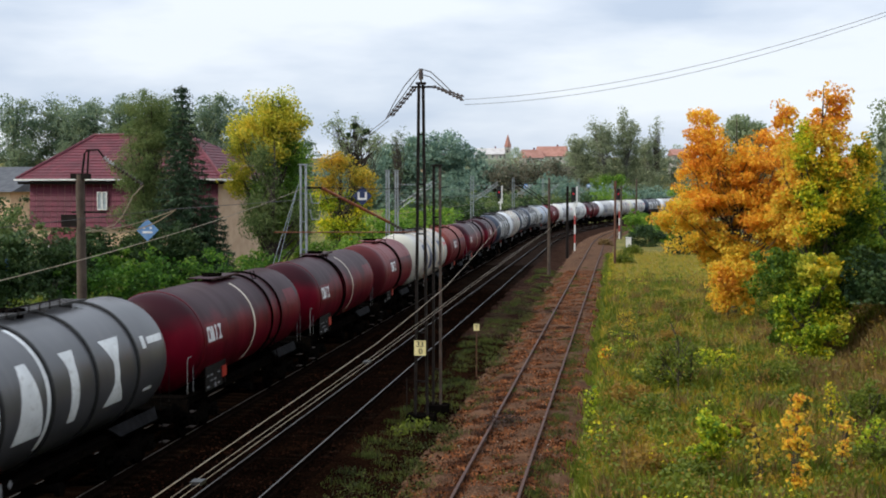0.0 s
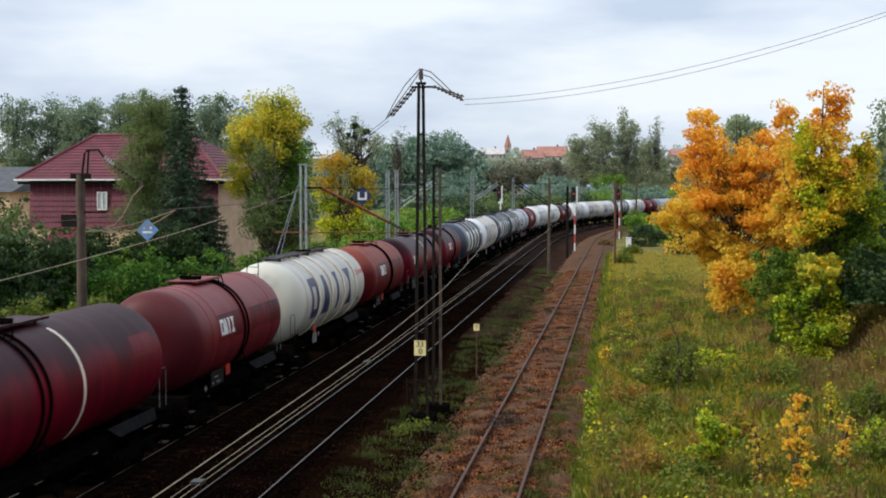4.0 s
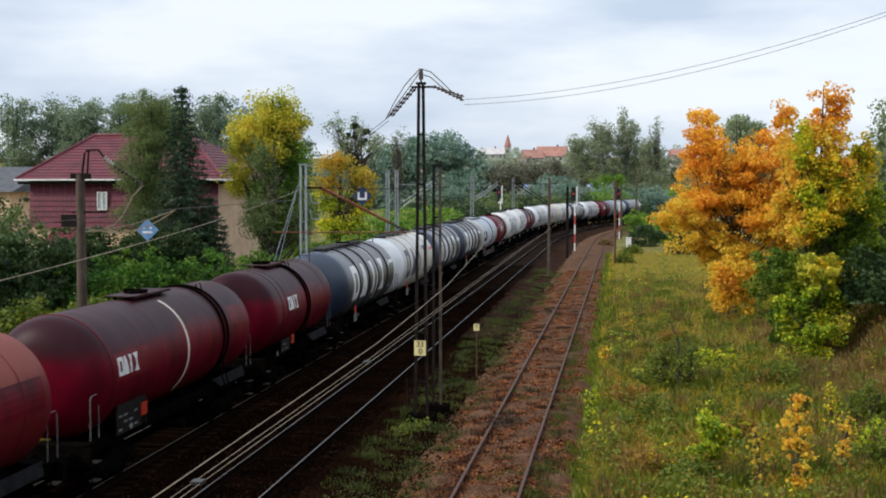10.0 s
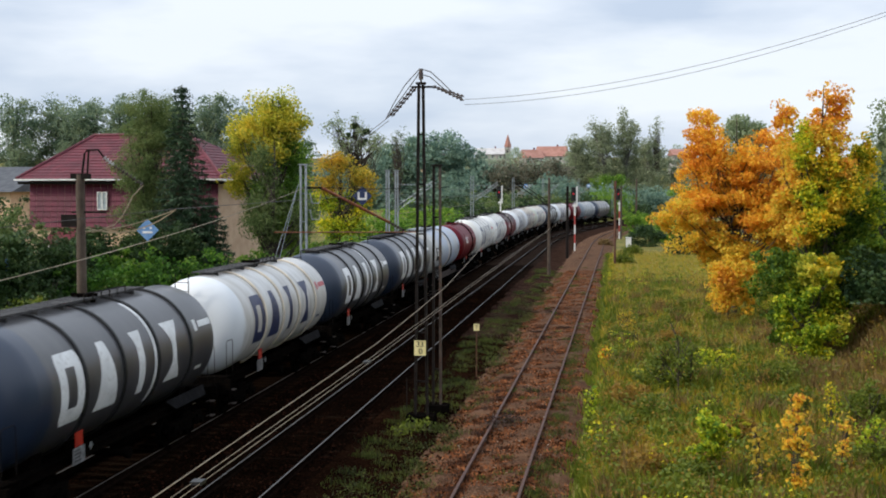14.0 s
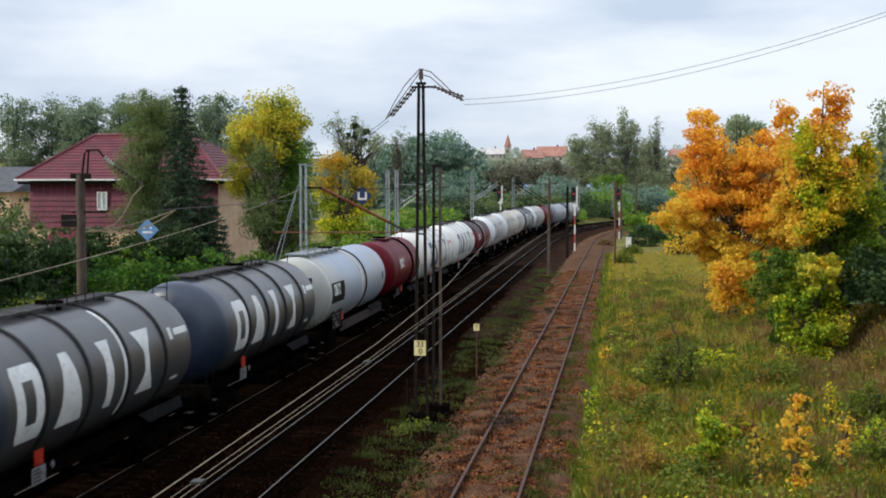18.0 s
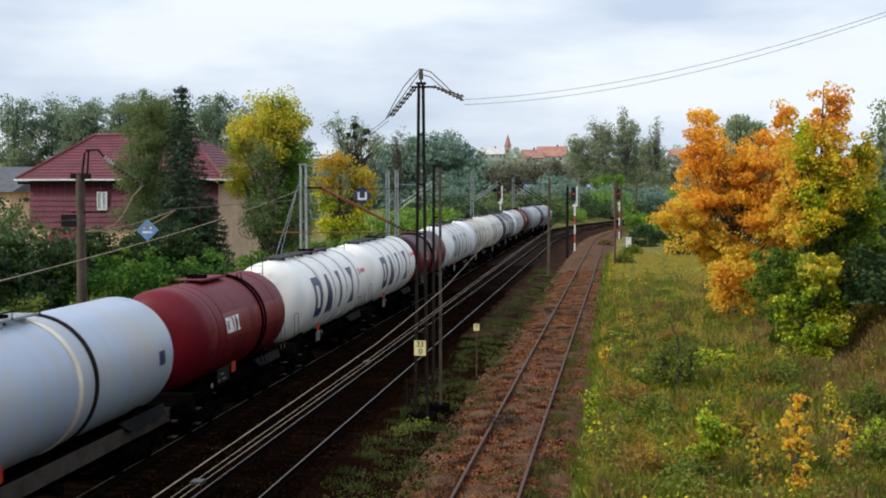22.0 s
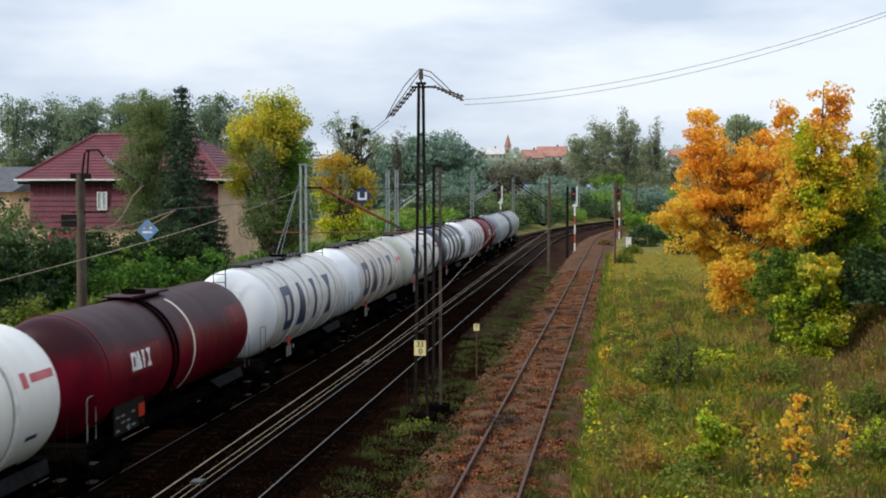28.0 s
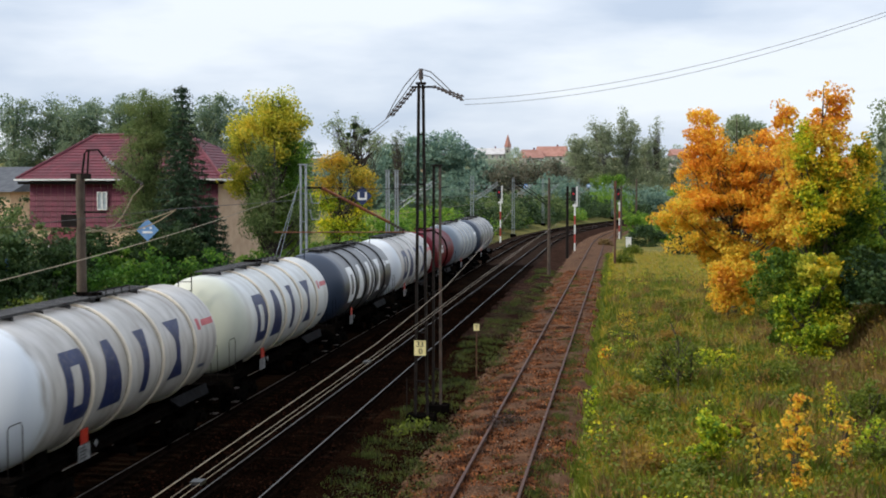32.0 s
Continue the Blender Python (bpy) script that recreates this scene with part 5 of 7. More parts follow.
def signal(x, y, high, label):
    g = ground_z(x, y)
    s = thing("rail_signal", label, "railway signal", pose(x, y, 0))
    n = 5
    for i in range(n):
        z0, z1 = g + (high - 2.2 - g) * i / n, g + (high - 2.2 - g) * (i + 1) / n
        part("mast_band", Shape().tube((0, 0, z0), (0, 0, z1), 0.09, n=10), "paint_red" if i % 2 else "white_paint", s, "red band" if i % 2 else "white band")
    part("mast_top", Shape().tube((0, 0, high - 2.2), (0, 0, high), 0.07, n=10).box(0.12, 0.2, -0.02, 0.04, high - 2.0, high + 0.1), "white_paint", s)
    h = part("head", Shape().box(-0.42, 0.10, -0.32, -0.10, high - 1.6, high), "sign_black", s, "black signal head")
    for k in range(3):
        part("hood", Shape().tube((-0.16, -0.52, high - 0.3 - 0.45 * k), (-0.16, -0.32, high - 0.3 - 0.45 * k), 0.14, n=12, caps=False), "sign_black", h)
    part("lens", Shape().tube((-0.16, -0.345, high - 0.75), (-0.16, -0.33, high - 0.75), 0.09, n=14), "red_lamp", h, "lit red lens")
    part("plate", Shape().box(0.13, 0.31, -0.36, -0.34, high - 2.2, high + 0.1).box(-0.25, 0.13, -0.36, -0.34, high - 2.2, high - 1.95), "white_paint", s, "white angled marker board")
    return s


signal(-4.75, 140.0, 7.0, "red-lit colour light signal on a red and white banded mast")
signal(0.35, 172.5, 6.8, "red-lit colour light signal on a red and white banded mast")
signal(-15.0, 158.0, 7.1, "red-lit colour light signal on a red and white banded mast")

box = thing("equipment_box", "small white relay cabinet beside the siding", "cabinet", pose(1.35, 141.0, 0))
g0 = ground_z(1.35, 141.0)
part("body", Shape().box(-0.3, 0.3, -0.25, 0.25, g0, 1.2), "white_paint", box)
part("lid", Shape().box(-0.35, 0.35, -0.3, 0.3, 1.2, 1.28), "cab_grey", box)
yb = thing("cable_box", "yellowed metal switch cabinet on legs beside the tracks", "cabinet", pose(-16.4, 138.0, 0))
part("body", Shape().box(-0.8, 0.5, -0.2, 0.2, 0.9, 3.0), "sign_yellow", yb)
for x in (-0.7, 0.4):
    part("leg", Shape().box(x - 0.06, x + 0.06, -0.1, 0.1, ground_z(-16.4, 138.0), 0.9), "steel_rust", yb)
wp = thing("marker_post", "blue and white marker post in the hedge", "post", pose(-26.4, 50.0, 0))
part("shaft", Shape().box(-0.1, 0.1, -0.06, 0.06, ground_z(-26.4, 50.0), 3.3), "cab_grey", wp)
part("cap", Shape().box(-0.1, 0.1, -0.06, 0.06, 3.3, 3.9), "sign_blue", wp, "blue painted top")


# ---------------------------------------------------------------- houses
def tiled_slope(s, a, b, c, d, rows, cols, lift=0.05):
    """Overlapping tiles on the quad a-b (eaves) to d-c (ridge)."""
    a, b, c, d = (Vector(p) for p in (a, b, c, d))
    n = (b - a).cross(d - a).normalized()
    if n.z < 0:
        n = -n
    for j in range(rows):
        t0, t1 = j / rows, (j + 1.15) / rows
        l0, r0, l1, r1 = a.lerp(d, t0), b.lerp(c, t0), a.lerp(d, min(t1, 1)), b.lerp(c, min(t1, 1))
        k = max(1, round(cols * (r0 - l0).length / (b - a).length))
        for i in range(k):
            u0, u1 = (i + 0.012) / k, (i + 0.988) / k
            p = [l0.lerp(r0, u0) + n * lift, l0.lerp(r0, u1) + n * lift, l1.lerp(r1, u1) + n * 0.012, l1.lerp(r1, u0) + n * 0.012]
            q = [l0.lerp(r0, u0), l0.lerp(r0, u1)]
            s.add(p + q, [(0, 1, 2, 3), (4, 5, 1, 0)])
    return s


def window(parent, x, y, z, w, h, glass="glass_dark"):
    """A framed window on a wall that faces -y."""
    win = part("window", Shape().box(x - w / 2 - 0.05, x + w / 2 + 0.05, y - 0.06, y + 0.1, z - 0.05, z).box(x - w / 2 - 0.05, x + w / 2 + 0.05, y - 0.06, y + 0.1, z + h, z + h + 0.05)
               .box(x - w / 2 - 0.05, x - w / 2, y - 0.06, y + 0.1, z, z + h).box(x + w / 2, x + w / 2 + 0.05, y - 0.06, y + 0.1, z, z + h).box(x - 0.03, x + 0.03, y - 0.05, y + 0.05, z, z + h), "white_paint", parent, "white window frame")
    for k in (0, 1):
        x0 = x - w / 2 + k * (w / 2 + 0.03)
        part("pane", Shape().box(x0, x0 + w / 2 - 0.03, y - 0.01, y + 0.01, z, z + h), glass, win, "window pane")


def red_house():
    h = thing("house", "two-storey house with red tiled hip roof and red tile-hung upper wall", "house", pose(-28.67, 74.02, 0, 0, 0, -6))
    g = ground_z(-28.6, 73.8)
    wx, wy, ze, zr = 6.1, 4.8, 7.5, 10.3
    part("wall_lower", Shape().box(-wx, wx, -wy, wy, g - 0.2, 4.55), "plaster", h, "beige plastered ground floor wall")
    part("wall_upper", Shape().box(-wx + 0.02, wx - 0.02, -wy + 0.02, wy - 0.02, 4.55, ze), "plaster", h, "beige plastered upper wall")
    # near-black strip under the eaves, painting in their shadow
    part("soffit", Shape().box(-wx - 0.6, wx + 0.6, -wy - 0.6, wy + 0.6, ze - 0.3, ze - 0.13), "steel_dark", h, "near-black soffit strip standing in for the eave shadow")
    s = Shape()
    tiled_slope(s, (-wx - 0.1, -wy - 0.16, 4.6), (wx + 0.1, -wy - 0.16, 4.6), (wx + 0.1, -wy - 0.02, ze), (-wx - 0.1, -wy - 0.02, ze), 9, 26, 0.07)
    part("wall_tiles", s, "shingle_red", h, "red hung tiles on the upper wall", fix=False)
    e = 0.65
    r = Shape()
    A, B, C, D = (-wx - e, -wy - e, ze), (wx + e, -wy - e, ze), (wx + e, wy + e, ze), (-wx - e, wy + e, ze)
    R0, R1 = (-4.6, 0, zr), (2.1, 0, zr)
    r.add([A, B, C, D, R0, R1], [(0, 1, 5, 4), (1, 2, 5), (2, 3, 4, 5), (3, 0, 4), (3, 2, 1, 0)])
    roof = part("roof", r, "roof_red", h)
    t = Shape()
    tiled_slope(t, A, B, R1, R0, 15, 44)
    tiled_slope(t, B, C, R1, R1, 15, 34)
    tiled_slope(t, D, A, R0, R0, 15, 34)
    part("roof_tiles", t, "roof_red", roof, "dark red roof tiles", fix=False)
    for a, b in ((A, R0), (B, R1), (R0, R1)):
        part("ridge", Shape().tube(Vector(a) + Vector((0, 0, 0.06)), Vector(b) + Vector((0, 0, 0.06)), 0.1, n=8), "roof_red", roof)
    part("gutter", Shape().box(-wx - e - 0.1, wx + e + 0.1, -wy - e - 0.12, -wy - e, ze - 0.07, ze + 0.02).box(wx + e, wx + e + 0.12, -wy - e, wy + e, ze - 0.12, ze + 0.02), "white_paint", roof, "pale gutter board")
    window(h, -1.25, -wy - 0.2, 5.72, 0.55, 0.98, "glass_sky")
    window(h, -5.0, -wy - 0.02, 2.7, 0.9, 1.1)
    window(h, 3.5, -wy - 0.02, 2.0, 1.1, 1.5)
    part("porch_roof", Shape().add([(-4.7, -wy - 1.2, 3.7), (-2.9, -wy - 1.2, 3.7), (-2.9, -wy, 4.5), (-4.7, -wy, 4.5), (-4.7, -wy - 1.2, 3.6), (-2.9, -wy - 1.2, 3.6), (-2.9, -wy, 4.3), (-4.7, -wy, 4.3)],
         [(0, 1, 2, 3), (7, 6, 5, 4), (0, 4, 5, 1), (1, 5, 6, 2), (3, 7, 4, 0)]), "roof_red", h)
    return h


red_house()


def plain_house(x, y, turn, wx, wy, ze, zr, wall, roof, label, floor=None, win=3, stack=True):
    g = ground_z(x, y) if floor is None else floor
    h = thing("house", label, "house", pose(x, y, 0, 0, 0, turn))
    part("wall", Shape().box(-wx, wx, -wy, wy, g - 1, ze).add([(-wx, -wy, ze), (-wx, wy, ze), (-wx, 0, zr - 0.1), (-wx + 0.3, -wy, ze), (-wx + 0.3, wy, ze), (-wx + 0.3, 0, zr - 0.1)], [(0, 1, 2), (5, 4, 3)])
         .add([(wx, -wy, ze), (wx, wy, ze), (wx, 0, zr - 0.1), (wx - 0.3, -wy, ze), (wx - 0.3, wy, ze), (wx - 0.3, 0, zr - 0.1)], [(0, 1, 2), (5, 4, 3)]), wall, h)
    e = 0.5
    part("roof", Shape().add([(-wx - e, -wy - e, ze - 0.2), (wx + e, -wy - e, ze - 0.2), (wx + e, 0, zr), (-wx - e, 0, zr), (wx + e, wy + e, ze - 0.2), (-wx - e, wy + e, ze - 0.2)], [(0, 1, 2, 3), (3, 2, 4, 5), (0, 3, 5), (1, 4, 2), (0, 5, 4, 1)]), roof, h)
    if stack:
        part("chimney", Shape().box(wx * 0.3, wx * 0.3 + 0.8, 0.3, 1.1, zr - 1.0, zr + 0.9), "roof_red", h)
    for k in range(win):
        window(h, -wx + (k + 0.5) * 2 * wx / win, -wy - 0.02, ze - 2.2, 1.3, 1.5)
    return h


plain_house(-45.5, 84.0, -12, 5.0, 4.0, 6.9, 8.5, "plaster", "roof_grey", "low house with a grey roof behind the trees", stack=False)


# ---------------------------------------------------------------- trees and plants
def leaf_cloud(rs, centres, sigma, count, size, shape="leaf", droop=0.0):
    """Leaves scattered round clump centres: returns vertices and faces."""
    c = np.asarray(centres)
    k = rs.randint(0, len(c), count)
    q = rs.normal(0, 1, (count, 3))
    q *= np.minimum(1.0, 1.75 / (np.linalg.norm(q, axis=1)[:, None] + 1e-9))
    lump = rs.uniform(0.45, 1.3, len(c))[k][:, None] * np.array([1.0, 1.0, 0.72])
    p = c[k] + q * lump * (np.asarray(sigma) if np.ndim(sigma) else np.array([sigma] * 3))
    d = rs.normal(0, 1, (count, 3))
    d[:, 2] = d[:, 2] * 0.7 - droop
    d /= np.linalg.norm(d, axis=1)[:, None] + 1e-9
    n = rs.normal(0, 1, (count, 3))
    n[:, 2] += 0.6
    u = np.cross(d, n)
    u /= np.linalg.norm(u, axis=1)[:, None] + 1e-9
    w = np.cross(d, u)
    s = (size[0] + (size[1] - size[0]) * rs.rand(count))[:, None]
    if shape == "leaf":
        out = [(-0.5, 0, 0), (-0.1, 0.36, 0.05), (0.5, 0.0, -0.06), (-0.1, -0.36, 0.05)]
    elif shape == "maple":
        out = [(-0.45, 0.05, 0), (-0.2, 0.45, 0.06), (0.5, 0.1, -0.08), (0.12, -0.28, 0.02), (-0.3, -0.44, 0.06)]
    elif shape == "needle":
        out = [(-0.5, 0.1, 0), (0.5, 0.06, -0.05), (0.5, -0.06, -0.05), (-0.5, -0.1, 0)]
    else:
        out = [(-0.5, -0.3, 0), (-0.2, 0.45, 0.1), (0.4, 0.4, -0.05), (0.5, -0.25, 0.08), (0.05, -0.5, -0.05)]
    m = len(out)
    v = np.stack([p + s * (a * d + b * u + e * w) for a, b, e in out], 1).reshape(-1, 3)
    f = np.arange(count * m).reshape(count, m)
    return v, f


def in_blobs(rs, blobs, count, inner=0.35):
    """Points in ellipsoids (x, y, z, rx, ry, rz), thinner towards their middles."""
    b = np.array(blobs, float)
    w = (b[:, 3] * b[:, 4] * b[:, 5]) ** 0.75
    k = rs.choice(len(b), count, p=w / w.sum())
    d = rs.normal(0, 1, (count, 3))
    d /= np.linalg.norm(d, axis=1)[:, None]
    r = inner + (1 - inner) * rs.rand(count) ** 0.6
    r *= 0.82 + 0.3 * rs.rand(count)
    return b[k, :3] + d * r[:, None] * b[k, 3:6]


def limb(s, rs, a, b, r0, r1, bend=0.12, n=4):
    a, b = Vector(a), Vector(b)
    L = (b - a).length
    pts = [a.lerp(b, i / n) + (Vector(rs.normal(0, bend * L * 0.3, 3)) if 0 < i < n else Vector()) for i in range(n + 1)]
    for i in range(n):
        s.tube(pts[i], pts[i + 1], r0 + (r1 - r0) * i / n, r0 + (r1 - r0) * (i + 1) / n, 6, False)


def ragged(rs, blobs):
    """Breaks ellipsoids up into smaller lobes, so that outlines are uneven and gaps stay open."""
    out = []
    for x, y, z, rx, ry, rz in blobs:
        out.append((x, y, z, rx * 0.6, ry * 0.6, rz * 0.6))
        for k in range(9):
            d = rs.normal(0, 1, 3)
            d /= np.linalg.norm(d)
            f = rs.uniform(0.2, 0.42)
            g = rs.uniform(0.45, 0.86)
            out.append((x + d[0] * rx * g, y + d[1] * ry * g, z + d[2] * rz * g, rx * f, ry * f, rz * f))
    return out


def tree(label, base, groups, mat, seed, clumps=180, leaves=9000, size=(0.18, 0.34), sigma=0.4, shape="leaf", trunk=0.22, limbs=26, inner=0.35, name="tree", group="", droop=0.1, bark="bark"):
    """Trunk, limbs to the clumps, and crowns of separate leaves; groups pairs a leaf colour with its lobes."""
    rs = np.random.RandomState(seed)
    x, y = base
    g = ground_z(x, y)
    t = thing(name, label, "tree", pose(x, y, g), group)
    crowns = []
    if mat is not None:
        groups = [(mat, groups)]
    for tone, blobs in groups:
        rel = [(bx - x, by - y, bz - g, rx, ry, rz) for bx, by, bz, rx, ry, rz in blobs]
        crowns.append((LEAF[tone] if isinstance(tone, str) else tone, rel, sum((q[3] * q[4] * q[5]) ** 0.75 for q in rel)))
    total = sum(q[2] for q in crowns)
    every = [q for c in crowns for q in c[1]]
    top = max(q[2] + q[5] * 0.6 for q in every)
    mid = np.average([q[:2] for q in every], axis=0, weights=[q[3] * q[5] for q in every])
    pts = [Vector((mid[0] * (i / 6) ** 1.4, mid[1] * (i / 6) ** 1.4, top * i / 6)) for i in range(7)]
    s = Shape()
    for i in range(6):
        s.tube(pts[i], pts[i + 1], trunk * (1 - i / 7), trunk * (1 - (i + 1) / 7), 9, False)
    for i, (tone, rel, w) in enumerate(crowns):
        n = max(6, int(clumps * w / total))
        cs = np.concatenate([in_blobs(rs, rel, n - n // 2, inner), in_blobs(rs, ragged(rs, rel), n // 2, inner)])
        cs[:, 2] = np.maximum(cs[:, 2], 0.25)
        for q in range(max(2, int(limbs * w / total))):
            c = cs[rs.randint(len(cs))]
            h = min(top * 0.8, max(top * 0.12, c[2] * rs.uniform(0.4, 0.8)))
            e = h / top * 6
            a = pts[int(e)].lerp(pts[min(6, int(e) + 1)], e - int(e))
            limb(s, rs, a, c, trunk * 0.3, 0.015, 0.15)
        v, f = leaf_cloud(rs, cs, sigma, int(leaves * w / total), size, shape, droop)
        v[:, 2] = np.maximum(v[:, 2], 0.02)
        sheet("crown", v, f, tone, t, smooth=False)
    part("trunk", s, bark, t, smooth=True, fix=False)
    return t


def spruce(label, base, high, r, mat, seed, leaves=14000, z_low=0.8, size=(0.25, 0.5)):
    """Conifer: whorls of drooping boughs."""
    rs = np.random.RandomState(seed)
    x, y = base
    g = ground_z(x, y)
    t = thing("spruce", label, "tree", pose(x, y, g))
    s = Shape().tube((0, 0, 0), (0, 0, high), 0.2, 0.02, 9, False)
    cs = []
    z = z_low
    while z < high - 0.1:
        R = r * (1 - (z - z_low) / (high - z_low)) ** 0.8 + 0.1
        n = 7 if R > 0.8 else 5
        a0 = rs.rand() * 6.28
        for i in range(n):
            a = a0 + 6.283 * i / n + rs.uniform(-0.2, 0.2)
            L = R * rs.uniform(0.75, 1.12)
            s.tube((0, 0, z), (L * math.cos(a), L * math.sin(a), z - 0.22 * L), 0.03, 0.01, 5, False)
            for k in range(max(2, int(L / 0.22))):
                q = (k + 0.8) / max(2, int(L / 0.22))
                cs.append((L * q * math.cos(a), L * q * math.sin(a), z - 0.22 * L * q - 0.06))
        z += 0.32
    part("trunk", s, "bark", t, smooth=True, fix=False)
    v, f = leaf_cloud(rs, cs, (0.17, 0.17, 0.1), leaves, size, "needle", 0.6)
    sheet("crown", v, f, mat, t, smooth=False)
    return t


LEAF = {
    "orange": leaf_material("leaf_orange", [(0.44, 0.17, 0.025), (0.62, 0.29, 0.035), (0.69, 0.40, 0.045), (0.66, 0.48, 0.06)], trans=0.5),
    "yellow": leaf_material("leaf_yellow", [(0.10, 0.17, 0.015), (0.32, 0.34, 0.02), (0.7, 0.52, 0.035), (0.74, 0.44, 0.03)], trans=0.5),
    "lime": leaf_material("leaf_lime", [(0.07, 0.15, 0.015), (0.20, 0.29, 0.02), (0.40, 0.44, 0.03), (0.66, 0.55, 0.03)], trans=0.5),
    "lemon": leaf_material("leaf_lemon", [(0.17, 0.23, 0.03), (0.32, 0.35, 0.045), (0.49, 0.44, 0.05), (0.60, 0.47, 0.065)], trans=0.5),
    "green": leaf_material("leaf_green", [(0.05, 0.12, 0.016), (0.09, 0.185, 0.026), (0.15, 0.26, 0.038), (0.22, 0.32, 0.05)], trans=0.5),
    "deep": leaf_material("leaf_deep", [(0.014, 0.034, 0.013), (0.024, 0.052, 0.018), (0.038, 0.07, 0.024), (0.06, 0.092, 0.03)], trans=0.3),
    "conifer": leaf_material("leaf_conifer", [(0.012, 0.03, 0.017), (0.023, 0.05, 0.026), (0.038, 0.07, 0.035)], trans=0.1),
    "olive": leaf_material("leaf_olive", [(0.05, 0.085, 0.032), (0.085, 0.13, 0.048), (0.125, 0.17, 0.065), (0.17, 0.205, 0.085)], trans=0.5),
    # these two are greyed and lightened: distance haze is put into the colour
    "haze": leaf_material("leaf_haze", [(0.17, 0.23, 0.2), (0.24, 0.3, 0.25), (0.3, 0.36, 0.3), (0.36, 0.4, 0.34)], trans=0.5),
    "poplar": leaf_material("leaf_poplar_haze", [(0.08, 0.13, 0.11), (0.125, 0.18, 0.135), (0.165, 0.22, 0.155), (0.225, 0.27, 0.175)], trans=0.5),
    "amber": leaf_material("leaf_amber", [(0.19, 0.19, 0.03), (0.34, 0.28, 0.04), (0.5, 0.35, 0.045), (0.43, 0.25, 0.03)], trans=0.5),
    "gold": leaf_material("leaf_gold", [(0.46, 0.2, 0.03), (0.62, 0.35, 0.04), (0.7, 0.46, 0.05), (0.44, 0.39, 0.045), (0.7, 0.52, 0.08)], trans=0.5),
    "maple_green": leaf_material("leaf_maple_green", [(0.025, 0.062, 0.010), (0.05, 0.105, 0.013), (0.105, 0.17, 0.016), (0.23, 0.28, 0.025)], trans=0.45),
    # next four tones also carry painted haze, paler and bluer than the leaves
    "willow": leaf_material("leaf_willow_haze", [(0.10, 0.15, 0.09), (0.16, 0.21, 0.125), (0.22, 0.27, 0.17), (0.29, 0.33, 0.22)], trans=0.5),
    "hill": leaf_material("leaf_hill_haze", [(0.085, 0.15, 0.145), (0.125, 0.205, 0.185), (0.175, 0.26, 0.22), (0.23, 0.31, 0.26)], trans=0.5),
    "bend": leaf_material("leaf_bend_haze", [(0.13, 0.165, 0.115), (0.18, 0.225, 0.15), (0.24, 0.275, 0.19), (0.32, 0.34, 0.25)], trans=0.5),
    "russet_haze": leaf_material("leaf_russet_haze", [(0.10, 0.125, 0.105), (0.15, 0.145, 0.12), (0.20, 0.175, 0.14), (0.11, 0.16, 0.12)], trans=0.5),
    "brush": leaf_material("leaf_brush", [(0.018, 0.010, 0.008), (0.03, 0.015, 0.012), (0.045, 0.022, 0.016)], trans=0.1),
    "verge": leaf_material("leaf_verge", [(0.014, 0.022, 0.007), (0.028, 0.043, 0.010), (0.05, 0.07, 0.014), (0.09, 0.115, 0.02), (0.04, 0.03, 0.015)], trans=0.3),
    "russet": leaf_material("leaf_russet", [(0.15, 0.10, 0.022), (0.23, 0.135, 0.03), (0.29, 0.175, 0.035), (0.19, 0.165, 0.028)], trans=0.4),
    "hedge": leaf_material("leaf_hedge", [(0.018, 0.055, 0.010), (0.04, 0.11, 0.015), (0.07, 0.16, 0.022), (0.13, 0.21, 0.03)], trans=0.5),
    "grass": leaf_material("grass_blades", [(0.10, 0.13, 0.012), (0.18, 0.20, 0.016), (0.29, 0.26, 0.025), (0.36, 0.25, 0.035), (0.28, 0.16, 0.03)], trans=0.4),
    "weed": leaf_material("weed_leaves", [(0.055, 0.085, 0.010), (0.10, 0.13, 0.014), (0.16, 0.18, 0.022)], trans=0.35),
    "straw": leaf_material("straw_blades", [(0.16, 0.15, 0.04), (0.27, 0.23, 0.07), (0.36, 0.29, 0.11), (0.2, 0.22, 0.05)], trans=0.4),
    "dry": leaf_material("dry_stalks", [(0.085, 0.055, 0.022), (0.14, 0.09, 0.035), (0.2, 0.135, 0.055)], trans=0.3),
}

# autumn maples on the grass
tree("orange autumn maple with a broad ragged crown and golden lower boughs", (6.4, 67.5), [
    ("orange", [(6.3, 67.0, 6.7, 1.3, 1.3, 1.7), (4.7, 67.0, 6.5, 1.6, 1.6, 1.5), (7.6, 67.5, 6.6, 1.7, 1.7, 1.4), (4.7, 67.0, 9.7, 1.3, 1.3, 1.7), (4.7, 67.0, 8.1, 1.6, 1.6, 1.5), (7.1, 67.0, 8.1, 1.7, 1.7, 1.6), (7.8, 67.0, 5.4, 2.0, 2.0, 1.7), (8.3, 68.0, 9.0, 1.1, 1.1, 1.6), (4.8, 67.0, 6.0, 1.5, 1.5, 1.1), (9.0, 67.0, 7.6, 1.0, 1.0, 1.6)]),
    ("gold", [(3.4, 66.0, 5.0, 1.5, 1.5, 1.6), (5.3, 67.0, 4.0, 1.9, 1.9, 1.4), (6.5, 66.0, 3.0, 2.1, 2.1, 1.0), (8.5, 66.0, 5.1, 1.5, 1.5, 1.6), (6.0, 65.0, 2.1, 1.3, 1.3, 1.2)])],
    None, 11, 950, 66000, (0.08, 0.18), 0.25, "maple", 0.14, 120, 0.1)
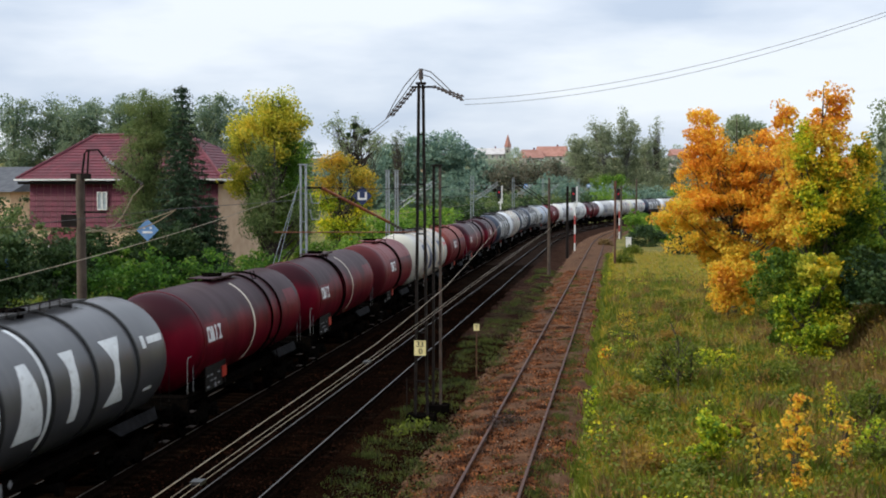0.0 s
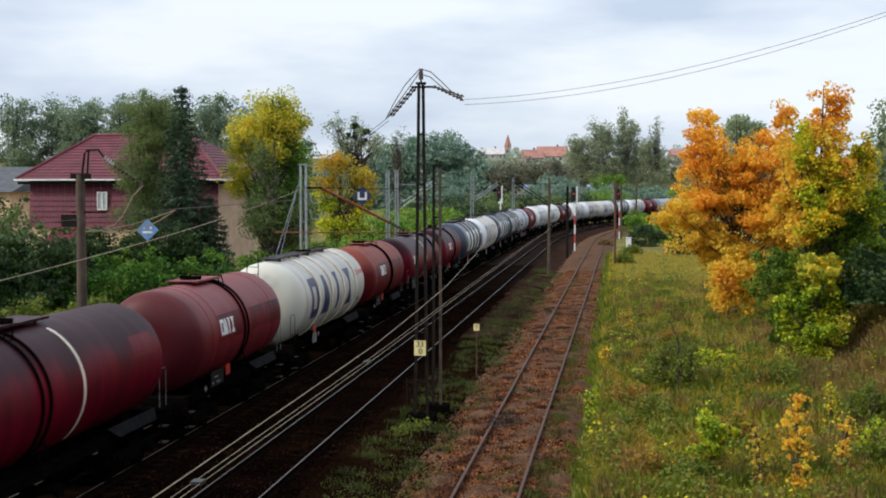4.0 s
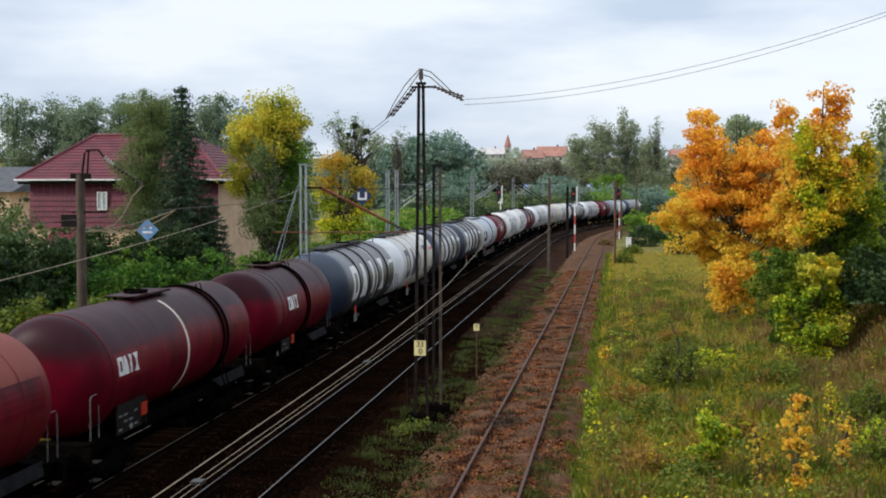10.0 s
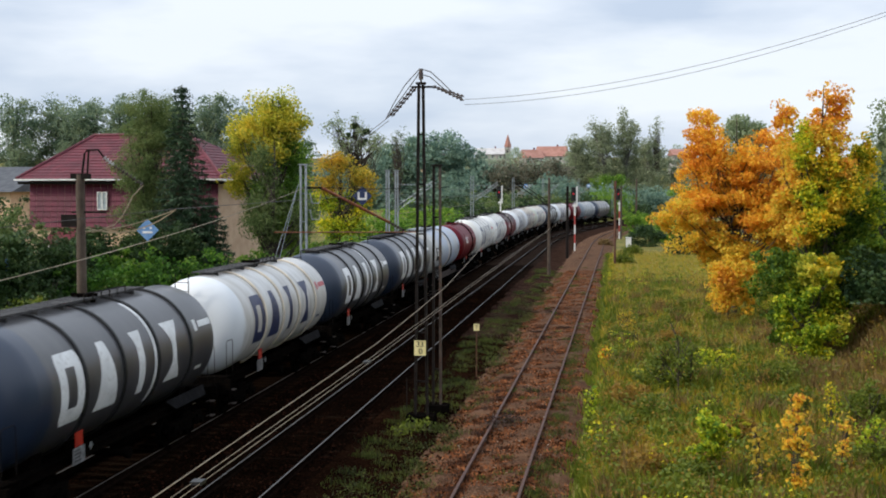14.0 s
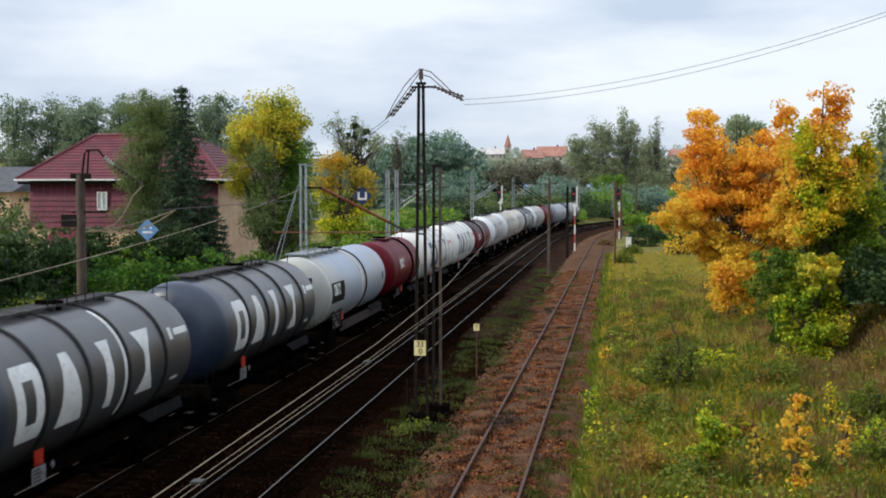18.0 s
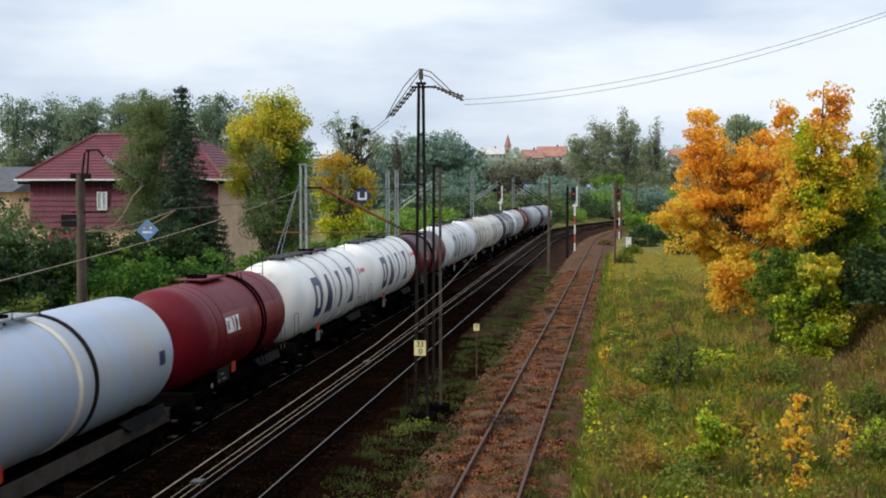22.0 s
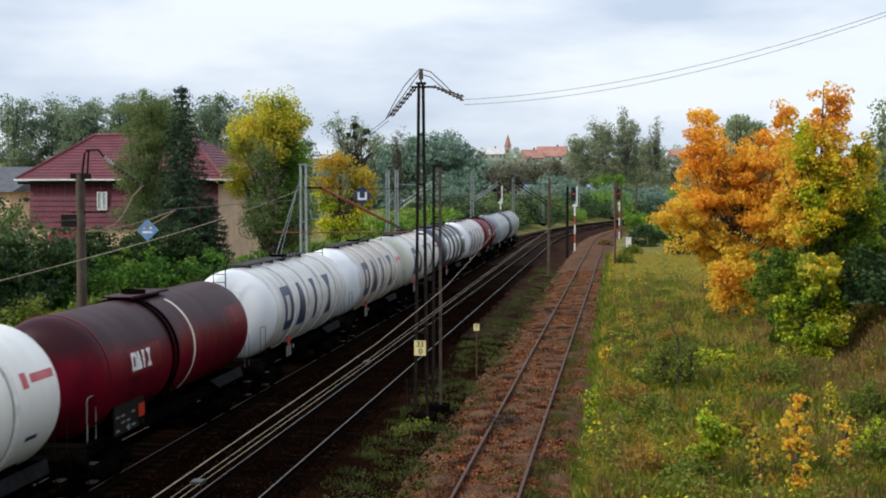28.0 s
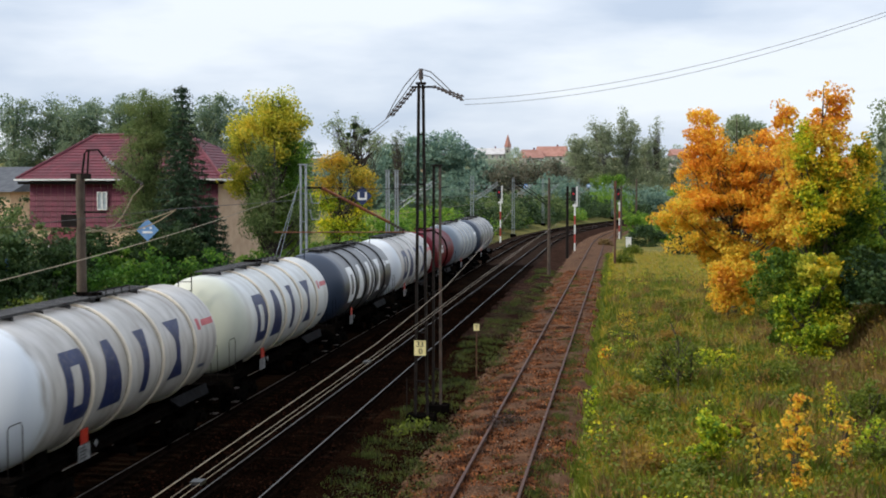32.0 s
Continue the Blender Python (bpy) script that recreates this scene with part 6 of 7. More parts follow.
tree("young orange maple with low leaves", (5.7, 64.0), [("gold", [(6.0, 64.0, 2.5, 1.1, 1.1, 0.9), (5.6, 64.0, 1.5, 0.8, 0.8, 0.9), (6.5, 64.0, 1.3, 0.5, 0.5, 0.8)])], None, 12, 60, 3600, (0.10, 0.22), 0.22, "maple", 0.05, 14)
tree("tall yellow and green autumn maple with golden top shoots", (8.2, 52.0), [
    ("orange", [(6.9, 52.0, 9.8, 0.38, 0.38, 1.3), (8.15, 52.0, 10.0, 0.36, 0.36, 1.2), (8.65, 52.0, 10.5, 0.34, 0.34, 1.2), (9.1, 52.0, 10.1, 0.3, 0.3, 1.0)]),
    ("gold", [(8.5, 51.8, 9.0, 0.9, 0.7, 0.9), (7.3, 51.8, 8.5, 0.75, 0.7, 1.4), (7.1, 51.8, 6.9, 0.8, 0.7, 1.2), (7.3, 51.5, 5.7, 0.7, 0.6, 0.7), (7.2, 53.0, 8.1, 0.5, 0.5, 1.1), (9.0, 51.3, 7.9, 0.7, 0.5, 0.6), (8.8, 51.2, 6.3, 0.5, 0.4, 0.5), (10.0, 52.5, 7.3, 0.6, 0.5, 0.5), (7.6, 51.0, 4.9, 0.5, 0.4, 0.4)]),
    ("lime", [(7.5, 51.1, 8.6, 0.55, 0.5, 1.0), (7.8, 51.2, 6.5, 0.6, 0.5, 1.0), (10.4, 53.0, 6.1, 0.8, 0.8, 1.2)]),
    ("yellow", [(8.2, 51.6, 7.7, 1.3, 0.9, 0.9), (9.0, 51.4, 6.9, 0.9, 0.7, 1.3), (8.0, 51.0, 5.6, 0.9, 0.7, 0.7), (10.2, 53.0, 8.1, 0.7, 0.7, 1.1), (8.2, 50.6, 3.7, 1.0, 0.7, 0.6)]),
    ("maple_green", [(8.7, 52.8, 7.2, 1.1, 1.0, 1.4), (9.0, 52.6, 5.8, 1.5, 1.2, 1.2), (9.3, 52.4, 4.6, 2.0, 1.8, 1.2), (6.5, 51.0, 3.6, 1.4, 1.4, 1.3), (9.2, 52.0, 3.1, 1.6, 1.6, 1.4), (7.3, 51.0, 2.0, 1.6, 1.6, 1.2)])],
    None, 13, 1150, 66000, (0.075, 0.17), 0.2, "maple", 0.13, 110, 0.1)
tree("lime green young maple with yellowing leaves", (7.4, 49.4), [
    ("lime", [(7.1, 50.0, 2.3, 0.9, 0.9, 0.8), (8.2, 50.0, 2.6, 0.9, 0.9, 0.9), (7.8, 49.6, 1.3, 1.3, 1.3, 0.7), (7.9, 49.4, 0.5, 0.6, 0.6, 0.6), (7.8, 49.2, -0.2, 0.4, 0.4, 0.6)]),
    ("lemon", [(7.9, 50.0, 3.6, 0.9, 0.9, 0.8), (8.8, 49.5, 1.5, 0.4, 0.4, 0.4)])], None, 14, 150, 14000, (0.08, 0.18), 0.2, "maple", 0.08, 30)
# darkest leaf tone used here so that the colour itself holds the shade
tree("tree behind the maples, shade put into its dark green leaves", (12.3, 59.0), [("deep", [(10.1, 50.0, 2.8, 1.2, 1.2, 1.8), (12.2, 59.0, 3.7, 2.1, 2.1, 1.6), (12.2, 58.0, 1.9, 1.9, 1.9, 1.6), (11.6, 60.0, 5.7, 1.9, 1.9, 1.3)])], None, 15, 260, 20000, (0.13, 0.28), 0.42)
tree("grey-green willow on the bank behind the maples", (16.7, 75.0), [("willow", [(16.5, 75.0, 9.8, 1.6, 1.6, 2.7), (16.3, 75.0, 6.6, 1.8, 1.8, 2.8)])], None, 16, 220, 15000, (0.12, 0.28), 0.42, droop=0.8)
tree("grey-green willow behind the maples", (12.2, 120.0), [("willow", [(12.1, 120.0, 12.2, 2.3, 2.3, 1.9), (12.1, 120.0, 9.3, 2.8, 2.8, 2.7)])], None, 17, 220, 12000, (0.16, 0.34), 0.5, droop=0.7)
tree("olive-yellow tree between the maples", (9.6, 68.0), [("yellow", [(9.2, 69.0, 6.5, 1.9, 1.9, 1.6), (9.5, 69.0, 3.7, 1.9, 1.9, 1.9)])], None, 18, 200, 13000, (0.1, 0.22), 0.38, "maple")

# garden side
tree("tall grey-green garden tree with feathery drooping crown", (-24.6, 62.5), [("olive", [(-24.8, 62.5, 11.2, 1.4, 1.4, 1.1), (-24.7, 62.5, 9.6, 1.9, 1.9, 1.4), (-24.8, 62.0, 7.8, 2.0, 2.0, 1.4), (-24.5, 62.0, 5.6, 2.1, 2.1, 1.5), (-24.2, 62.5, 10.0, 1.4, 1.4, 2.0)])], None, 21, 520, 42000, (0.09, 0.2), 0.34, "needle", 0.2, 60, 0.1, droop=0.8)
spruce("tall dark green spruce beside the house", (-22.4, 61.0), 11.9, 2.3, LEAF["conifer"], 22, 18000, size=(0.16, 0.34))
spruce("dark green spruce beside the house", (-21.0, 61.0), 6.4, 1.9, LEAF["conifer"], 23, 11000, size=(0.16, 0.34))
tree("broad yellow-green autumn tree, still green on one side", (-18.6, 64.0), [
    ("lemon", [(-18.3, 64.0, 11.1, 1.4, 1.4, 1.2), (-19.9, 64.0, 9.8, 1.2, 1.2, 1.4), (-18.5, 64.0, 9.3, 1.2, 1.2, 1.3), (-20.2, 63.5, 7.6, 0.9, 0.9, 1.3), (-17.7, 64.0, 10.4, 1.1, 1.1, 1.1)]),
    ("green", [(-18.1, 64.0, 4.9, 1.7, 1.7, 1.5), (-17.6, 64.5, 8.8, 1.0, 1.0, 1.8), (-17.3, 64.0, 6.2, 0.9, 0.9, 1.8), (-18.7, 64.0, 6.8, 1.4, 1.4, 1.5)])], None, 24, 480, 46000, (0.08, 0.18), 0.34, "leaf", 0.2, 90, 0.1)
tree("green feathery conifer in front of a yellow tree", (-18.0, 62.0), [("olive", [(-18.4, 62.0, 8.4, 0.7, 0.7, 1.3), (-18.2, 62.0, 5.7, 1.3, 1.3, 1.9), (-16.6, 62.5, 5.4, 1.0, 1.0, 1.3)])], None, 25, 200, 8000, (0.12, 0.26), 0.3, "needle", droop=0.6)
tree("airy amber autumn tree beyond the tracks", (-22.5, 96.5), [
    ("amber", [(-22.4, 96.0, 9.0, 1.6, 1.6, 1.0), (-23.0, 96.0, 7.4, 1.3, 1.3, 1.0), (-20.4, 96.0, 7.7, 1.3, 1.3, 1.0), (-19.7, 96.5, 6.6, 0.7, 0.7, 0.9)]),
    ("lime", [(-23.4, 97.0, 5.9, 1.4, 1.4, 1.2), (-20.9, 97.0, 5.6, 1.5, 1.5, 1.3), (-22.2, 97.0, 3.8, 2.1, 2.1, 1.3)])], None, 26, 420, 11000, (0.13, 0.27), 0.36, "leaf", 0.16, 80, 0.0)
t = tree("sparse tree with dark mistletoe balls", (-24.8, 116.0), [("willow", [(-26.9, 115.0, 12.8, 1.4, 1.4, 1.4), (-24.5, 115.0, 12.5, 1.5, 1.5, 1.6), (-25.7, 115.0, 10.9, 1.9, 1.9, 1.4), (-22.9, 115.0, 11.4, 1.4, 1.4, 1.4)])], None, 27, 150, 2600, (0.12, 0.26), 0.36, "leaf", 0.16, 120, 0.0)
twin = tree("bare thin tree behind the masts", (-23.5, 130.0), [("olive", [(-23.4, 130.0, 11.6, 1.2, 1.2, 2.7), (-23.6, 130.0, 8.3, 0.8, 0.8, 1.8)])], None, 28, 90, 500, (0.12, 0.24), 0.3, "leaf", 0.1, 90, 0.1)
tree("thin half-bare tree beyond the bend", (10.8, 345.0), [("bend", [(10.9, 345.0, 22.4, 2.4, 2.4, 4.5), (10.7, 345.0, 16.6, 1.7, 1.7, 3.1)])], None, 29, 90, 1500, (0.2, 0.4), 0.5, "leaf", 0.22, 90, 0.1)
rs0 = np.random.RandomState(5)
for k in range(9):
    c = in_blobs(rs0, [(0.2, -1, 11.3, 2.3, 1.5, 1.2)], 1)[0]
    v, f = leaf_cloud(rs0, [c], 0.22, 260, (0.14, 0.26))
    sheet("mistletoe", v, f, LEAF["deep"], t, False)["label"] = "dark round mistletoe ball"
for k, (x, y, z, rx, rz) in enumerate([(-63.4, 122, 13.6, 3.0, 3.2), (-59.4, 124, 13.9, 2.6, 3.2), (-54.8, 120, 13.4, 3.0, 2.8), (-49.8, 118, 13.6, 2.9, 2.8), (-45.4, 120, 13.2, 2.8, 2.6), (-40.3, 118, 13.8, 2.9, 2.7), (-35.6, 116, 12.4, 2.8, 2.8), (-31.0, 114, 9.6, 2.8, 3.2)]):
    tree("tall poplar behind the houses, leaves greyed with painted haze", (x, y), [("poplar", [(x, y, z, rx, 2.4, rz), (x + 0.6, y, z - 3.6, rx * 1.25, 2.6, 3.0), (x - 1.0, y, z - 7.4, rx * 1.3, 2.6, 3.4)])], None, 40 + k, 420, 20000, (0.15, 0.32), 0.5, "leaf", 0.25, 30, 0.1, group="far poplars")


def hedge(name, label, blobs, mat, seed, clumps, leaves, size, sigma=0.25, shape="leaf"):
    """A bush or hedge: stems at its foot and leaves down to the ground."""
    rs = np.random.RandomState(seed)
    x, y = blobs[0][0], blobs[0][1]
    g = ground_z(x, y)
    b = thing(name, label, "bush", pose(x, y, g))
    rel = [(q[0] - x, q[1] - y, q[2] - g, q[3], q[4], q[5]) for q in blobs]
    cs = in_blobs(rs, rel, clumps, 0.3)
    cs[:, 2] = np.maximum(cs[:, 2], 0.1)
    s = Shape()
    for q in rel:
        for k in range(4):
            a = (q[0] + rs.uniform(-.5, .5) * q[3], q[1] + rs.uniform(-.5, .5) * q[4], -0.1)
            limb(s, rs, a, (q[0] + rs.uniform(-.8, .8) * q[3], q[1], q[2] + q[5] * 0.5), 0.04, 0.012)
    tagged(part("stems", s, "bark", b, fix=False), kind="stuff")
    v, f = leaf_cloud(rs, cs, sigma, leaves, size, shape)
    v[:, 2] = np.maximum(v[:, 2], 0.0)
    sheet("leaves", v, f, mat, b, False)
    return b


for k, (x, y, z, rx, ry, rz, mt) in enumerate([
        (-29.0, 50.0, 1.6, 2.4, 1.6, 2.4, "deep"), (-25.7, 50.5, 1.9, 2.0, 1.6, 2.2, "deep"), (-23.4, 52.0, 1.9, 2.0, 1.6, 2.0, "hedge"), (-21.2, 54.0, 2.0, 2.0, 1.6, 2.0, "hedge"),
        (-19.2, 56.0, 1.9, 1.8, 1.6, 2.1, "hedge"), (-17.6, 58.5, 1.9, 1.7, 1.5, 1.9, "hedge"), (-23.4, 46.5, 1.0, 1.8, 1.4, 1.4, "weed"), (-20.6, 46.0, 1.1, 1.5, 1.2, 1.6, "weed"), (-26.6, 46.0, 1.3, 1.9, 1.4, 1.9, "deep"),
        (-18.6, 49.0, 1.4, 1.3, 1.2, 1.5, "lime"), (-19.5, 66.0, 1.9, 2.2, 1.6, 2.0, "green"), (-18.6, 74.0, 1.9, 2.2, 1.8, 2.0, "green"), (-18.0, 84.0, 1.9, 2.2, 2.0, 1.9, "green"), (-28.6, 54.0, 3.4, 1.9, 1.8, 3.2, "olive"), (-31.5, 58.0, 3.6, 2.4, 1.8, 3.6, "deep"), (-26.0, 55.5, 2.8, 1.6, 1.4, 2.4, "deep"), (-24.0, 57.0, 2.4, 1.6, 1.4, 2.0, "green"), (-25.6, 57.0, 3.4, 1.1, 1.0, 1.8, "deep"), (-26.4, 50.0, 3.4, 1.2, 1.0, 1.9, "deep"), (-25.2, 52.0, 3.3, 1.2, 1.0, 1.6, "deep"), (-23.5, 58.0, 3.6, 1.5, 1.2, 1.8, "deep"), (-21.6, 59.0, 3.4, 0.9, 0.9, 1.8, "deep")]):
    hedge("hedge", "dense green garden hedge along the railway" if mt in ("green", "deep", "weed", "hedge") else "autumn-coloured garden shrub along the railway", [(x, y, z, rx, ry, rz)], LEAF[mt], 60 + k, 130, 5200, (0.10, 0.23), 0.24)

# bushes along the bend, the wooded slope and far woods
for k, (x, y, z, rx, ry, rz, mt) in enumerate([(-22, 112, 2.0, 4.0, 3, 2.6, "green"), (-23, 135, 2.2, 4.5, 3.5, 3.0, "green"), (-22, 160, 2.4, 4.5, 4, 3.4, "deep"), (-20.5, 185, 2.6, 4.5, 4, 3.6, "olive"), (-19, 210, 2.8, 5.0, 4, 3.8, "deep"),
        (-15.0, 240, 2.4, 5.0, 4, 3.4, "olive"), (-10.0, 268, 2.6, 5.5, 4, 3.6, "deep"), (-3.0, 292, 3.0, 6, 4, 4.0, "green"), (6, 318, 3.2, 7, 4, 4.2, "deep"), (17, 340, 3.2, 8, 4, 4.5, "green")]):
    hedge("bush", "tangled lineside bushes beyond the tracks", [(x, y, z, rx, ry, rz), (x + 2, y + 6, z, rx, ry, rz * 0.9)], LEAF[mt], 90 + k, 300, 5500, (0.24, 0.52), 0.45)
for k, (x, y, z, rx, ry, rz, mt, sz) in enumerate([(3.6, 150.0, 0.9, 2.4, 2.0, 1.7, "deep", 0.3), (0.7, 112.5, 0.25, 0.6, 0.6, 0.7, "weed", 0.2), (3.6, 186.0, 1.3, 2.8, 2.8, 2.3, "green", 0.4), (1.6, 128.0, 0.2, 1.0, 1.0, 0.6, "weed", 0.2), (6.5, 160.0, 1.6, 3.0, 2.5, 2.4, "green", 0.4), (9.5, 175.0, 3.0, 4.0, 3.0, 4.0, "green", 0.45), (8.0, 128.0, 1.0, 2.6, 2.4, 1.8, "deep", 0.35), (-1.4, 152, -0.1, 0.5, 0.5, 0.5, "dry", 0.25)]):
    hedge("bush", "green bush beside the siding", [(x, y, z, rx, ry, rz)], LEAF[mt], 120 + k, 90, 3500, (sz * 0.5, sz), 0.3)


for k in range(11):
    x, y, _ = on_track(TRAIN_X - 7.5 - 1.5 * (k % 2), 176 + 13.0 * k)
    hedge("bush", "dark scrub on the verge of the bend", [(x, y, 0.9, 3.2, 5.5, 2.0 + 0.5 * (k % 3)), (x - 1.5, y + 5, 0.9, 3.0, 4.5, 2.3)], LEAF["deep" if k % 3 else "green"], 150 + k, 150, 4200, (0.2, 0.45), 0.4)


def woods(name, label, blobs, mat, seed, clumps, leaves, size, sigma):
    rs = np.random.RandomState(seed)
    cs = in_blobs(rs, blobs, clumps, 0.45)
    v, f = leaf_cloud(rs, cs, sigma, leaves, size, "leaf")
    tagged(sheet(name, v, f, LEAF[mat], None, False), label, "woods", kind="stuff")


# far woods, with the haze mixed into their leaf colours
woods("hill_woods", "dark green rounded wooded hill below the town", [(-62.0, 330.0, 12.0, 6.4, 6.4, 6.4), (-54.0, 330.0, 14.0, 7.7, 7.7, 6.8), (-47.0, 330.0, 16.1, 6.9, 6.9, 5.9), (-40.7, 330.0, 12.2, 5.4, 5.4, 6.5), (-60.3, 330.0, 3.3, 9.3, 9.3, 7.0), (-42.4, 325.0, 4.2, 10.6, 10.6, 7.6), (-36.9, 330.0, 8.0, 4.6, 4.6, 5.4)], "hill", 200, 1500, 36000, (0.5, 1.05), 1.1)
woods("hill_woods", "brownish autumn trees between hill and bend", [(-31.1, 330.0, 8.7, 6.5, 6.5, 4.6), (-24.2, 330.0, 9.3, 4.2, 4.2, 5.2), (-17.3, 330.0, 9.3, 5.7, 5.7, 5.2), (-23.4, 325.0, 1.9, 9.8, 9.8, 4.5)], "russet_haze", 202, 700, 18000, (0.45, 0.95), 1.1)
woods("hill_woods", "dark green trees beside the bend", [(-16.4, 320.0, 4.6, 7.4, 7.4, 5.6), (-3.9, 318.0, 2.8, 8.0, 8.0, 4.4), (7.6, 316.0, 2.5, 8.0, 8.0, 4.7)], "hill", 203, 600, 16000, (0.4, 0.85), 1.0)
woods("hill_woods", "treetops round the town, paled with painted haze", [(-47.8, 560.0, 20.0, 5.6, 5.6, 4.9), (-56.5, 540.0, 17.0, 8.8, 8.8, 3.4), (-106.4, 540.0, 16.0, 7.6, 7.6, 8.7), (-16.6, 540.0, 17.9, 6.2, 6.2, 5.6), (-31.5, 540.0, 16.2, 11.2, 11.2, 2.6), (-101.5, 480.0, 11.2, 9.1, 9.1, 6.2), (34.5, 520.0, 16.7, 14.2, 14.2, 9.4)], "haze", 201, 500, 15000, (0.5, 1.1), 1.2)
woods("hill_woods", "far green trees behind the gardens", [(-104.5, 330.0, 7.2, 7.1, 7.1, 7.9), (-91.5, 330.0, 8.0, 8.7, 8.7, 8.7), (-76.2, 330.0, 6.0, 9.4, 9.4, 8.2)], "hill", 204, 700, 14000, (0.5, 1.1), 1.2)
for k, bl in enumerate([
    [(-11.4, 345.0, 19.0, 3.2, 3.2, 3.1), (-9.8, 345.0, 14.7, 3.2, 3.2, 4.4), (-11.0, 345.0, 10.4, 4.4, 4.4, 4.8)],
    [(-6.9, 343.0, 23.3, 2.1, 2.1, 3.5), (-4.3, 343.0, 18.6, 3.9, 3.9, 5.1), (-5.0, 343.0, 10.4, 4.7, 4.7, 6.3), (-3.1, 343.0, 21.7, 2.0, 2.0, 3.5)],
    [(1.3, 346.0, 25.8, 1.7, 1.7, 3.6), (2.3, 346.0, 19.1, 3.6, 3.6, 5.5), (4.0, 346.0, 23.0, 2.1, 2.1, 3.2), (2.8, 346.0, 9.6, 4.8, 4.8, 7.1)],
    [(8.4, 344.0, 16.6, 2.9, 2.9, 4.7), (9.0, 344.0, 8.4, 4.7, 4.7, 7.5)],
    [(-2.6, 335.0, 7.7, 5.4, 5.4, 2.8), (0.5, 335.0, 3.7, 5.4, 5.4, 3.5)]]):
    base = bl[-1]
    tree("tall tree beyond the bend, haze painted into its colours", (base[0], base[1]), [("bend" if k < 4 else "green", bl)], None, 220 + k, 420, 11000, (0.24, 0.5), 0.7, "leaf", 0.3, 90, 0.1, group="trees beyond the bend", bark="bark_haze")

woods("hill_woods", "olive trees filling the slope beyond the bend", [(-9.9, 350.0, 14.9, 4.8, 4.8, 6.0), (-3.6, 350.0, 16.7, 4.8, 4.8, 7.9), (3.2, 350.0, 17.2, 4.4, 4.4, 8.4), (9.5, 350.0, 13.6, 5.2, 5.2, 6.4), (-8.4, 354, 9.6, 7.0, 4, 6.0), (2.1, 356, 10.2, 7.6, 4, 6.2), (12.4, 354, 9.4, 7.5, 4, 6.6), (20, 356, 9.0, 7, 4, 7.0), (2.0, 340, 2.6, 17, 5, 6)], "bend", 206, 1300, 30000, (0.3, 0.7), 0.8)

# added out of view: blocks low light from the right to darken tank undersides
woods("bank_woods", "unseen trees added on the bank to block low sky light", [(18.0, y, z, 4.0, 5.0, 4.6) for y in (-24, -12, 0, 12, 24, 36) for z in (4.0, 8.2)] + [(20.0, 48, 4.0, 3.0, 5.0, 4.0), (20.0, 48, 9.0, 3.0, 5.0, 4.0)], "maple_green", 207, 1500, 26000, (0.5, 1.0), 0.9)
# town on the hill
plain_house(-43.0, 616, 24, 4.6, 6, 21.8, 25.8, "wall_town", "roof_town", "pale town house with an orange tiled roof", 15, 4)
plain_house(-32.8, 622, -8, 7.4, 6, 22.6, 27.6, "wall_town", "roof_town", "pale town house with an orange tiled roof", 15, 4)
plain_house(-66.3, 640, 2, 7.6, 6, 24.2, 27.4, "wall_town", "roof_pale", "pale town house with a whitish roof", 15, 4)
plain_house(-64, 420, 20, 4, 4, 17.0, 19.0, "plaster", "roof_red", "small brown-roofed house among the trees", 10, 2)
plain_house(22.0, 420, 10, 4, 4, 17.8, 19.8, "wall_town", "roof_town", "pale house seen between the trees", 12, 3)
spire = thing("church", "church tower with a slim brick-red spire", "church", pose(-57.0, 640, 0))
part("tower", Shape().box(-1.5, 1.5, -1.5, 1.5, 14, 28.0), "wall_town", spire)
part("spire", Shape().lathe([(28.0, 2.0), (29.2, 1.7), (34.6, 0.1)], "z", 8), "roof_town", spire)
part("belfry_window", Shape().box(-0.4, 0.4, -1.54, -1.46, 25.0, 27.0), "glass_dark", spire)


# ---------------------------------------------------------------- grass and weeds
def bed_top(x, y):
    """Top of the gravel between the near main line and the edge of the siding."""
    if y > 150 or x < -7.4 or x > -0.6:
        return -9.0
    if x > -5.0:
        x = max(-5.0, x - siding_gain(y))
    return float(np.interp(x, [-7.4, -6.85, -6.05, -5.45, -4.75, -4.35, -3.75, -1.95, -1.35, -0.65], [-0.18, -0.165, -0.17, -0.24, -0.26, -0.16, -0.12, -0.12, -0.15, -0.4]))


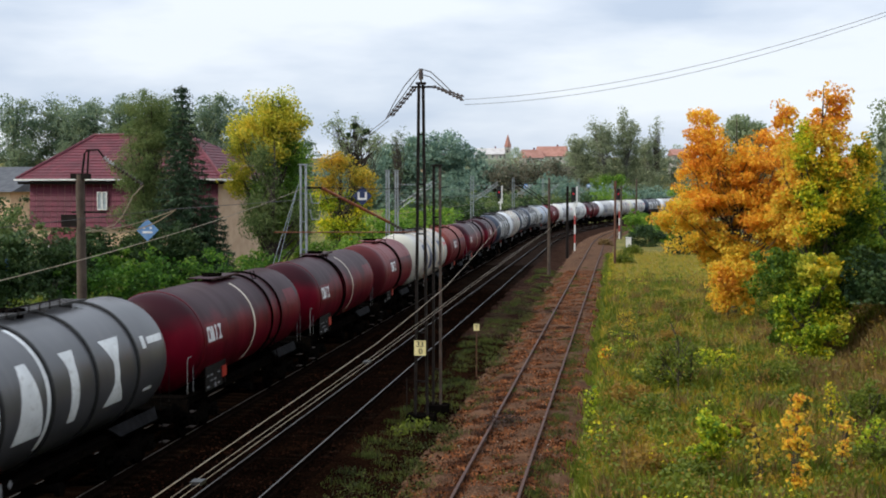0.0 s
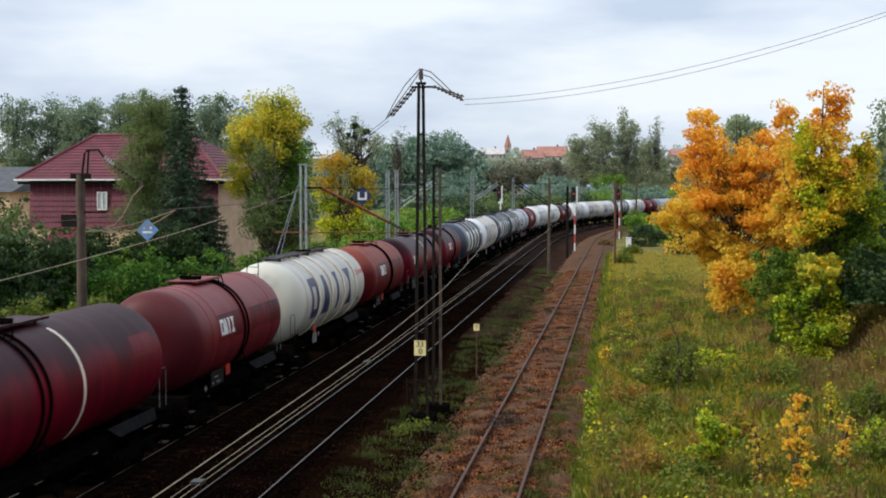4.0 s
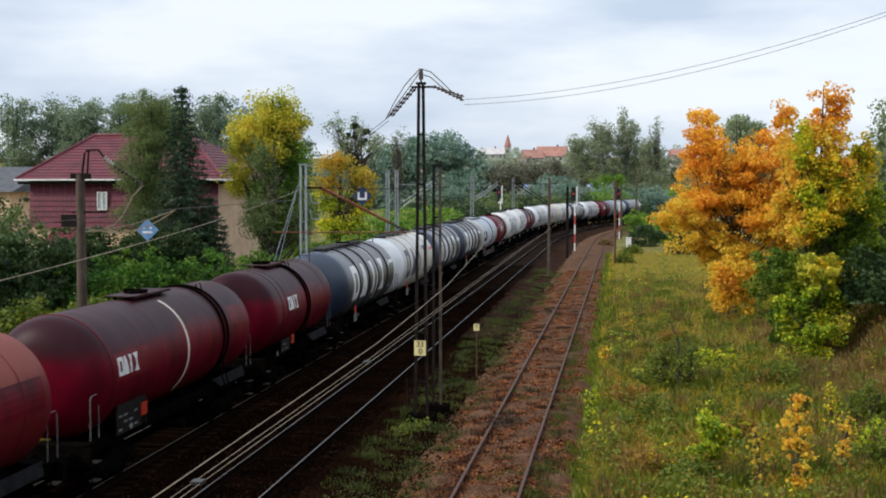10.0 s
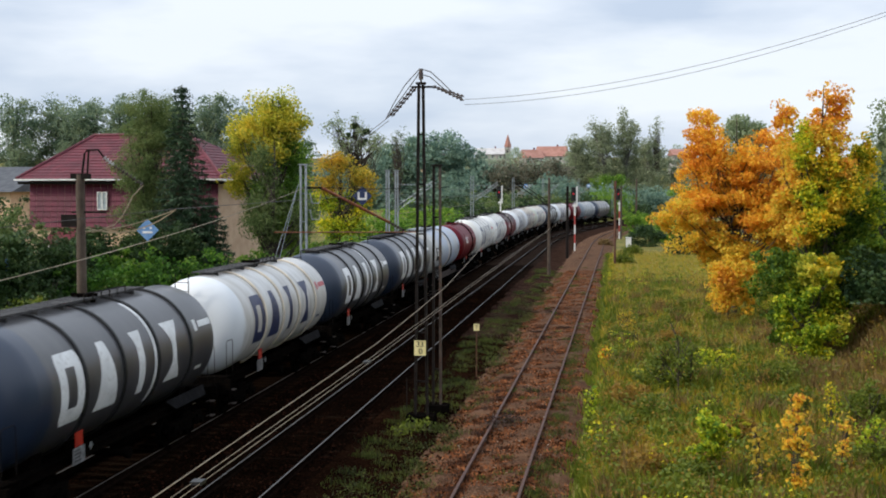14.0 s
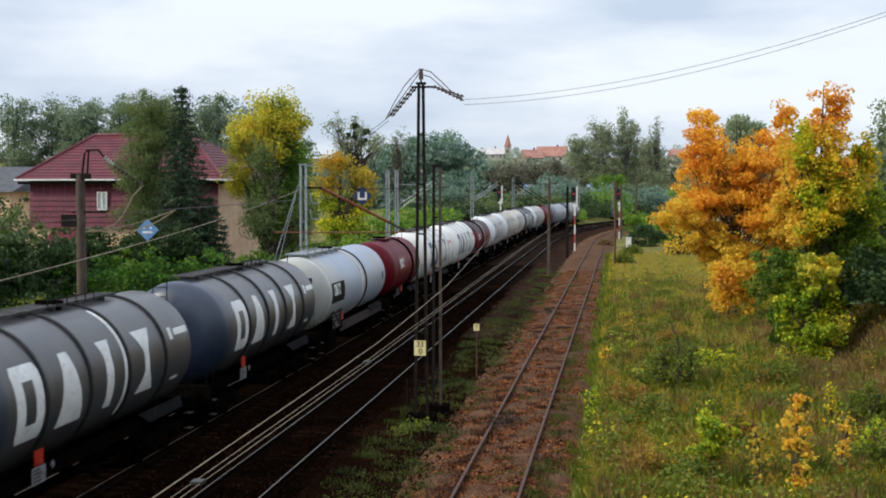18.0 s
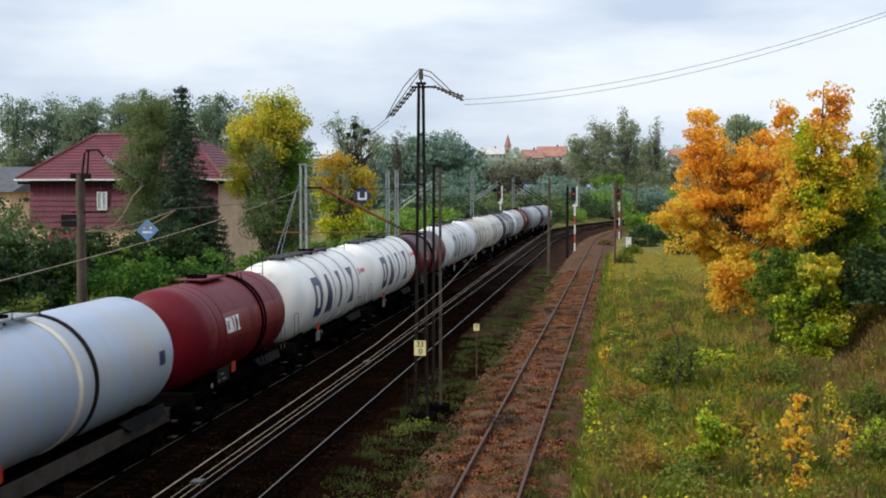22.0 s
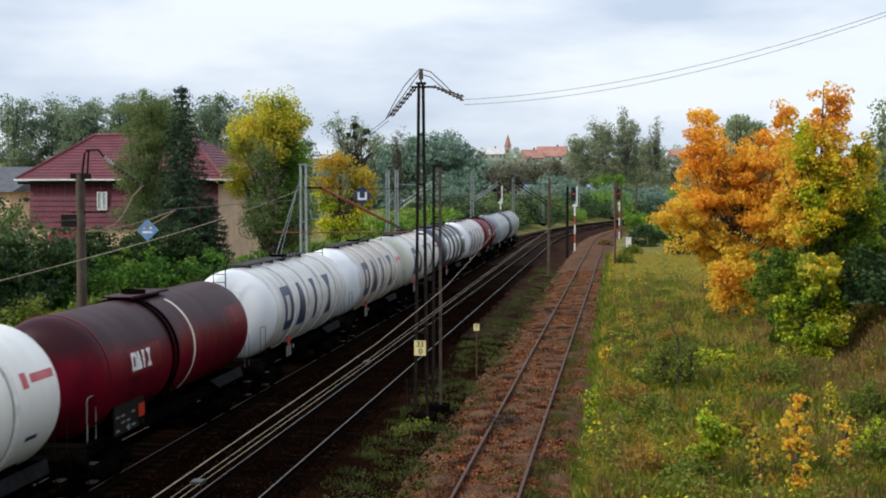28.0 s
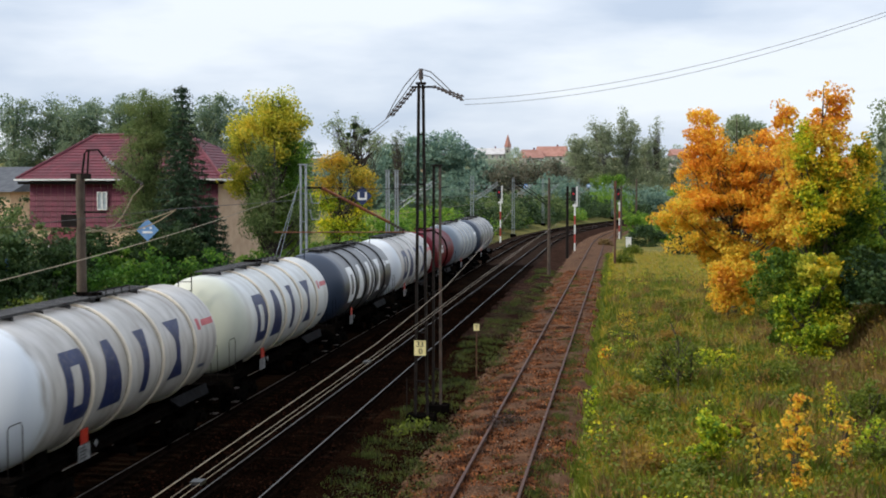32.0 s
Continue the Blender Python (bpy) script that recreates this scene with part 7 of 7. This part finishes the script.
def blades(name, label, mat, seed, count, xr, yr, high, wide, clump=0.0, keep=None, power=1.6):
    """Upright blades, bent at the tip."""
    rs = np.random.RandomState(seed)
    y = yr[0] + (yr[1] - yr[0]) * rs.rand(count) ** power
    x = xr[0] + (xr[1] - xr[0]) * rs.rand(count)
    if clump:
        cx, cy = xr[0] + (xr[1] - xr[0]) * rs.rand(int(clump)), yr[0] + (yr[1] - yr[0]) * rs.rand(int(clump)) ** power
        k = rs.randint(0, len(cx), count)
        x, y = cx[k] + rs.normal(0, 0.16, count), cy[k] + rs.normal(0, 0.16, count)
    if keep:
        ok = np.array([keep(a, b) for a, b in zip(x, y)])
        x, y = x[ok], y[ok]
    z = np.array([max(ground_z(a, b), bed_top(a, b)) for a, b in zip(x, y)])
    n = len(x)
    h = high[0] + (high[1] - high[0]) * rs.rand(n)
    a = rs.rand(n) * 6.283
    w = wide * (0.6 + 0.8 * rs.rand(n))
    w = w * (1 + y / 90)
    lx, ly = rs.normal(0, 0.28, n) * h, rs.normal(0, 0.28, n) * h
    dx, dy = np.cos(a) * w, np.sin(a) * w
    v = np.stack([np.stack([x - dx * 0.6, y - dy * 0.6, z - 0.02], 1), np.stack([x + lx * 0.4 + dx, y + ly * 0.4 + dy, z + h * 0.55], 1), np.stack([x + lx, y + ly, z + h], 1), np.stack([x + lx * 0.4 - dx, y + ly * 0.4 - dy, z + h * 0.55], 1)], 1)
    sheet_ob = sheet(name, v.reshape(-1, 3), np.arange(n * 4).reshape(n, 4), LEAF[mat], None, False)
    tagged(sheet_ob, label, "grass", kind="stuff")


def herbs(name, label, mat, seed, clumps, count, xr, yr, high, size, power=1.5, spread=0.2, shape="leaf"):
    """Leafy weeds: upright clumps of small leaves."""
    rs = np.random.RandomState(seed)
    y = yr[0] + (yr[1] - yr[0]) * rs.rand(clumps) ** power
    x = xr[0] + (xr[1] - xr[0]) * rs.rand(clumps)
    h = high[0] + (high[1] - high[0]) * rs.rand(clumps) ** 2
    cs = []
    for a, b, c in zip(x, y, h):
        g = max(ground_z(a, b), bed_top(a, b))
        for k in range(4):
            cs.append((a, b, g + c * (0.15 + 0.25 * k)))
    v, f = leaf_cloud(rs, cs, (spread, spread, 0.12), count, size, shape)
    tagged(sheet(name, v, f, LEAF[mat], None, False), label, "weeds", kind="stuff")


blades("meadow_grass", "tall uncut autumn grass, green to straw yellow", "grass", 301, 95000, (-0.7, 13), (22, 130), (0.15, 0.5), 0.016)
blades("meadow_weeds", "clumps of green meadow weeds", "weed", 302, 26000, (-0.6, 12), (23, 90), (0.25, 0.7), 0.022, 600)
blades("dry_stalks", "dry brown stalks standing in the grass", "dry", 303, 14000, (-0.4, 14), (23, 90), (0.4, 0.9), 0.010, 320)
blades("bank_grass", "dry pale grass on the bank", "dry", 307, 34000, (6.7, 14.5), (27, 62), (0.25, 0.75), 0.014, power=1.0)
blades("hay_grass", "pale straw-coloured grass along the far meadow", "straw", 315, 16000, (-0.2, 8.0), (52, 135), (0.2, 0.5), 0.02, power=1.0)
blades("track_weeds", "low green weeds between siding and main line", "verge", 304, 24000, (-6.9, -4.4), (20, 110), (0.04, 0.2), 0.005, 330, power=1.9)
blades("track_weeds", "weeds growing in the gravel of the siding", "verge", 305, 3500, (-4.2, -1.0), (22, 110), (0.05, 0.16), 0.007, 70)
blades("siding_grass", "low grass beside the rusty rail", "verge", 309, 5000, (-1.98, -1.5), (24, 60), (0.04, 0.14), 0.006, 90, power=1.0)
blades("siding_brush", "dark dead brush between the siding rails", "brush", 310, 6000, (-4.3, -2.0), (25, 70), (0.03, 0.12), 0.007, 70, power=1.2)
blades("siding_verge", "weedy grass along the edge of the siding", "weed", 308, 12000, (-0.95, -0.4), (22, 130), (0.1, 0.36), 0.012, 500)
blades("verge_grass", "grass on the far side of the main line", "grass", 306, 16000, (-19, -15.8), (30, 140), (0.2, 0.6), 0.03)
herbs("meadow_herbs", "leafy green weeds in the meadow", "weed", 311, 700, 46000, (-0.6, 13), (24, 100), (0.3, 1.5), (0.05, 0.15), spread=0.26)
herbs("meadow_herbs", "yellowing weeds in the meadow", "lime", 312, 120, 6000, (-0.6, 13), (24, 100), (0.3, 1.3), (0.05, 0.14), spread=0.24)
herbs("meadow_herbs", "rust-brown weeds beside the siding", "russet", 316, 90, 7000, (-0.4, 2.6), (24, 36), (0.2, 0.7), (0.04, 0.11), power=1.0, spread=0.26)
herbs("meadow_herbs", "browned weeds in the meadow", "russet", 313, 520, 30000, (-0.6, 13), (24, 100), (0.3, 1.1), (0.04, 0.12), spread=0.26)
herbs("lineside_herbs", "low green weeds beside the siding", "verge", 314, 170, 14000, (-6.5, -4.4), (24, 90), (0.04, 0.3), (0.02, 0.06), spread=0.34)

for k, (x, y, h, w, mt, n) in enumerate([(2.3, 30.0, 1.55, 0.66, "lime", 2400), (4.0, 27.6, 2.5, 0.42, "gold", 560), (3.25, 28.2, 1.7, 0.3, "amber", 150), (5.85, 34.3, 1.7, 0.22, "yellow", 150), (0.53, 58.5, 1.2, 0.6, "amber", 300),
        (-0.44, 49.1, 0.7, 0.3, "orange", 120), (-0.7, 37.1, 1.0, 0.24, "lime", 120), (0.81, 43.8, 0.7, 0.25, "lemon", 70), (6.41, 48.3, 1.0, 0.36, "lemon", 150), (6.45, 31.6, 1.4, 0.5, "lime", 260), (5.46, 30.3, 1.6, 0.3, "gold", 130), (3.24, 33.8, 0.9, 0.4, "lime", 140)]):
    tree("young maple sapling with autumn leaves", (x, y), [(x, y, h * 0.5, w * 0.9, w * 0.9, h * 0.52), (x, y, h * 0.8, w * 0.5, w * 0.5, h * 0.2)], mt, 330 + k, 40, int(n * 1.5), (0.05, 0.13), 0.1, "maple", 0.018, 22, name="sapling", group="saplings in the grass")
for k, (x, y, h) in enumerate([(2.1, 41.6, 2.7), (1.7, 42.5, 1.9), (2.6, 43.0, 1.8)]):
    tree("thin dark bare shrub with few leaves", (x, y), [(x, y, h * 0.6, 0.6, 0.5, h * 0.45)], "weed", 350 + k, 40, 420, (0.06, 0.14), 0.14, "leaf", 0.03, 26, name="shrub")

for k, (x, y, z, r, h, mt) in enumerate([(1.5, 42.8, 0.5, 0.9, 0.8, "weed"), (1.1, 36.5, 0.3, 0.5, 0.6, "weed"), (0.3, 39.0, 0.3, 0.6, 0.5, "russet"), (3.2, 34.0, 0.3, 0.7, 0.5, "russet"), (5.2, 38.5, 0.35, 0.8, 0.6, "weed"), (5.6, 44.0, 0.4, 0.9, 0.6, "weed"), (3.4, 48.0, 0.3, 0.9, 0.5, "lime"), (0.6, 29.2, 0.25, 0.5, 0.5, "russet"), (1.7, 28.6, 0.25, 0.5, 0.45, "weed"), (6.4, 31.0, 0.3, 0.7, 0.6, "weed"), (0.2, 55.0, 0.3, 0.6, 0.5, "weed"), (2.4, 54.0, 0.3, 0.8, 0.5, "russet"), (7.2, 36.5, 0.7, 0.8, 0.7, "weed"), (-5.9, 35.3, -0.08, 0.26, 0.22, "weed"), (-3.25, 36.3, -0.02, 0.3, 0.22, "brush")]):
    hedge("weed_clump", "tall leafy weed clump in the meadow", [(x, y, z, r, r, h), (x + r * 0.8, y + r, z * 0.8, r * 0.7, r * 0.7, h * 0.7)], LEAF[mt], 400 + k, 60, 2200, (0.05, 0.14), 0.16) if r > 0.35 else hedge("weed_clump", "low sparse weed tuft at the foot of a mast", [(x, y, z, r, r, h), (x - 0.35, y - 0.6, z, r, r, h * 0.8), (x + 0.25, y + 0.5, z, r, r, h * 0.6)], LEAF[mt], 400 + k, 26, 420, (0.05, 0.12), 0.17)

motions()
